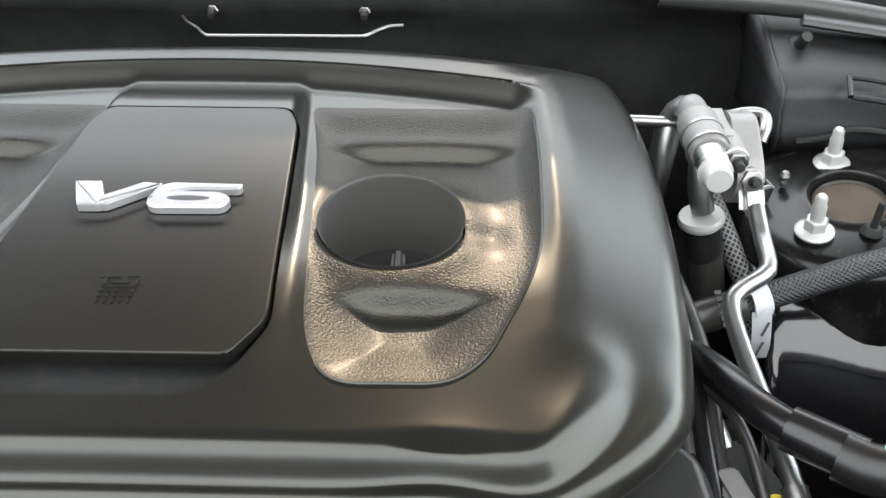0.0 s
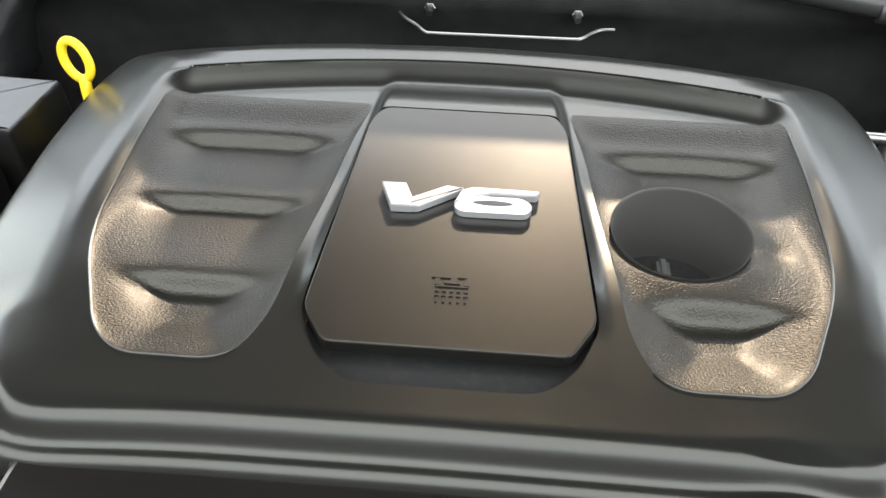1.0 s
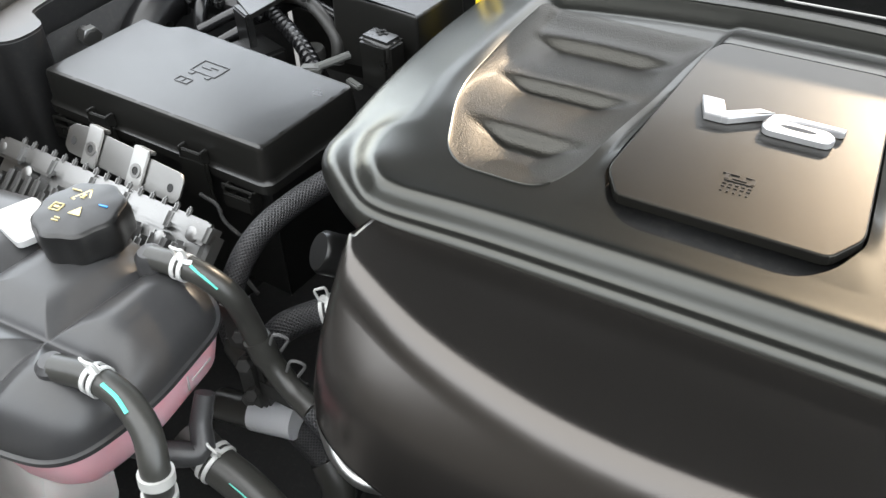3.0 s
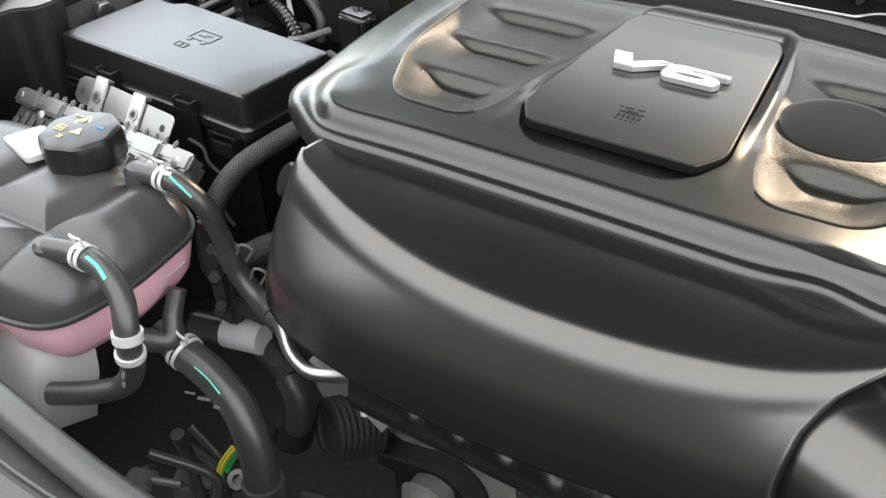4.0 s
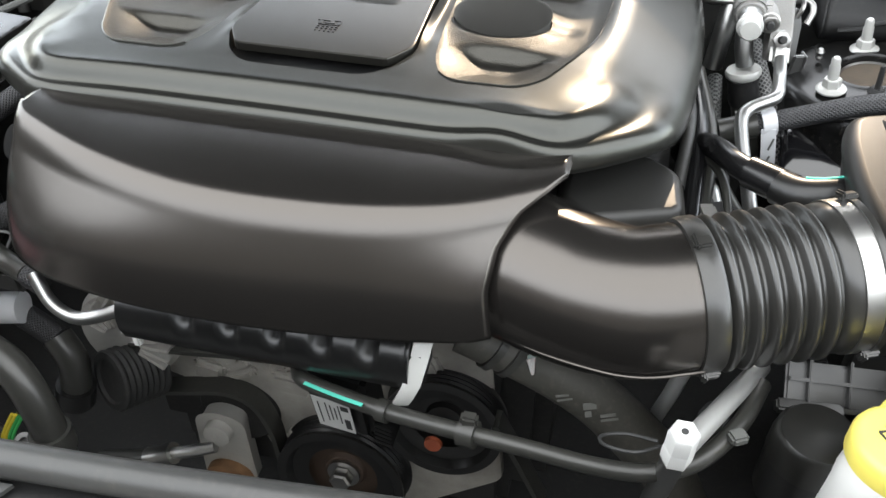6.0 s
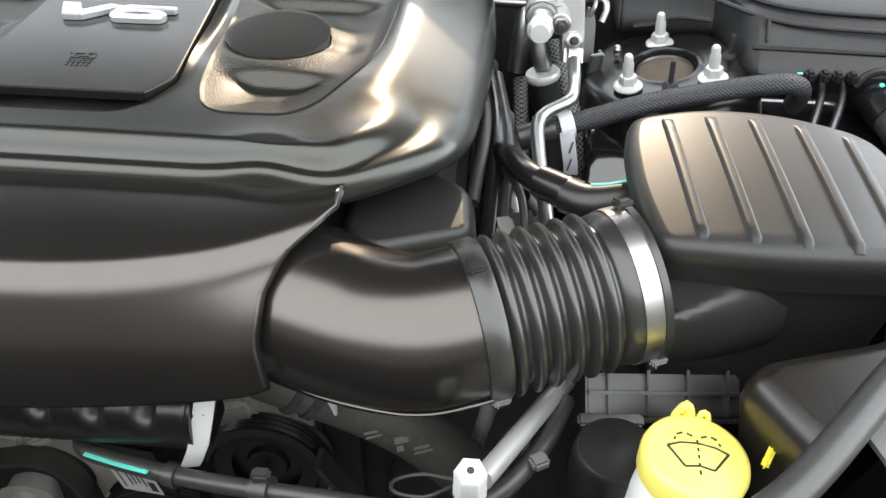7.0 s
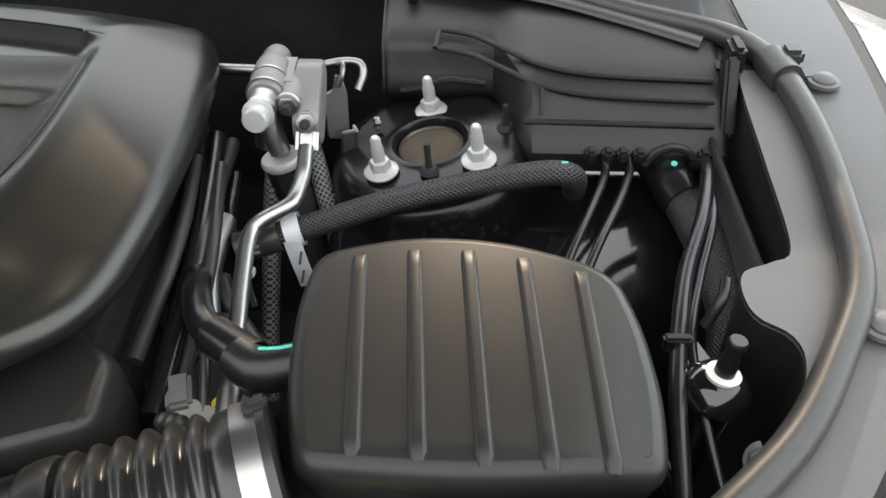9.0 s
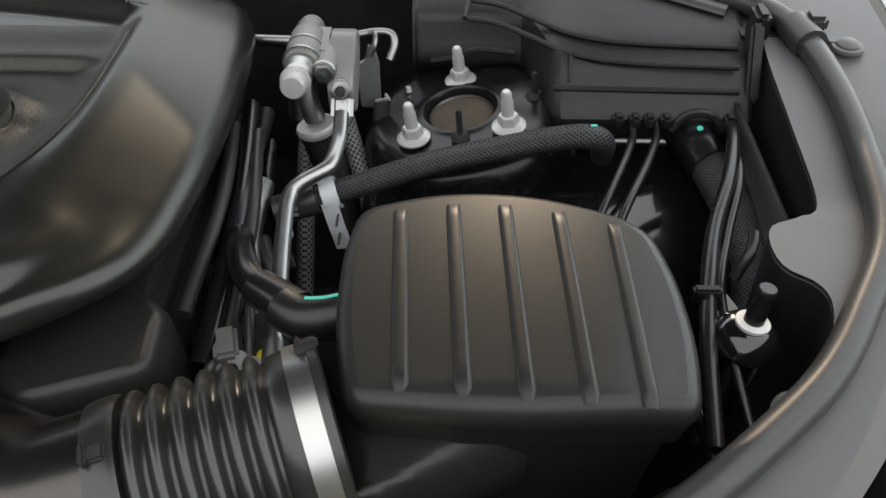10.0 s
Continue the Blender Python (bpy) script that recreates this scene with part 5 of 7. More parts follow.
part("sensor_disc", lathe([(0.0, 0.012), (0.014, 0.012), (0.016, 0.009), (0.016, 0.0)][::-1], 22, Matrix.Translation((-0.72, 0.56, 0.872))), M_LOOM, wl)
part("tie_end", rbox((-0.625, 0.512, 0.885), (0.024, 0.008, 0.006), 0.0015, (0, 0, -20)), M_GREYPRINT, wl)
lh = thing("air_duct_hose", "black moulded rubber air hose beside the fuse box", "hose", (-0.93, 0.56, 0.87))
part("hose", tube([(-0.895, 0.645, 0.90), (-0.930, 0.600, 0.908), (-0.945, 0.545, 0.895), (-0.945, 0.495, 0.86), (-0.94, 0.46, 0.80)], [0.022, 0.025, 0.028, 0.029, 0.029], 24), M_HOSE, lh)
part("ring", ring_on((-0.939, 0.572, 0.903), (-0.4, -1, -0.1), 0.0265, 0.005, 0.002), M_HOSE, lh)
cl = thing("heater_pipes", "black bent pipes behind the fuse box", "pipe", (-0.86, 0.56, 0.89))
part("pipe", tube([(-0.868, 0.525, 0.86), (-0.872, 0.545, 0.91), (-0.885, 0.590, 0.925), (-0.850, 0.590, 0.925), (-0.80, 0.572, 0.915)], 0.008, 14), M_HOSE, cl)
part("second_pipe", tube([(-0.862, 0.525, 0.89), (-0.82, 0.560, 0.91), (-0.80, 0.57, 0.90)], 0.007, 14), M_HOSE, cl)
part("third_pipe", tube([(-0.835, 0.512, 0.88), (-0.80, 0.55, 0.90)], 0.007, 14), M_HOSE, cl)
solo("fender_bolt", join(tube([(-0.975, 0.44, 0.905), (-0.940, 0.432, 0.905)], 0.008, 14), hexnut((-0.952, 0.435, 0.905), (1, -0.2, 0), 0.013, 0.012)), M_STEEL, "greyish steel bolt in the inner fender", "bolt")

# ---- right bank: strut tower ----
TW = Matrix.Translation((0.348, 0.603, 0.892)) @ pose(0, 0, 0, 2, -9, 0)
tower = thing("strut_tower", "gloss black painted strut tower with an open centre", "strut tower", (0.348, 0.603, 0.60), kind="structure")
part("tower_dome", lathe([(0.16, -0.30), (0.125, -0.16), (0.108, -0.06), (0.100, -0.022), (0.094, -0.008), (0.086, -0.002), (0.076, 0.0), (0.046, 0.001), (0.041, 0.003), (0.036, 0.0035), (0.033, 0.0), (0.0325, -0.008)], 64, TW, ends=False), M_TOWER, tower)
part("centre_cap", lathe([(0.033, -0.007), (0.028, -0.006), (0.024, -0.004), (0.0, -0.003)], 40, TW), M_TAN, tower, "dusty tan centre plate")
part("cap_ring", lathe([(0.0295, -0.006), (0.0305, -0.0035), (0.0318, -0.006)], 40, TW, ends=False), M_STEEL, tower)
S = []
for i in range(25):
    x = 0.26 + i / 24 * 0.34
    S.append([(x, 0.40, 0.66), (x, 0.455, 0.80 + 0.02 * math.sin(x * 18)), (x, 0.50, 0.835 + 0.012 * math.sin(x * 31)), (x, 0.545, 0.850), (x, 0.60, 0.855), (x, 0.66, 0.86)])
part("inner_apron", loft(S, ring=False), M_PAINT, tower, "gloss black apron panel", solid=0.003, angle=70)
part("apron_bolt", lathe([(0.0, 0.006), (0.006, 0.005), (0.008, 0.0)][::-1], 14, axis_pose((0.425, 0.49, 0.832), (0, -0.5, 0.8))), M_PAINT, tower)


def stud_nut(p):
    t = thing("strut_stud", "white zinc flange nut and stud on the strut tower", "nut", p, group="strut tower nuts")
    m = Matrix.Translation(p) @ pose(0, 0, 0, 2, -7, 0)
    part("flange", lathe([(0.0, 0.0), (0.0155, 0.0), (0.0158, 0.002), (0.012, 0.0045), (0.0, 0.0048)], 28, m), M_ZINC, t)
    part("nut", lathe([(0.0085, 0.004), (0.0098, 0.005), (0.0098, 0.0125), (0.0085, 0.0140)], 6, m), M_ZINC, t)
    part("stud", lathe([(0.0058, 0.0135), (0.0058, 0.028), (0.0048, 0.030), (0.0048, 0.0365), (0.003, 0.039), (0.0, 0.0392)], 18, m), M_ZINC, t)
    return t


for p in ((0.305, 0.563, 0.887), (0.348, 0.654, 0.893), (0.392, 0.562, 0.902)):
    stud_nut(p)
for p, h in (((0.348, 0.556, 0.893), 0.030), ((0.418, 0.612, 0.902), 0.026)):
    s = thing("small_stud", "slim black stud with a push nut", "stud", p, group="small studs")
    part("stud", lathe([(0.003, 0.0), (0.003, h), (0.002, h + 0.002), (0.0, h + 0.002)], 12, Matrix.Translation(p) @ pose(0, 0, 0, 4, -4, 0)), M_DEEP, s)
    part("push_nut", lathe([(0.0, 0.0), (0.009, 0.0), (0.008, 0.003), (0.006, 0.006), (0.0, 0.006)], 18, Matrix.Translation(p)), M_DEEP, s)

# ---- rear panels, both sides ----
PROF = [(0.563, 0.892), (0.565, 0.909), (0.573, 0.914), (0.580, 0.922), (0.590, 0.927), (0.600, 0.940), (0.612, 0.950), (0.650, 0.957), (0.700, 0.966), (0.760, 0.975)]
LEFT = [0.112, 0.108, 0.103, 0.098, 0.092, 0.084, 0.080, 0.068, 0.052, 0.03]


def panel_y(x, k):
    return PROF[k][0] + LEFT[k] * float(1 - sstep((x - 0.405) / 0.035))


for f in (lambda P: P, mirror):
    bp = thing("rear_side_panel", "black plastic bulkhead panel with moulded rails", "bulkhead panel", f([(0.46, 0.62, 0.87)])[0], kind="structure")
    S = [f([(x, panel_y(x, k), PROF[k][1]) for k in range(len(PROF))]) for x in np.linspace(0.302, 0.612, 60)]
    part("panel", loft(S, ring=False), M_PANEL_DARK, bp, solid=0.004)
    part("side_web", loft([f([(0.302, panel_y(0.302, k), PROF[k][1]) for k in range(len(PROF))]), f([(0.300, panel_y(0.302, k) + 0.12, PROF[k][1] - 0.01) for k in range(len(PROF))])], ring=False), M_PANEL_DARK, bp, solid=0.003)
    R1 = [(0.355, 0.690, 0.962), (0.385, 0.682, 0.961), (0.415, 0.660, 0.959), (0.45, 0.634, 0.957), (0.50, 0.622, 0.955), (0.60, 0.617, 0.954)]
    part("upper_rail", join(tube(f(R1), 0.0028, 8), tube(f([(p[0] - 0.002, p[1] - 0.022, p[2] - 0.008) for p in R1]), 0.0028, 8), tube(f([R1[0], (R1[0][0] - 0.004, R1[0][1] - 0.022, R1[0][2] - 0.008)]), 0.0026, 8)), M_PANEL_DARK, bp)
    part("lower_rail", tube(f([(0.432, 0.588, 0.927), (0.60, 0.585, 0.927)]), 0.0026, 8), M_PANEL_DARK, bp)
    part("tick_rib", rbox(f([(0.447, 0.601, 0.940)])[0], (0.003, 0.010, 0.024), 0.001, (-35, 0, 0)), M_PANEL_DARK, bp)
    part("edge_step", tube(f([(0.318, 0.672, 0.905), (0.345, 0.669, 0.912), (0.362, 0.666, 0.922), (0.400, 0.660, 0.922)]), 0.0032, 8), M_PANEL_DARK, bp)
    for x in (0.49, 0.505, 0.518, 0.533, 0.590):
        part("clip", rbox(f([(x, 0.562, 0.911)])[0], (0.011, 0.014, 0.012), 0.003), M_PANEL_DARK, bp)
    part("arch", tube(f([(0.538, 0.560, 0.902), (0.547, 0.562, 0.914), (0.560, 0.563, 0.919), (0.574, 0.562, 0.916), (0.583, 0.560, 0.904)]), 0.004, 8), M_PANEL_DARK, bp)
    part("end_post", join(rbox(f([(0.612, 0.605, 0.945)])[0], (0.012, 0.022, 0.07), 0.003, (-30, 0, 0)), rbox(f([(0.622, 0.640, 0.966)])[0], (0.014, 0.03, 0.03), 0.004)), M_PANEL_DARK, bp)
    part("corner_filler", rbox(f([(0.628, 0.715, 0.942)])[0], (0.05, 0.17, 0.03), 0.004), M_PANEL_DARK, bp)
    part("ribbed_strip", tube(f([(0.33, 0.762, 0.982), (0.45, 0.735, 0.975), (0.53, 0.705, 0.968), (0.60, 0.672, 0.962)]), 0.0105, 12, flat=0.5), M_SEAL, bp, "ribbed grey rubber strip")
    for x, y, z in ((0.328, 0.745, 0.965),):
        part("panel_plug", lathe([(0.0, 0.016), (0.005, 0.016), (0.006, 0.0), (0.010, -0.001), (0.010, -0.003)][::-1], 16, axis_pose(f([(x, y, z)])[0], (0, -0.6, 0.8))), M_PANEL_DARK, bp)

# ---- refrigerant valve block and its pipes ----
vb = thing("refrigerant_valve_block", "bare aluminium valve block with caps and hex nuts", "valve block", (0.22, 0.60, 0.90))
back = (0.0, -1.0, 0.0)
part("barrel", lathe([(0.0, -0.006), (0.008, -0.0055), (0.0115, -0.002), (0.0125, 0.004), (0.0125, 0.016), (0.0158, 0.022), (0.0165, 0.026), (0.0165, 0.066), (0.0145, 0.072), (0.0, 0.073)], 30, axis_pose((0.207, 0.646, 0.955), back)), M_CAST, vb)
for q in (0.600, 0.580):
    part("collar_line", ring_on((0.207, q, 0.955), back, 0.0164, 0.0022, 0.0012, 30), M_ALU, vb)
part("valve_neck", lathe([(0.0125, 0.0), (0.0125, 0.016), (0.0100, 0.018), (0.0100, 0.026)], 24, axis_pose((0.2065, 0.575, 0.955), back)), M_ALU, vb)
part("valve_cap", lathe([(0.0125, 0.0), (0.0135, 0.001), (0.0135, 0.0035), (0.0110, 0.0045), (0.0110, 0.0150), (0.0095, 0.0170), (0.0, 0.0175)], 24, axis_pose((0.2055, 0.551, 0.955), (-0.03, -0.98, 0.12))), M_ZINC, vb, "pale grey screw cap")
part("bridge", join(rbox((0.221, 0.610, 0.951), (0.026, 0.054, 0.024), 0.006, seg=3), lathe([(0.0115, 0.0), (0.0115, 0.040), (0.0095, 0.043), (0.0, 0.043)], 24, axis_pose((0.2265, 0.612, 0.951), back))), M_CAST, vb)
SLAB = roundpoly([(0.634, 0.946), (0.632, 0.962), (0.612, 0.968), (0.576, 0.950), (0.561, 0.938), (0.562, 0.918), (0.580, 0.903), (0.616, 0.924)], [0.005, 0.006, 0.008, 0.008, 0.009, 0.010, 0.008, 0.008], 5)
slab_m = Matrix(((0, 0, 1, 0.230), (1, 0, 0, 0), (0, 1, 0, 0), (0, 0, 0, 1)))
part("flange_slab", xf(prism(SLAB[::-1] if np.cross(SLAB[5] - SLAB[0], SLAB[20] - SLAB[5]) < 0 else SLAB, 0.0, 0.023, 0.004), slab_m), M_CAST, vb, angle=30)
for q, r, d_ in (((0.2268, 0.570, 0.952), 0.0088, (0.0, -0.96, 0.15)), ((0.2412, 0.566, 0.936), 0.0092, (0.05, -0.85, 0.42))):
    part("washer", lathe([(0.0, -0.004), (r + 0.0022, -0.004), (r + 0.0022, 0.0), (r + 0.001, 0.001), (0.0, 0.001)], 24, axis_pose(q, d_)), M_ALU, vb)
    nn = part("hex_nut", hexnut(q, d_, r, 0.0075), M_STEEL, vb)
    part("nut_bore", lathe([(0.0044, 0.0070), (0.0044, 0.0135), (0.0034, 0.0150), (0.0, 0.0152)], 16, axis_pose(q, d_), ends=False), M_DEEP, nn, "dark threaded end")
PLT2 = roundpoly([(-0.014, -0.03), (0.006, -0.034), (0.009, 0.010), (0.006, 0.026), (0.000, 0.030), (-0.004, 0.016), (-0.014, 0.012)], 0.003, 4)
part("bracket_plate", join(xf(prism(PLT2, -0.002, 0.002, 0.0008), pose(0.262, 0.628, 0.915, 75, 0, 20)), rbox((0.2675, 0.612, 0.845), (0.014, 0.004, 0.115), 0.0012, (8, 2, 25)), rbox((0.273, 0.617, 0.845), (0.003, 0.012, 0.115), 0.001, (8, 2, 25))), M_ECM, vb, angle=30)
part("hook", tube([(0.262, 0.628, 0.935), (0.2665, 0.632, 0.945), (0.2665, 0.640, 0.951), (0.2605, 0.643, 0.950)], 0.0026, 8, 0.003), M_STEEL, vb)
part("back_pipe", tube([(0.232, 0.66, 0.935), (0.262, 0.668, 0.938), (0.279, 0.667, 0.937), (0.283, 0.660, 0.930), (0.278, 0.650, 0.918)], 0.0042, 10, 0.003), M_STEEL, vb)
part("return_pipe", tube([(0.207, 0.640, 0.952), (0.203, 0.652, 0.950), (0.196, 0.656, 0.935), (0.190, 0.643, 0.905), (0.186, 0.640, 0.86)], 0.0115, 16), M_ALU, vb)
part("side_pipe", tube([(0.204, 0.648, 0.938), (0.165, 0.655, 0.935), (0.140, 0.658, 0.933), (0.131, 0.663, 0.922)], 0.0055, 12), M_STEEL, vb)

sp = thing("suction_pipe", "thick grey aluminium suction pipe dropping from the valve block", "pipe", (0.21, 0.56, 0.88))
part("pipe", tube([(0.209, 0.598, 0.946), (0.207, 0.588, 0.936), (0.208, 0.580, 0.918), (0.2135, 0.576, 0.898)], 0.0098, 18), M_ALU, sp)
part("ring_fitting", lathe([(0.011, 0.0), (0.0165, 0.0), (0.0190, 0.003), (0.0195, 0.007), (0.0180, 0.010), (0.011, 0.010)], 28, axis_pose((0.2150, 0.5750, 0.884), (-0.2, 0.06, 0.9))), M_ZINC, sp, "pale ring fitting")
part("crimp", lathe([(0.0160, -0.004), (0.0172, 0.003), (0.0160, 0.008), (0.0172, 0.013), (0.0160, 0.018), (0.0170, 0.026)], 26, axis_pose((0.221, 0.573, 0.858), (-0.25, 0.06, 0.95))), M_PANEL_DARK, sp)
part("hose", tube([(0.221, 0.573, 0.862), (0.229, 0.569, 0.83), (0.238, 0.563, 0.78)], 0.0155, 18), M_RUBBER, sp)

lp = thing("liquid_pipe", "bright bent aluminium liquid line", "pipe", (0.22, 0.45, 0.88))
part("eye", rbox((0.2425, 0.556, 0.924), (0.020, 0.012, 0.026), 0.005, (-50, 0, 0), 3), M_ALU, lp)
part("pipe", tube([(0.243, 0.545, 0.925), (0.243, 0.520, 0.916), (0.240, 0.490, 0.914), (0.234, 0.480, 0.912), (0.214, 0.468, 0.906), (0.207, 0.455, 0.901), (0.208, 0.42, 0.895), (0.213, 0.36, 0.888), (0.217, 0.30, 0.878), (0.217, 0.26, 0.86)], 0.0066, 16, 0.004), M_ALU, lp)
part("fitting", tube([(0.216, 0.318, 0.881), (0.217, 0.296, 0.876)], 0.0085, 16), M_ALU, lp)

bh = thing("brake_booster_hose", "black braided vacuum hose with a grey paper tag", "hose", (0.33, 0.5, 0.89))
part("sleeve", tube([(0.222, 0.480, 0.880), (0.262, 0.489, 0.890), (0.32, 0.500, 0.905), (0.385, 0.510, 0.916), (0.430, 0.513, 0.924), (0.452, 0.514, 0.926), (0.465, 0.518, 0.921), (0.473, 0.528, 0.908), (0.476, 0.545, 0.885)], 0.0106, 22), M_BRAID, bh)
part("rubber_end", tube([(0.190, 0.474, 0.872), (0.226, 0.481, 0.881)], 0.0130, 20), M_RUBBER, bh)
tm = axis_pose((0.2035, 0.4705, 0.8865), (0.1, -0.5, 0.85))
part("print", bars(tm @ pose(0, 0, 0, 0, 0, 0), [(0.004 - i * 0.0001, -0.013 + i * 0.005, 0.005, 0.003) for i in range(6)], 0.0012), M_GREYPRINT, bh)
tag = part("tag", join(ring_on((0.237, 0.484, 0.884), (0.95, 0.2, 0.22), 0.0138, 0.014, 0.0006, 24), loft([[(x - 0.0072, y, z - 0.001), (x + 0.0072, y, z + 0.001), (x + 0.0072, y + 0.0006, z + 0.001), (x - 0.0072, y + 0.0006, z - 0.001)] for x, y, z in ((0.2375, 0.4697, 0.884), (0.2395, 0.4690, 0.874), (0.2425, 0.4680, 0.859), (0.2450, 0.4690, 0.846), (0.2465, 0.4715, 0.832))])), M_TAPE, bh, "pale grey printed tag")
part("tag_print", xf(join(rbox((-0.002, -0.0006, 0.010), (0.002, 0.0006, 0.014), 0), rbox((0.002, -0.0006, -0.010), (0.002, 0.0006, 0.014), 0)), pose(0.2432, 0.4676, 0.858, -3, 11, 0)), M_GREYPRINT, tag)
mark(bh, [(0.456, 0.5075, 0.9415), (0.461, 0.507, 0.9418)], 0.0016)
ck = thing("checked_sleeve_hose", "hose in a black and silver checked sleeve", "hose", (0.25, 0.6, 0.82))
part("sleeve", tube([(0.225, 0.64, 0.895), (0.238, 0.605, 0.872), (0.250, 0.575, 0.850), (0.262, 0.548, 0.825), (0.268, 0.52, 0.78)], 0.0095, 20), M_CHECK, ck)
ck2 = thing("checked_sleeve_hose", "hose in a black and silver checked sleeve", "hose", (0.18, 0.55, 0.82))
part("sleeve", tube([(0.192, 0.640, 0.845), (0.194, 0.600, 0.828), (0.197, 0.55, 0.795), (0.199, 0.50, 0.755), (0.200, 0.45, 0.70)], 0.009, 16), M_CHECK, ck2)
sn = thing("crimp_fitting", "small crinkled foil-like connector behind the tower", "connector", (0.305, 0.635, 0.88))
part("connector", lathe([(0.002, 0.0), (0.004, 0.003), (0.003, 0.006), (0.005, 0.010), (0.003, 0.014), (0.0, 0.015)], 9, Matrix.Translation((0.297, 0.628, 0.888))), M_STEEL, sn)

# ---- breather hose and the tangle by the engine ----
ph = thing("breather_hose", "thick glossy black breather hose with a moulded elbow", "hose", (0.22, 0.34, 0.92))
part("hose", tube([(0.158, 0.475, 0.84), (0.168, 0.435, 0.880), (0.181, 0.390, 0.905), (0.193, 0.355, 0.916), (0.206, 0.335, 0.920), (0.222, 0.320, 0.923)], 0.0112, 18), M_HOSE, ph)
part("sleeve", tube([(0.207, 0.334, 0.920), (0.240, 0.307, 0.924)], [0.0142, 0.0150], 20), M_HOSE, ph)
part("elbow", tube([(0.229, 0.311, 0.924), (0.244, 0.300, 0.926), (0.262, 0.299, 0.929), (0.290, 0.306, 0.932)], 0.0152, 20), M_BLACK, ph, "shiny black moulded elbow")
part("elbow_mark", tube([(0.246, 0.304, 0.9415), (0.260, 0.3025, 0.9440), (0.276, 0.306, 0.9460)], 0.0014, 6, flat=0.5), M_GREEN, ph)
rs = thing("resonator_box", "black moulded plastic resonator under the cover's corner", "resonator", (0.11, 0.27, 0.87))
RS = roundpoly([(0.046, 0.246), (0.076, 0.221), (0.158, 0.251), (0.153, 0.314), (0.11, 0.345), (0.046, 0.33)], 0.016, 6)
part("body", loft([[(x, y, z) for x, y in inset(RS, d)] for d, z in ((-0.004, 0.80), (-0.002, 0.87), (0.0, 0.902), (0.0008, 0.910), (0.003, 0.918), (0.006, 0.9235), (0.009, 0.926), (0.012, 0.927))]), M_BOX, rs, angle=60)
part("neck", tube([(0.060, 0.235, 0.905), (0.040, 0.245, 0.905)], 0.02, 18), M_RUBBER, rs)
en = thing("cylinder_head_side", "near-black cylinder head side with dark brackets", "engine part", (0.14, 0.42, 0.8))
# head and valve cover in one plain near-black
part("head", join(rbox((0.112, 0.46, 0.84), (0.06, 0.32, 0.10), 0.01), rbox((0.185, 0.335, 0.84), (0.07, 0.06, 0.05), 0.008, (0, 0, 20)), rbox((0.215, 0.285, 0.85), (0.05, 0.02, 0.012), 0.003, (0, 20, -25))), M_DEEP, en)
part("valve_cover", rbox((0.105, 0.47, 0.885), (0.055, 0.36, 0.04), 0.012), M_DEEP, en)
for i, (a, b, r, m_) in enumerate((((0.165, 0.55, 0.90), (0.175, 0.30, 0.86), 0.006, M_RUBBER), ((0.175, 0.50, 0.88), (0.195, 0.35, 0.84), 0.0105, M_ALU), ((0.16, 0.42, 0.89), (0.20, 0.30, 0.87), 0.004, M_RUBBER), ((0.18, 0.45, 0.86), (0.22, 0.40, 0.82), 0.008, M_RUBBER),
                                  ((0.150, 0.60, 0.895), (0.165, 0.30, 0.872), 0.009, M_HOSE), ((0.158, 0.62, 0.875), (0.186, 0.36, 0.852), 0.0075, M_LOOM), ((0.142, 0.56, 0.90), (0.150, 0.33, 0.895), 0.006, M_LOOM),
                                  ((0.168, 0.58, 0.868), (0.205, 0.44, 0.835), 0.005, M_HOSE), ((0.150, 0.40, 0.872), (0.190, 0.27, 0.842), 0.007, M_LOOM))):
    mid = tuple((np.array(a) + np.array(b)) / 2 + np.array((0.01 * (-1) ** i, 0, 0.012)))
    part("harness", tube([a, mid, b], r, 12), m_, en)
part("pipe_clamp", ring_on((0.19, 0.395, 0.862), (0.1, -0.9, -0.2), 0.0106, 0.010, 0.002), M_DEEP, en)
part("white_connector", rbox((0.194, 0.477, 0.842), (0.012, 0.010, 0.008), 0.0015, (0, 0, -8)), M_WHITE, en, "white plug")
part("yellow_plug", lathe([(0.0, 0.006), (0.006, 0.006), (0.007, 0.0)][::-1], 14, Matrix.Translation((0.208, 0.315, 0.865))), M_TOOTH, en, "yellow plug")
cc = catmull([(0.178, 0.285, 0.890), (0.197, 0.275, 0.895), (0.207, 0.258, 0.885), (0.21, 0.235, 0.86)], 0.0016)
part("corrugated_loom", tube([tuple(p) for p in cc], [0.0065 + 0.001 * (1 if (i // 2) % 2 else -1) for i in range(len(cc))], 12, 0.01), M_RUBBER, en)
part("bracket", join(rbox((0.205, 0.300, 0.872), (0.05, 0.016, 0.004), 0.001, (15, 10, -20)), rbox((0.18, 0.318, 0.873), (0.018, 0.03, 0.02), 0.003, (0, 0, 15))), M_CAST, en)

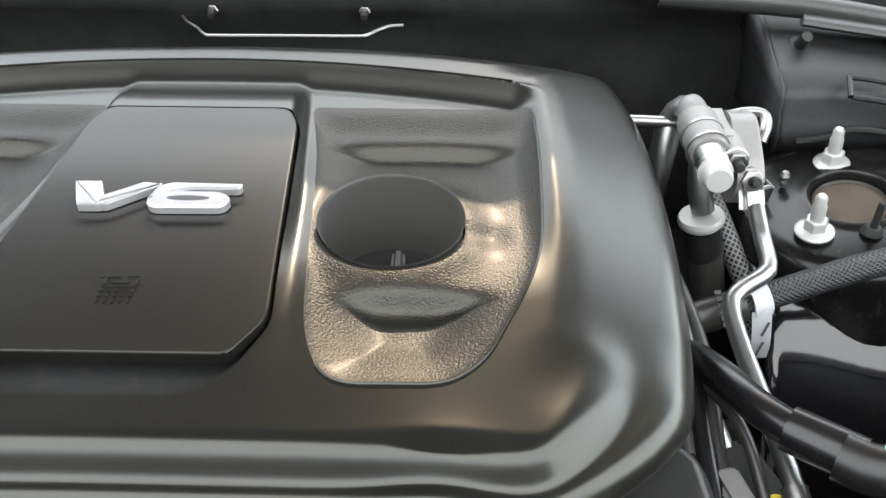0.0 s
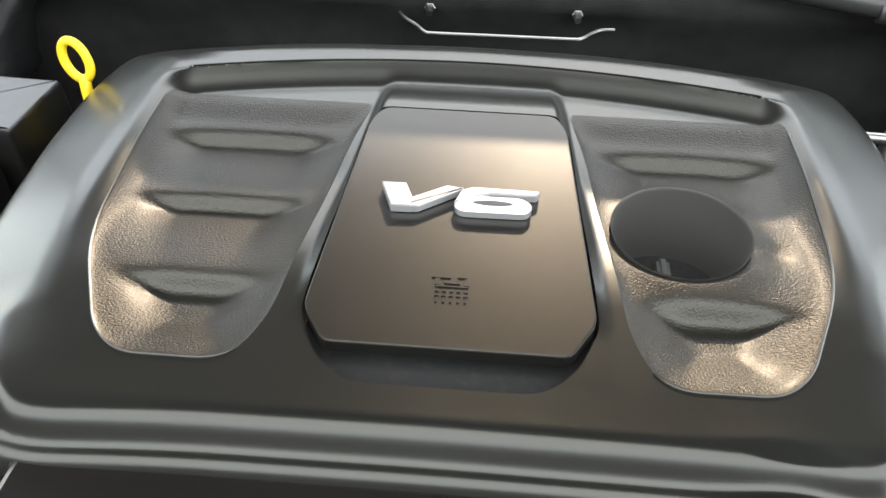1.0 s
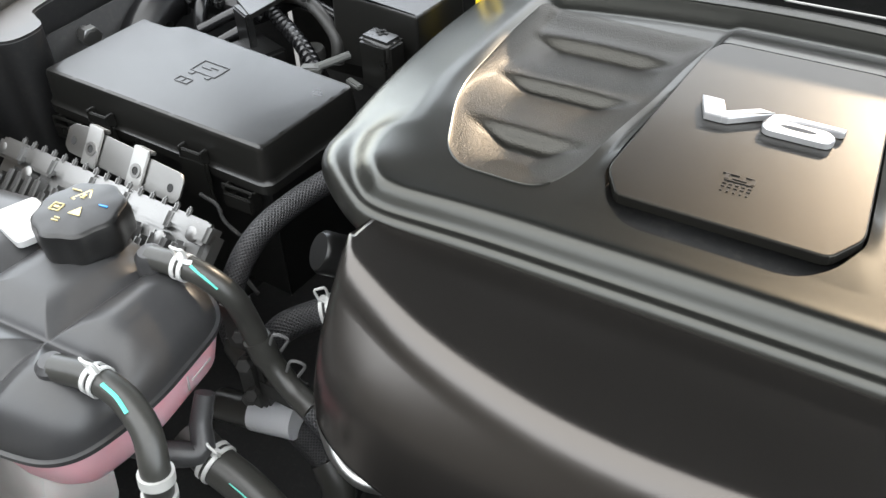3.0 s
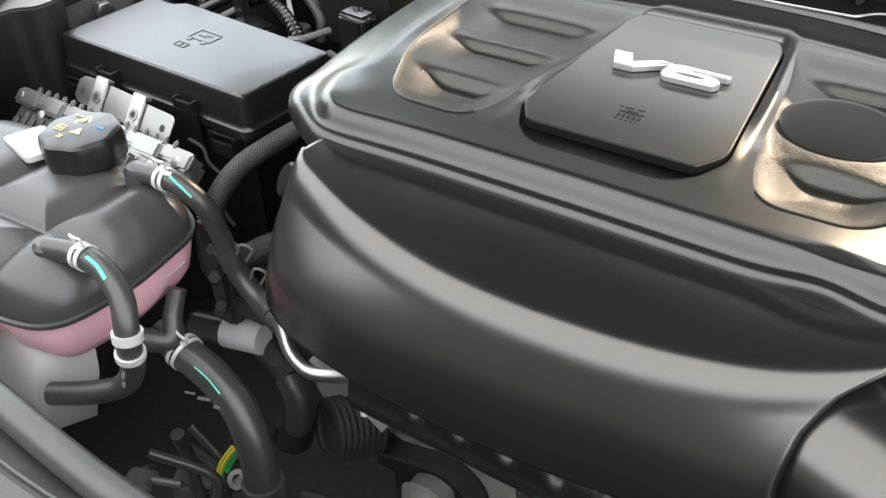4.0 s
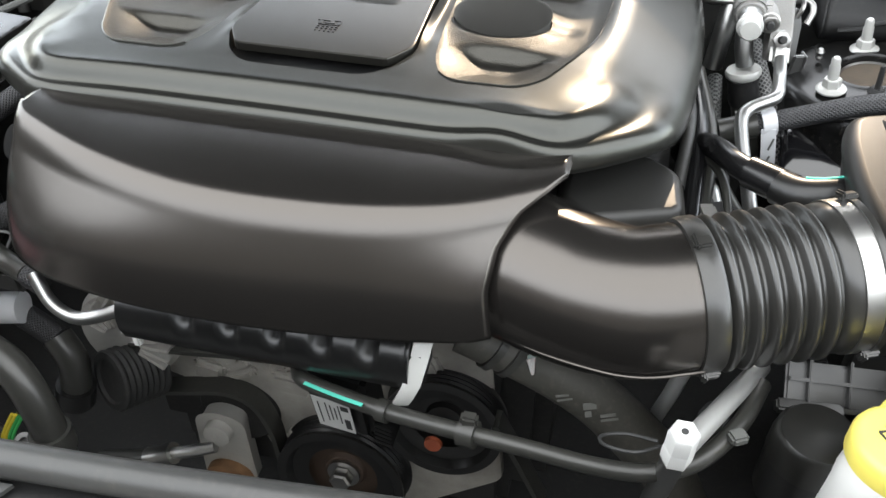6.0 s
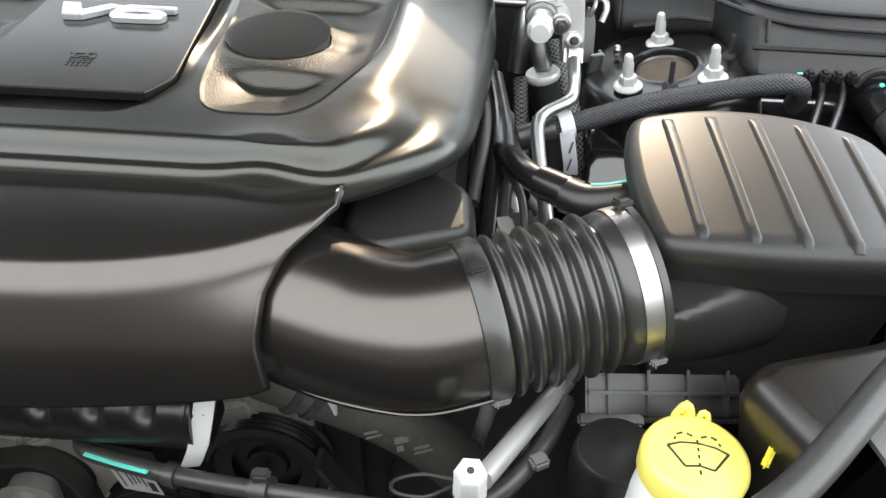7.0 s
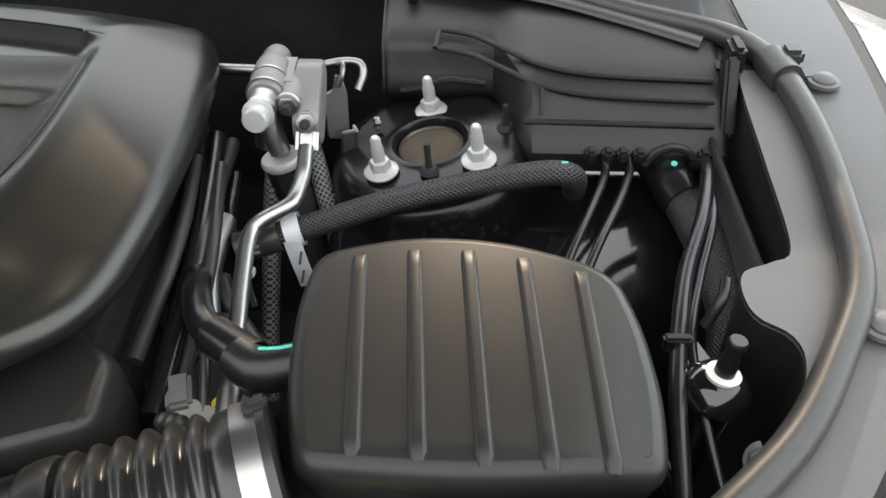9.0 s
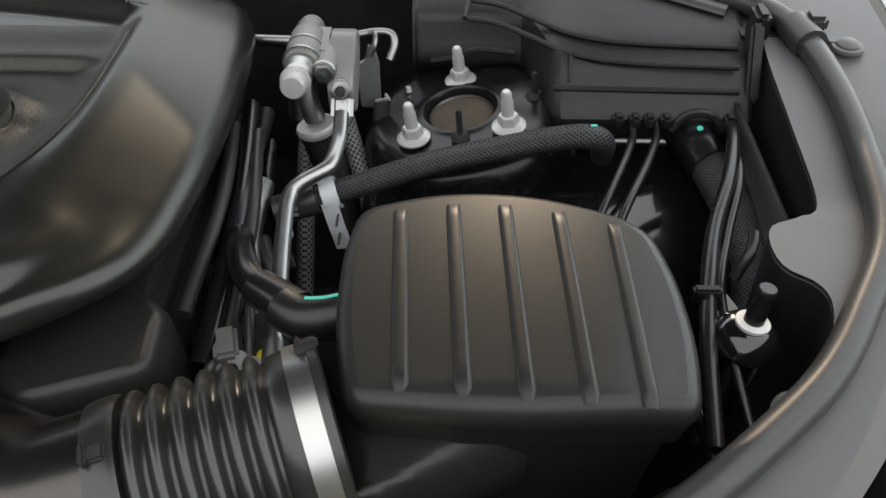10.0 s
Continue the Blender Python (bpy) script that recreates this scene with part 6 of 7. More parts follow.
# ---- lines on the right ----
bl = thing("brake_lines", "two slim black brake lines in clips", "brake line", (0.48, 0.5, 0.88))
for a in ([(0.503, 0.566, 0.908), (0.504, 0.556, 0.899), (0.494, 0.525, 0.897), (0.468, 0.462, 0.895), (0.444, 0.405, 0.880)], [(0.524, 0.568, 0.908), (0.525, 0.555, 0.899), (0.511, 0.515, 0.897), (0.484, 0.455, 0.895), (0.462, 0.405, 0.880)]):
    part("line", tube(a, 0.0040, 12), M_SATIN, bl)
hn = thing("battery_harness", "thick taped black harness with a green dot", "harness", (0.58, 0.48, 0.85))
part("loom", tube([(0.557, 0.600, 0.880), (0.563, 0.565, 0.886), (0.578, 0.520, 0.878), (0.588, 0.46, 0.868), (0.588, 0.40, 0.855), (0.575, 0.355, 0.83)], [0.019, 0.0195, 0.019, 0.018, 0.017, 0.016], 20), M_BRAID, hn)
part("wrap", tube([(0.560, 0.582, 0.884), (0.565, 0.556, 0.886), (0.573, 0.533, 0.882)], 0.0205, 20), M_HOSE, hn)
part("green_dot", lathe([(0.0, 0.001), (0.0028, 0.001), (0.003, 0.0)][::-1], 12, axis_pose((0.563, 0.556, 0.9065), (0, -0.3, 1))), M_GREEN, hn)
cb = thing("hood_release_cable", "black cable and hose running down beside the air box", "cable", (0.53, 0.4, 0.91))
part("thick_cable", tube([(0.582, 0.556, 0.905), (0.585, 0.535, 0.918), (0.567, 0.47, 0.922), (0.541, 0.405, 0.920), (0.524, 0.345, 0.920), (0.512, 0.285, 0.915), (0.506, 0.22, 0.90)], 0.0062, 14), M_HOSE, cb)
part("thin_cable", tube([(0.588, 0.550, 0.910), (0.575, 0.47, 0.922), (0.550, 0.400, 0.920), (0.532, 0.345, 0.920), (0.528, 0.30, 0.915), (0.532, 0.25, 0.90), (0.54, 0.20, 0.88)], 0.0036, 12), M_HOSE, cb)
part("third_cable", tube([(0.503, 0.26, 0.89), (0.515, 0.215, 0.88), (0.545, 0.17, 0.85)], 0.005, 12), M_HOSE, cb)
part("clip", rbox((0.5195, 0.333, 0.921), (0.020, 0.008, 0.014), 0.002), M_BLACK, cb)
gs = thing("bonnet_bumper_strut", "black rubber bump stop with a white collar", "bump stop", (0.54, 0.30, 0.88))
gm = Matrix.Translation((0.541, 0.300, 0.925)) @ pose(0, 0, 0, -4, 6, 0)
part("rubber_tip", lathe([(0.0, 0.034), (0.0055, 0.034), (0.0068, 0.032), (0.0068, 0.0285), (0.0052, 0.027), (0.0054, 0.020), (0.0062, 0.0185), (0.0062, 0.014), (0.0068, 0.0125), (0.0068, 0.004)][::-1], 24, gm), M_BLACK, gs)
part("white_collar", lathe([(0.007, 0.003), (0.0112, 0.002), (0.0116, 0.0045), (0.007, 0.0055)], 28, gm), M_WHITE, gs, "white plastic collar")
part("dome", lathe([(0.0, 0.002), (0.013, 0.002), (0.019, -0.002), (0.023, -0.008), (0.0245, -0.014), (0.021, -0.018), (0.017, -0.020)], 36, gm), M_PAINT, gs)
part("stem", lathe([(0.016, -0.02), (0.014, -0.05), (0.012, -0.055), (0.012, -0.11)], 24, gm), M_BLACK, gs)
part("bracket", rbox((0.527, 0.330, 0.915), (0.026, 0.026, 0.005), 0.0015, (0, 12, 20)), M_CAST, gs, "speckled metal bracket")
part("cable_end", tube([(0.540, 0.345, 0.925), (0.549, 0.352, 0.945), (0.553, 0.365, 0.95)], 0.004, 10), M_BLACK, gs)
solo("inner_fender_bolt", join(hexnut((0.592, 0.298, 0.836), (-0.5, -0.5, 0.7), 0.011, 0.014), lathe([(0.0, -0.001), (0.015, -0.001), (0.015, 0.002), (0.0, 0.002)], 22, axis_pose((0.592, 0.298, 0.836), (-0.5, -0.5, 0.7)))), M_STEEL, "pale hex bolt on the inner fender", "bolt")
sc = thing("seal_clip", "grey plastic clip holding the rubber seal at the fender", "clip", (0.665, 0.62, 0.97))
part("sleeve", tube([(0.652, 0.636, 0.966), (0.658, 0.600, 0.966)], 0.0150, 18), M_SEAL, sc)
part("foot", join(rbox((0.668, 0.630, 0.974), (0.020, 0.020, 0.016), 0.004), rbox((0.685, 0.612, 0.966), (0.022, 0.018, 0.004), 0.001)), M_SEAL, sc)
for p in ((0.690, 0.600, 0.966), (0.640, 0.318, 0.957), (0.735, 0.50, 0.965)):
    pn = thing("push_pin", "round grey plastic push pin in the fender flange", "push pin", p, group="fender push pins")
    part("pin_head", lathe([(0.0, 0.006), (0.007, 0.0055), (0.010, 0.003), (0.0105, 0.0)][::-1], 22, Matrix.Translation(p)), M_PANEL, pn)
    part("pin_collar", lathe([(0.0105, 0.0015), (0.014, 0.001), (0.0145, -0.002)][::-1], 22, Matrix.Translation(p), ends=False), M_PANEL, pn)

# ---- front right corner ----
wc = thing("washer_bottle", "white washer bottle neck with a bright yellow wiper-symbol cap", "washer bottle", (0.309, 0.094, 0.85))
wm = Matrix.Translation((0.310, 0.088, 0.875)) @ pose(0, 0, 0, -3, 4, -4) @ Matrix.Scale(0.95, 4)
M_WASHER = material("washer_cap_plastic", (0.90, 0.77, 0.16), 0.32, var=0.04)
wcap = part("cap", lathe([(0.035, -0.014), (0.0375, -0.010), (0.0382, 0.004), (0.0365, 0.009), (0.032, 0.012), (0.0, 0.0135)], 48, wm), M_WASHER, wc, "yellow plastic cap")
part("pull_tab", join(xf(tube([(-0.013, 0.035, 0.002), (-0.012, 0.035, 0.011), (-0.007, 0.035, 0.021), (-0.002, 0.035, 0.012), (-0.001, 0.035, 0.002)], [0.0027, 0.0028, 0.0032, 0.0032, 0.003], 10, 0.003), wm), xf(rbox((-0.005, 0.036, 0.009), (0.006, 0.004, 0.014), 0.0015), wm), xf(tube([(0.004, 0.036, 0.002), (0.006, 0.037, 0.012), (0.010, 0.037, 0.012), (0.013, 0.036, 0.002)], 0.0025, 10, 0.003), wm)), M_WASHER, wcap)
SYM = [(-0.021, 0.002), (-0.012, 0.006), (0.0, 0.0075), (0.012, 0.006), (0.021, 0.002), (0.010, -0.014), (0.0, -0.012), (-0.010, -0.014), (-0.021, 0.002)]
dash = lambda pts: [tube([(x, y, 0.0133) for x, y in seg], 0.0008, 6, 0.003) for seg in pts]
part("wiper_symbol", xf(join(*[tube([(p[0], p[1], 0.0128), (q[0], q[1], 0.0128)], 0.0010, 6, 0.003) for p, q in zip(SYM, SYM[1:])],
                             *dash([[(0.0, 0.010), (0.0, 0.006)], [(0.0, 0.003), (0.0, 0.0)], [(0.0, -0.003), (0.0, -0.006)], [(0.0, -0.010), (0.0, -0.0125)], [(0.0, -0.016), (0.0, -0.019)],
                                    [(-0.003, 0.013), (-0.007, 0.015)], [(-0.010, 0.015), (-0.014, 0.013)], [(-0.015, 0.010), (-0.016, 0.008)], [(0.003, 0.013), (0.007, 0.015)], [(0.010, 0.015), (0.014, 0.013)], [(0.015, 0.010), (0.016, 0.008)]])), wm), M_INK, wcap, "black wiper symbol")
part("filler_neck", tube([(0.308, 0.086, 0.868), (0.300, 0.078, 0.83), (0.297, 0.08, 0.72)], 0.031, 28), M_WHITE, wc)
rc = thing("round_black_cap", "plain round black plastic cap by the washer cap", "cap", (0.266, 0.115, 0.80))
part("cap_top", lathe([(0.0325, 0.822), (0.032, 0.836), (0.0302, 0.846), (0.0270, 0.8500), (0.0, 0.8510)], 40, Matrix.Translation((0.266, 0.115, 0.0))), M_SATIN, rc)
part("cap_skirt", lathe([(0.0322, 0.78), (0.0318, 0.820), (0.030, 0.823)], 40, Matrix.Translation((0.266, 0.115, 0.0)), ends=False), M_BLACK, rc)
sh = thing("air_box_shelf", "black ribbed plastic shelf under the air box", "shelf", (0.32, 0.17, 0.83))
part("shelf", rbox((0.306, 0.176, 0.839), (0.118, 0.032, 0.006), 0.002, (42, 0, 4)), M_SATIN, sh)
for i in range(4):
    part("shelf_rib", rbox((0.264 + i * 0.030, 0.171 + i * 0.0022, 0.844), (0.0022, 0.036, 0.010), 0.0008, (42, 0, 4)), M_SATIN, sh)
part("shelf_rail", join(rbox((0.306, 0.172, 0.846), (0.116, 0.0028, 0.005), 0.001, (42, 0, 4)), rbox((0.306, 0.160, 0.829), (0.118, 0.004, 0.007), 0.001, (42, 0, 4)), rbox((0.266, 0.155, 0.829), (0.050, 0.010, 0.012), 0.002, (20, 0, 4))), M_SATIN, sh)
hl = thing("headlamp_housing", "shiny dark brown-black headlamp housing inside the seal", "headlamp housing", (0.40, 0.13, 0.85))
HLP = roundpoly([(0.372, 0.058), (0.356, 0.085), (0.336, 0.122), (0.350, 0.141), (0.390, 0.153), (0.435, 0.164), (0.470, 0.184), (0.505, 0.182), (0.44, 0.125), (0.385, 0.058)], [0.01, 0.03, 0.02, 0.02, 0.03, 0.03, 0.01, 0.01, 0.03, 0.01], 5)
HLP = resample(HLP[::-1], 120)
S = []
for d, z in ((0.016, 0.82), (0.006, 0.880), (0.001, 0.904), (0.001, 0.914), (0.004, 0.922), (0.009, 0.928), (0.016, 0.931)):
    S.append([(x, y, z + 0.05 * (x - 0.38)) for x, y in inset(HLP, d)])
part("housing", loft(S), material("housing_plastic", (0.012, 0.010, 0.008), 0.30, bump=0.06, bump_scale=800, dust=0.03), hl, angle=60)
part("yellow_lever", rbox((0.354, 0.085, 0.892), (0.005, 0.018, 0.008), 0.002, (0, 0, -30)), M_TOOTH, hl, "small yellow lever")

sv = thing("service_port", "white hexagonal service port cap on an aluminium line", "service port", (0.164, 0.06, 0.86))
part("hex_cap", join(hexnut((0.164, 0.060, 0.872), (0.0, -0.15, 1), 0.0108, 0.022, 0.002), lathe([(0.0112, 0.0), (0.0112, 0.014), (0.0095, 0.016)], 6, axis_pose((0.164, 0.063, 0.857), (0.0, -0.15, 1)))), M_WHITE, sv)
part("cap_dimple", lathe([(0.0, 0.0003), (0.0026, 0.0003)], 12, axis_pose((0.164, 0.0567, 0.8940), (0.0, -0.15, 1)), ends=False), M_INK, sv)
part("cap_tether", tube([(0.152, 0.066, 0.862), (0.135, 0.052, 0.868), (0.115, 0.058, 0.862), (0.112, 0.075, 0.85), (0.13, 0.085, 0.845), (0.152, 0.078, 0.852)], 0.0014, 6), M_INK, sv)
part("stalk", tube([(0.164, 0.066, 0.858), (0.164, 0.078, 0.82), (0.16, 0.09, 0.76)], 0.009, 14), M_ALU, sv)
solo("refrigerant_line", tube([(0.172, 0.080, 0.852), (0.192, 0.118, 0.842), (0.216, 0.164, 0.830), (0.236, 0.205, 0.815)], 0.0080, 14), M_LINE, "pale aluminium refrigerant line under the bellows", "pipe")
solo("line_clip", ring_on((0.194, 0.126, 0.834), (0.45, 0.85, -0.2), 0.0082, 0.012, 0.002), M_DEEP, "black clip on the aluminium line", "clip")
solo("slim_line", tube([(0.160, 0.255, 0.62), (0.169, 0.236, 0.699), (0.174, 0.223, 0.744), (0.183, 0.200, 0.84), (0.19, 0.19, 0.88)], 0.0074, 12), M_LINE, "slim aluminium line beside the hose", "pipe")

ln = thing("heater_line", "slim black plastic coolant line with green stripe and clamp blocks", "hose", (0.0, 0.1, 0.78))
LN = [(-0.160, 0.150, 0.768), (-0.148, 0.132, 0.778), (-0.128, 0.123, 0.782), (-0.095, 0.114, 0.785), (-0.064, 0.106, 0.789), (-0.025, 0.097, 0.796), (0.012, 0.090, 0.802), (0.060, 0.086, 0.803), (0.110, 0.080, 0.806), (0.150, 0.079, 0.812), (0.185, 0.092, 0.82), (0.215, 0.13, 0.825), (0.235, 0.18, 0.82)]
part("line", tube(LN, 0.0072, 16), M_RUBBER, ln)
mark(ln, [(-0.140, 0.120, 0.7875), (-0.110, 0.111, 0.7905), (-0.082, 0.1035, 0.794)], 0.0020)
part("clamp_block", join(tube([(0.004, 0.092, 0.8005), (0.018, 0.0895, 0.8025)], 0.0115, 16), rbox((0.011, 0.094, 0.815), (0.014, 0.010, 0.010), 0.002)), M_RUBBER, ln)
part("clamp_ring", ring_on((-0.064, 0.106, 0.789), (0.9, -0.22, 0.1), 0.0073, 0.010, 0.0026), M_RUBBER, ln)
part("nozzle", tube([(-0.168, 0.172, 0.772), (-0.155, 0.146, 0.776)], [0.011, 0.0085], 16), M_RUBBER, ln)
part("white_clip", rbox((0.212, 0.112, 0.832), (0.014, 0.012, 0.008), 0.002, (0, 0, 30)), M_GREYPRINT, ln)

rh = thing("radiator_hose", "thick dusty black radiator hose with pale stamped print", "hose", (0.07, 0.2, 0.72))
RH = [(-0.02, 0.202, 0.800), (0.024, 0.200, 0.786), (0.066, 0.200, 0.768), (0.108, 0.200, 0.742), (0.145, 0.198, 0.708), (0.182, 0.195, 0.665), (0.21, 0.19, 0.61)]
part("hose", tube(RH, [0.0205, 0.022, 0.0235, 0.025, 0.026, 0.026, 0.026], 26), material("dusty_hose_rubber", (0.045, 0.043, 0.036), 0.6, bump=0.2, bump_scale=300, dust=0.12), rh)
for p in ((0.012, 0.2005, 0.790), (0.028, 0.200, 0.785)):
    part("hose_clamp", ring_on(p, (0.8, 0.02, -0.55), 0.0222, 0.007, 0.0025), M_RUBBER, rh)
pm = axis_pose((0.098, 0.1785, 0.7605), (0.28, -0.72, 0.62)) @ pose(0, 0, 0, 0, 0, 0)
part("stamp", bars(pm, [(-0.020, 0.008, 0.012, 0.002), (-0.018, 0.004, 0.014, 0.0015), (0.004, -0.004, 0.012, 0.006), (0.002, -0.011, 0.006, 0.005), (0.020, -0.014, 0.014, 0.0025), (0.021, -0.018, 0.016, 0.002)], 0.0012), material("faded_print", (0.11, 0.11, 0.10), 0.7), rh)
solo("loom_tie_tail", tube([(0.045, 0.182, 0.800), (0.047, 0.177, 0.806), (0.050, 0.174, 0.790)], [0.001, 0.0045, 0.0015], 8), M_MILKY, "milky plastic tie tail on the hose", "tie")

# ---- engine front ----
ef = thing("timing_cover", "dusty cast aluminium timing cover on the engine front", "timing cover", (-0.25, 0.29, 0.55))
TC = roundpoly([(-0.395, 0.585), (-0.350, 0.572), (-0.300, 0.560), (-0.265, 0.46), (-0.10, 0.40), (0.02, 0.50), (0.0, 0.72), (-0.10, 0.76), (-0.40, 0.70)], 0.012, 4)
part("cover_plate", xf(prism([(x, z) for x, z in TC], 0, 0.03, 0.004), Matrix.Translation((0, 0.288, 0)) @ pose(0, 0, 0, 90, 0, 0)), M_BLOCK, ef)
random.seed(4)
for i in range(16):
    x, z = random.uniform(-0.36, -0.06), random.uniform(0.60, 0.69)
    part("cast_rib", rbox((x, 0.257, z), (random.uniform(0.03, 0.07), 0.016, random.uniform(0.014, 0.034)), 0.006, (0, random.uniform(-35, 35), 0), 3), M_BLOCK, ef)
for x, z in ((-0.32, 0.66), (-0.25, 0.645), (-0.20, 0.60), (-0.235, 0.52), (-0.30, 0.58)):
    part("cover_bolt", hexnut((x, 0.256, z), (0, -1, 0), 0.007, 0.010), M_BLOCK, ef)


def pulley(name, label, c, r, w, bolt=True, mat=None):
    p = thing(name, label, "pulley", c)
    m = axis_pose(c, (0, -1, 0.12))
    part("rim", lathe([(r * 0.55, -w / 2), (r, -w / 2), (r + 0.002, -w / 2 + 0.002)] + [(r - 0.002 * (i % 2), -w / 2 + 0.003 + i * (w - 0.006) / 8) for i in range(9)] + [(r, w / 2), (r * 0.86, w / 2), (r * 0.80, w / 2 - 0.010), (r * 0.55, w / 2 - 0.012)], 56, m, ends=False), mat or M_BLACK, p)
    part("web", lathe([(0.0, 0.0), (r * 0.3, 0.0), (r * 0.34, -0.006), (r * 0.8, -0.006)], 40, m, ends=False), M_WEB if bolt else M_BLACK, p, "rust-stained web" if bolt else "")
    if bolt:
        b_ = part("bolt", join(lathe([(0.0, 0.0), (0.020, 0.0), (0.020, 0.004), (0.0, 0.004)], 28, m), xf(lathe([(0.0115, 0.004), (0.0135, 0.005), (0.0135, 0.017), (0.011, 0.019), (0.007, 0.0185)], 6), m)), M_STEEL, p, "large pale hex bolt")
    return p


pulley("crank_pulley", "black crankshaft pulley with a large pale hex bolt", (-0.166, 0.232, 0.492), 0.078, 0.034)
pulley("water_pump_pulley", "black pump pulley with an orange plug", (-0.045, 0.240, 0.615), 0.066, 0.030, False)
solo("orange_plug", lathe([(0.0, 0.004), (0.009, 0.004), (0.010, 0.0)][::-1], 18, axis_pose((-0.052, 0.218, 0.603), (0, -1, 0.12))), M_ORANGE, "small orange plug on the pulley hub", "plug")
idl = thing("idler_pulley", "ribbed black idler pulley cylinder", "pulley", (-0.404, 0.215, 0.622))
part("drum", lathe([(0.0, -0.03), (0.036, -0.03)] + [(0.036 - 0.0030 * (i % 2), -0.028 + i * 0.0035) for i in range(15)] + [(0.036, 0.023), (0.034, 0.025), (0.027, 0.0255), (0.025, 0.022), (0.012, 0.020), (0.0, 0.021)], 48, axis_pose((-0.404, 0.215, 0.622), (-0.45, -0.80, 0.28))), M_DEEP, idl, angle=30)
M_ARM = material("tensioner_alloy", (0.40, 0.39, 0.365), 0.5, metal=0.4, bump=0.4, bump_scale=300, var=0.25, dust=0.2)
ten = thing("belt_tensioner", "cast alloy belt tensioner arm with a rusty lower end", "tensioner", (-0.33, 0.26, 0.46))
m = Matrix.Translation((0, 0.252, 0)) @ pose(0, 0, 0, 90, 0, 0)
TA = roundpoly([(-0.290, 0.548), (-0.318, 0.556), (-0.344, 0.545), (-0.350, 0.42), (-0.288, 0.425)], 0.012, 5)
part("arm", xf(prism(TA[::-1], 0.0, 0.022, 0.005), m), M_ARM, ten)
part("arm_hub", lathe([(0.018, 0.0), (0.016, 0.010), (0.008, 0.012), (0.0, 0.010)], 26, axis_pose((-0.318, 0.228, 0.530), (0, -1, 0.1))), M_ARM, ten)
part("rusty_hub", lathe([(0.032, 0.0), (0.031, 0.012), (0.024, 0.015), (0.0, 0.013)], 32, axis_pose((-0.318, 0.228, 0.438), (0, -1, 0.1))), M_RUST, ten, "rust-coloured hub")
part("spring_housing", lathe([(0.0, -0.02), (0.052, -0.02), (0.052, 0.006), (0.047, 0.012), (0.0, 0.012)], 40, axis_pose((-0.302, 0.262, 0.545), (0, -1, 0.1))), M_DEEP, ten)
BELT = [(-0.415, 0.575), (-0.380, 0.582), (-0.345, 0.592), (-0.298, 0.603), (-0.267, 0.590), (-0.250, 0.548), (-0.245, 0.49), (-0.238, 0.43)]
bc = catmull([(x, 0.238, z) for x, z in BELT], 0.01)
bt = np.gradient(bc, axis=0)
bt /= np.linalg.norm(bt, axis=1)[:, None]
bn_ = np.cross(bt, (0, 1, 0))
solo("drive_belt", loft([[tuple(p + n * 0.003 + np.array((0, -0.012, 0))), tuple(p + n * 0.003 + np.array((0, 0.012, 0))), tuple(p - n * 0.003 + np.array((0, 0.012, 0))), tuple(p - n * 0.003 + np.array((0, -0.012, 0)))] for p, n in zip(bc, bn_)]), M_RUBBER, "black ribbed drive belt running over the pulleys", "belt")
bc2 = catmull([(-0.404, 0.238, 0.656), (-0.35, 0.238, 0.660), (-0.28, 0.240, 0.668), (-0.20, 0.240, 0.676)], 0.01)
solo("upper_belt_run", loft([[tuple(p + np.array((0, -0.012, 0.003))), tuple(p + np.array((0, 0.012, 0.003))), tuple(p + np.array((0, 0.012, -0.003))), tuple(p + np.array((0, -0.012, -0.003)))] for p in bc2]), M_RUBBER, "straight run of the black drive belt", "belt")
bc3 = catmull([(0.015, 0.225, 0.655), (0.04, 0.225, 0.60), (0.07, 0.225, 0.53)], 0.01)
solo("right_belt_run", loft([[tuple(p + np.array((0.003, -0.012, 0))), tuple(p + np.array((0.003, 0.012, 0))), tuple(p + np.array((-0.003, 0.012, 0))), tuple(p + np.array((-0.003, -0.012, 0)))] for p in bc3]), M_RUBBER, "slanting run of the black drive belt", "belt")

alt = thing("alternator", "cast alloy alternator with a slotted end and fins", "alternator", (-0.40, 0.26, 0.66))
part("housing", lathe([(0.0, -0.01), (0.055, -0.01), (0.060, 0.0), (0.060, 0.05), (0.05, 0.06)], 40, axis_pose((-0.405, 0.240, 0.668), (0, 1, -0.1))), M_ARM, alt)
for i in range(14):
    a = radians(150 - i * 17)
    part("cooling_fin", rbox((-0.405 + 0.038 * math.cos(a), 0.226, 0.668 + 0.038 * math.sin(a)), (0.034, 0.014, 0.0035), 0.001, (0, -math.degrees(a), 0)), M_ARM, alt)

beam2 = thing("intake_runner_tray", "black plastic runner housing with a row of scalloped slots", "runner housing", (-0.17, 0.15, 0.82))
S = []
for x in np.linspace(-0.305, -0.045, 130):
    ph_ = (x + 0.262) / 0.0405
    dent = 0.0
    if -0.2 < ph_ < 5.3:
        q = (ph_ % 1) - 0.5
        dent = 0.75 * max(0.0, 1 - (q / 0.26) ** 2)
    S.append([(x, 0.175, 0.858), (x, 0.130 + 0.018 * dent, 0.855 - 0.004 * dent), (x, 0.121 + 0.020 * dent, 0.850 - 0.006 * dent), (x, 0.116 + 0.008 * dent, 0.842 - 0.006 * dent), (x, 0.1135, 0.832), (x, 0.1135, 0.820), (x, 0.118, 0.807), (x, 0.128, 0.797), (x, 0.15, 0.79), (x, 0.18, 0.80)])
part("housing", loft(S), M_BLACK, beam2, angle=60)
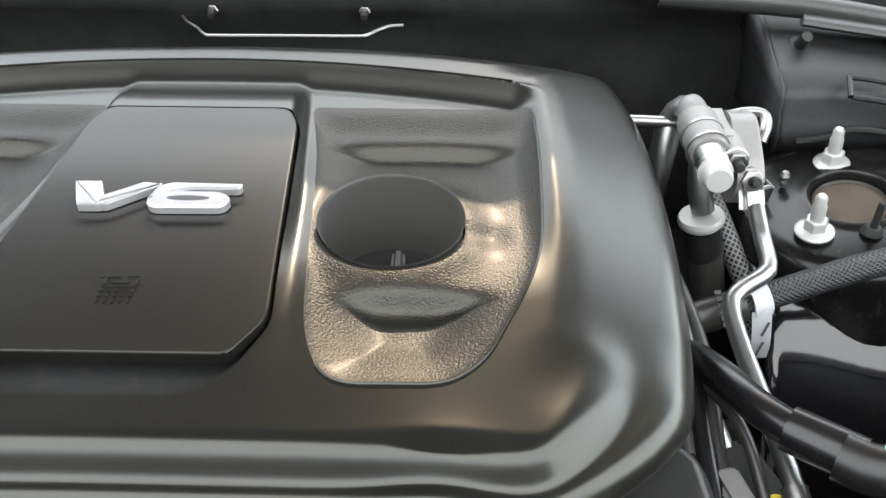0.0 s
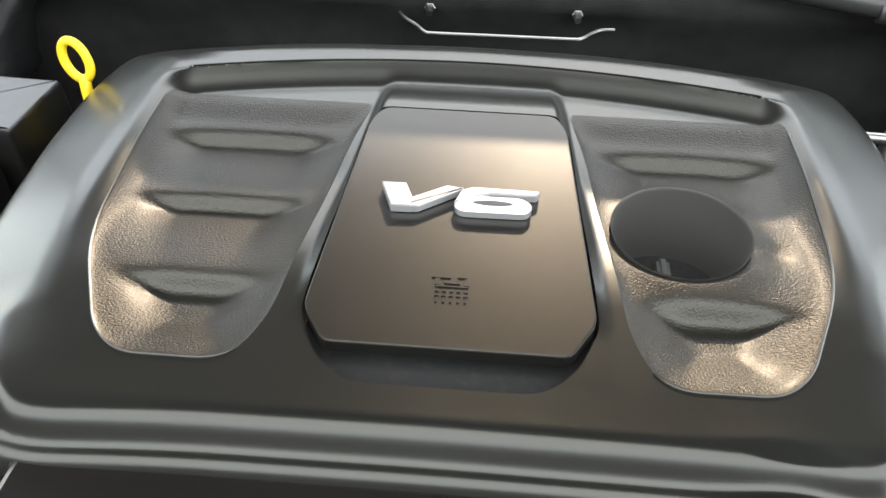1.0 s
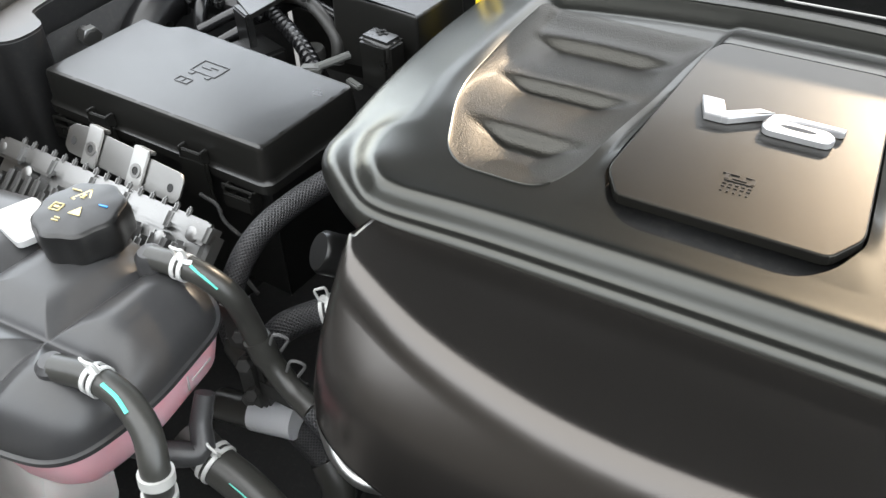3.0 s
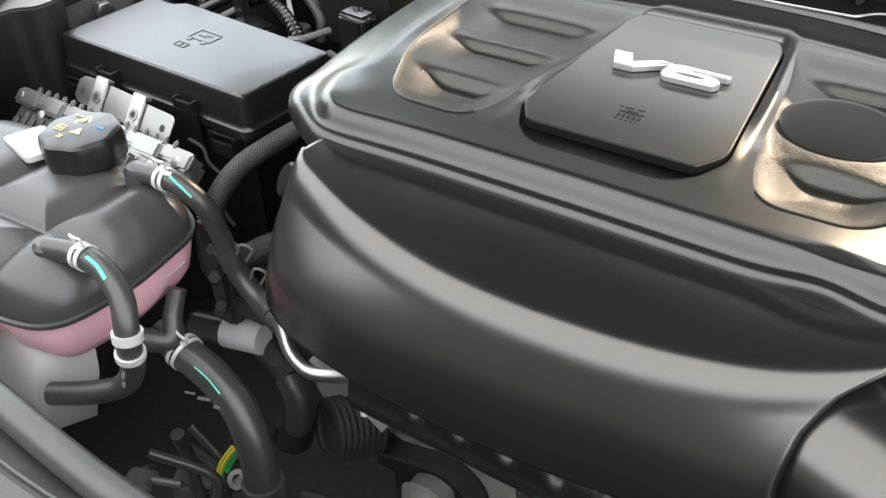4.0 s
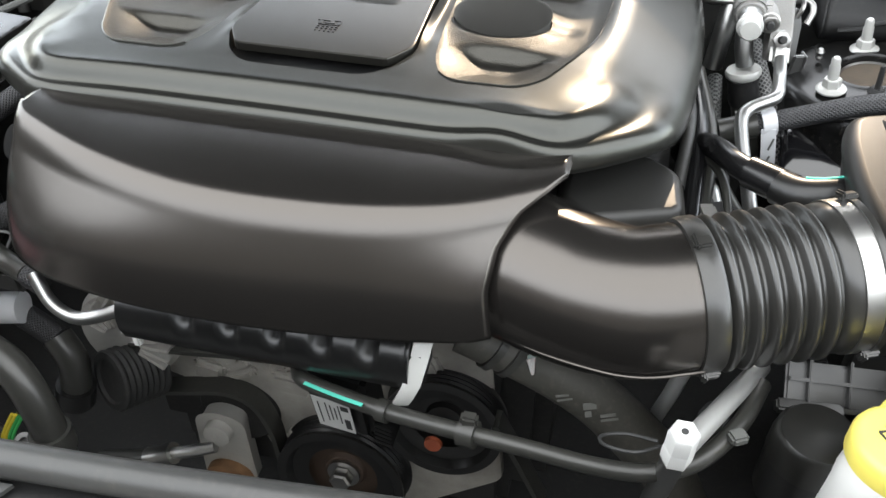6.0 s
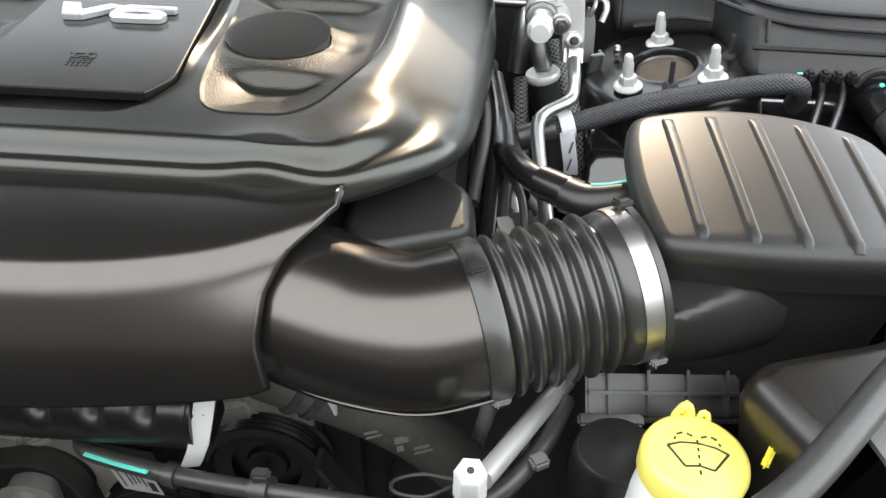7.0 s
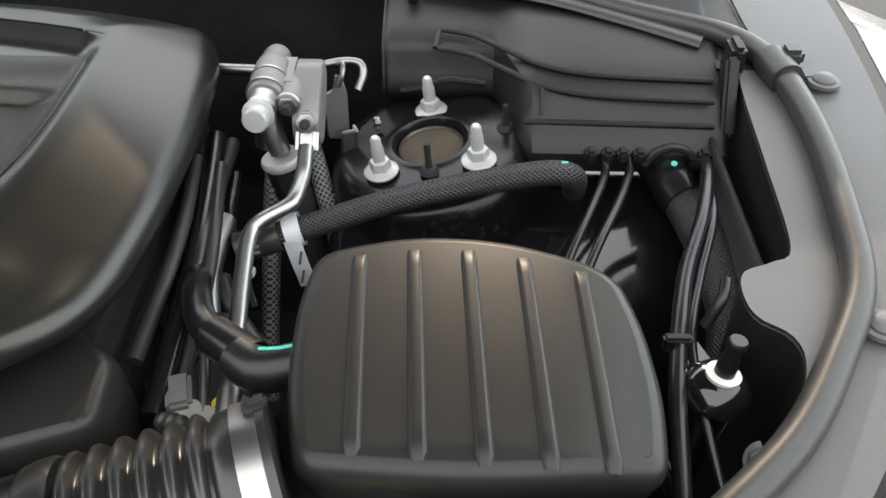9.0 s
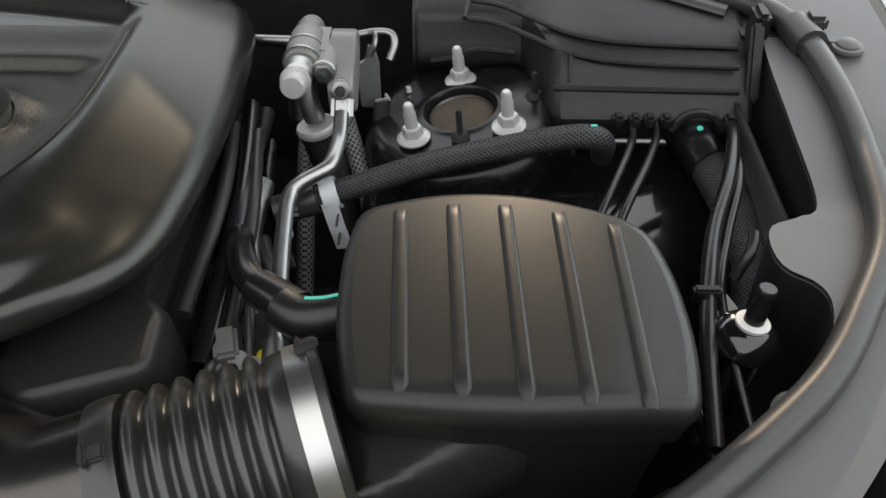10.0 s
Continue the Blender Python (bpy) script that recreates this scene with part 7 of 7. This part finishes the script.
part("right_end", rbox((-0.046, 0.142, 0.823), (0.02, 0.056, 0.058), 0.010, seg=3), M_BLACK, beam2)
solo("white_stay", loft([[(x - 0.009 + w_, y, z), (x + 0.006 + w_, y + 0.004, z), (x + 0.006 + w_, y + 0.007, z), (x - 0.009 + w_, y + 0.003, z)] for x, y, z, w_ in ((-0.034, 0.128, 0.852, 0.0), (-0.036, 0.120, 0.838, 0.0), (-0.041, 0.112, 0.815, 0.0), (-0.047, 0.110, 0.800, 0.0), (-0.052, 0.112, 0.789, 0.0))]), M_STRAP, "white strap hanging under the runner housing", "strap")

lb = thing("sensor_box", "black sensor box with a white printed label", "sensor box", (-0.13, 0.18, 0.70))
part("box", rbox((-0.132, 0.186, 0.705), (0.066, 0.040, 0.100), 0.006, (10, 0, -6)), M_BLACK, lb)
lm = Matrix.Translation((-0.137, 0.1635, 0.692)) @ pose(0, 0, 0, 100, 0, -6)
lab = part("label", xf(rbox((0, 0, 0), (0.040, 0.056, 0.0008), 0.0003), lm), M_LABEL, lb, "white printed paper label")
rows = [(-0.006 + 0.0045 * i, 0.004, 0.0012, 0.034 - 0.006 * (i % 3)) for i in range(4)] + [(0.014, -0.012, 0.006, 0.018), (0.014, 0.018, 0.008, 0.008), (-0.014, 0.0, 0.0012, 0.04)]
part("label_print", bars(lm @ Matrix.Translation((0, 0, 0.0006)), rows, 0.0004), M_INK, lab, "dark bars of unreadable print")
part("top_stud", join(lathe([(0.006, 0.0), (0.006, 0.012), (0.004, 0.014), (0.0, 0.014)], 16, Matrix.Translation((-0.112, 0.18, 0.756)))), M_ECM, lb)
part("pleats", join(*[rbox((-0.085, 0.17, 0.672 + i * 0.006), (0.018, 0.03, 0.0028), 0.0008, (0, 18, 0)) for i in range(5)]), M_BLACK, lb)

ff = thing("hose_fitting", "crimped steel fitting on a black hose near the tensioner", "fitting", (-0.38, 0.2, 0.49))
part("hose", tube([(-0.47, 0.19, 0.475), (-0.43, 0.198, 0.478), (-0.405, 0.202, 0.484)], 0.011, 14), M_RUBBER, ff)
part("crimp", tube([(-0.408, 0.201, 0.484), (-0.385, 0.203, 0.494), (-0.372, 0.204, 0.500)], [0.0125, 0.0115, 0.0135], 16), M_STEEL, ff)
part("pipe", tube([(-0.374, 0.204, 0.499), (-0.345, 0.208, 0.508), (-0.32, 0.215, 0.515)], 0.0075, 14), M_ALU, ff)

# ---- low clutter on the left ----
fl = thing("tank_flap", "milky translucent plastic skirt under the coolant tank", "skirt", (-0.6, 0.0, 0.83))
part("flap", loft([[(-0.66, 0.02, 0.845), (-0.64, -0.002, 0.80), (-0.62, -0.01, 0.74)], [(-0.56, 0.012, 0.845), (-0.56, -0.004, 0.80), (-0.57, -0.012, 0.74)], [(-0.535, 0.05, 0.845), (-0.53, 0.04, 0.80), (-0.545, 0.03, 0.74)]], ring=False), M_MILKY, fl, solid=0.003)
part("support_arm", tube([(-0.50, 0.12, 0.85), (-0.497, 0.105, 0.83), (-0.49, 0.09, 0.815), (-0.53, 0.06, 0.83)], [0.008, 0.009, 0.011, 0.006], 12), M_TANK, fl, "black moulded outlet")
cl2 = thing("side_clutter", "dark cables, clips and connectors under the tank", "wiring", (-0.47, 0.06, 0.68))
random.seed(11)
for i in range(9):
    x, y, z = random.uniform(-0.56, -0.40), random.uniform(0.0, 0.12), random.uniform(0.60, 0.72)
    part("cable", tube([(x, y, z), (x + random.uniform(-0.05, 0.05), y + random.uniform(-0.03, 0.04), z - 0.04), (x + random.uniform(-0.06, 0.08), y + random.uniform(-0.02, 0.05), z - 0.09), (x + random.uniform(-0.02, 0.1), y + 0.02, z - 0.16)], random.choice((0.004, 0.005, 0.007)), 10), M_RUBBER, cl2)
for i, m_ in enumerate((M_TOOTH, M_TOOTH, M_WIREGREEN, M_WIREGREEN)):
    part("coloured_wire", tube([(-0.478 + i * 0.004, 0.085, 0.62), (-0.474 + i * 0.004, 0.095, 0.645), (-0.462 + i * 0.004, 0.105, 0.668)], 0.0018, 8), m_, cl2)
part("grey_connector", rbox((-0.490, 0.070, 0.625), (0.045, 0.03, 0.03), 0.006, (0, 20, 25)), M_PANEL, cl2)
part("pale_connector", join(rbox((-0.512, 0.03, 0.665), (0.03, 0.022, 0.012), 0.003, (0, 0, 20)), tube([(-0.50, 0.035, 0.668), (-0.47, 0.045, 0.67)], 0.004, 8)), M_ECM, cl2)
for p in ((-0.437, 0.085, 0.655), (-0.428, 0.075, 0.632), (-0.452, 0.10, 0.61)):
    part("clip_ring", lathe([(0.005, 0.0), (0.005, 0.006), (0.010, 0.006), (0.010, 0.0)], 16, axis_pose(p, (0.2, -0.5, 0.8))), M_ECM, cl2)
sw = thing("side_bracketry", "dirty cast bracket and bolts beside the tank", "bracket", (-0.52, 0.22, 0.78))
for i, p in enumerate(((-0.520, 0.185, 0.845), (-0.518, 0.180, 0.815), (-0.512, 0.175, 0.785), (-0.525, 0.182, 0.765))):
    part("bolt_head", hexnut(p, (0.4, -0.7, 0.4), 0.006 + 0.001 * (i % 2), 0.010), M_LOOM, sw)
part("bracket", join(rbox((-0.535, 0.200, 0.80), (0.03, 0.02, 0.14), 0.006), rbox((-0.51, 0.205, 0.76), (0.06, 0.02, 0.03), 0.005)), M_LOOM, sw)
lad = thing("ladder_bracket", "black slotted plastic bracket behind the hoses", "bracket", (-0.45, 0.26, 0.78))
part("bracket", join(*[rbox((-0.470 + i * 0.006, 0.272, 0.76 + i * 0.022), (0.05, 0.012, 0.006), 0.001, (0, -20, 0)) for i in range(6)], rbox((-0.48, 0.28, 0.80), (0.008, 0.02, 0.14), 0.002, (0, 14, 0)), rbox((-0.435, 0.28, 0.82), (0.008, 0.02, 0.14), 0.002, (0, 14, 0))), M_BLACK, lad)
tank_label = solo("caution_tank_label", prism(roundpoly([(-0.715, 0.118), (-0.660, 0.105), (-0.645, 0.140), (-0.700, 0.155)], 0.006, 4), 0.947, 0.953, 0.001), M_PALE, "white square label plate on the coolant tank", "label")
tank_marks = solo("tank_scale_marks", join(rbox((-0.4990, 0.118, 0.888), (0.0016, 0.020, 0.0015), 0, (0, 0, 7)), rbox((-0.4998, 0.118, 0.878), (0.0016, 0.024, 0.0015), 0, (0, 0, 7)), rbox((-0.4970, 0.101, 0.880), (0.0016, 0.0015, 0.018), 0, (0, 6, 7))), M_MILKY, "pale moulded level marks on the pink tank", "marks")

stk = thing("beam_sticker", "white and yellow warning sticker on the metal beam", "sticker", (-0.196, -0.121, 0.905))
part("sticker_sheet", rbox((-0.190, -0.1215, 0.9052), (0.040, 0.016, 0.0010), 0.0003, (5, 0, 3)), M_LABEL, stk)
part("yellow_field", rbox((-0.182, -0.1210, 0.9058), (0.020, 0.012, 0.0006), 0.0002, (5, 0, 3)), M_TOOTH, stk, "yellow printed field")
part("sticker_print", bars(Matrix.Translation((-0.202, -0.1222, 0.9059)), [(0, 0.002, 0.005, 0.001), (0, -0.001, 0.005, 0.001), (0, -0.004, 0.004, 0.001)], 0.0004), M_INK, stk)

# the tank, its hoses and labels sit a little lower on their bracket
for ob in (tank, h1, tank_label, tank_marks):
    ob.location = ob.location + Vector((-0.014, 0.015, -0.021))
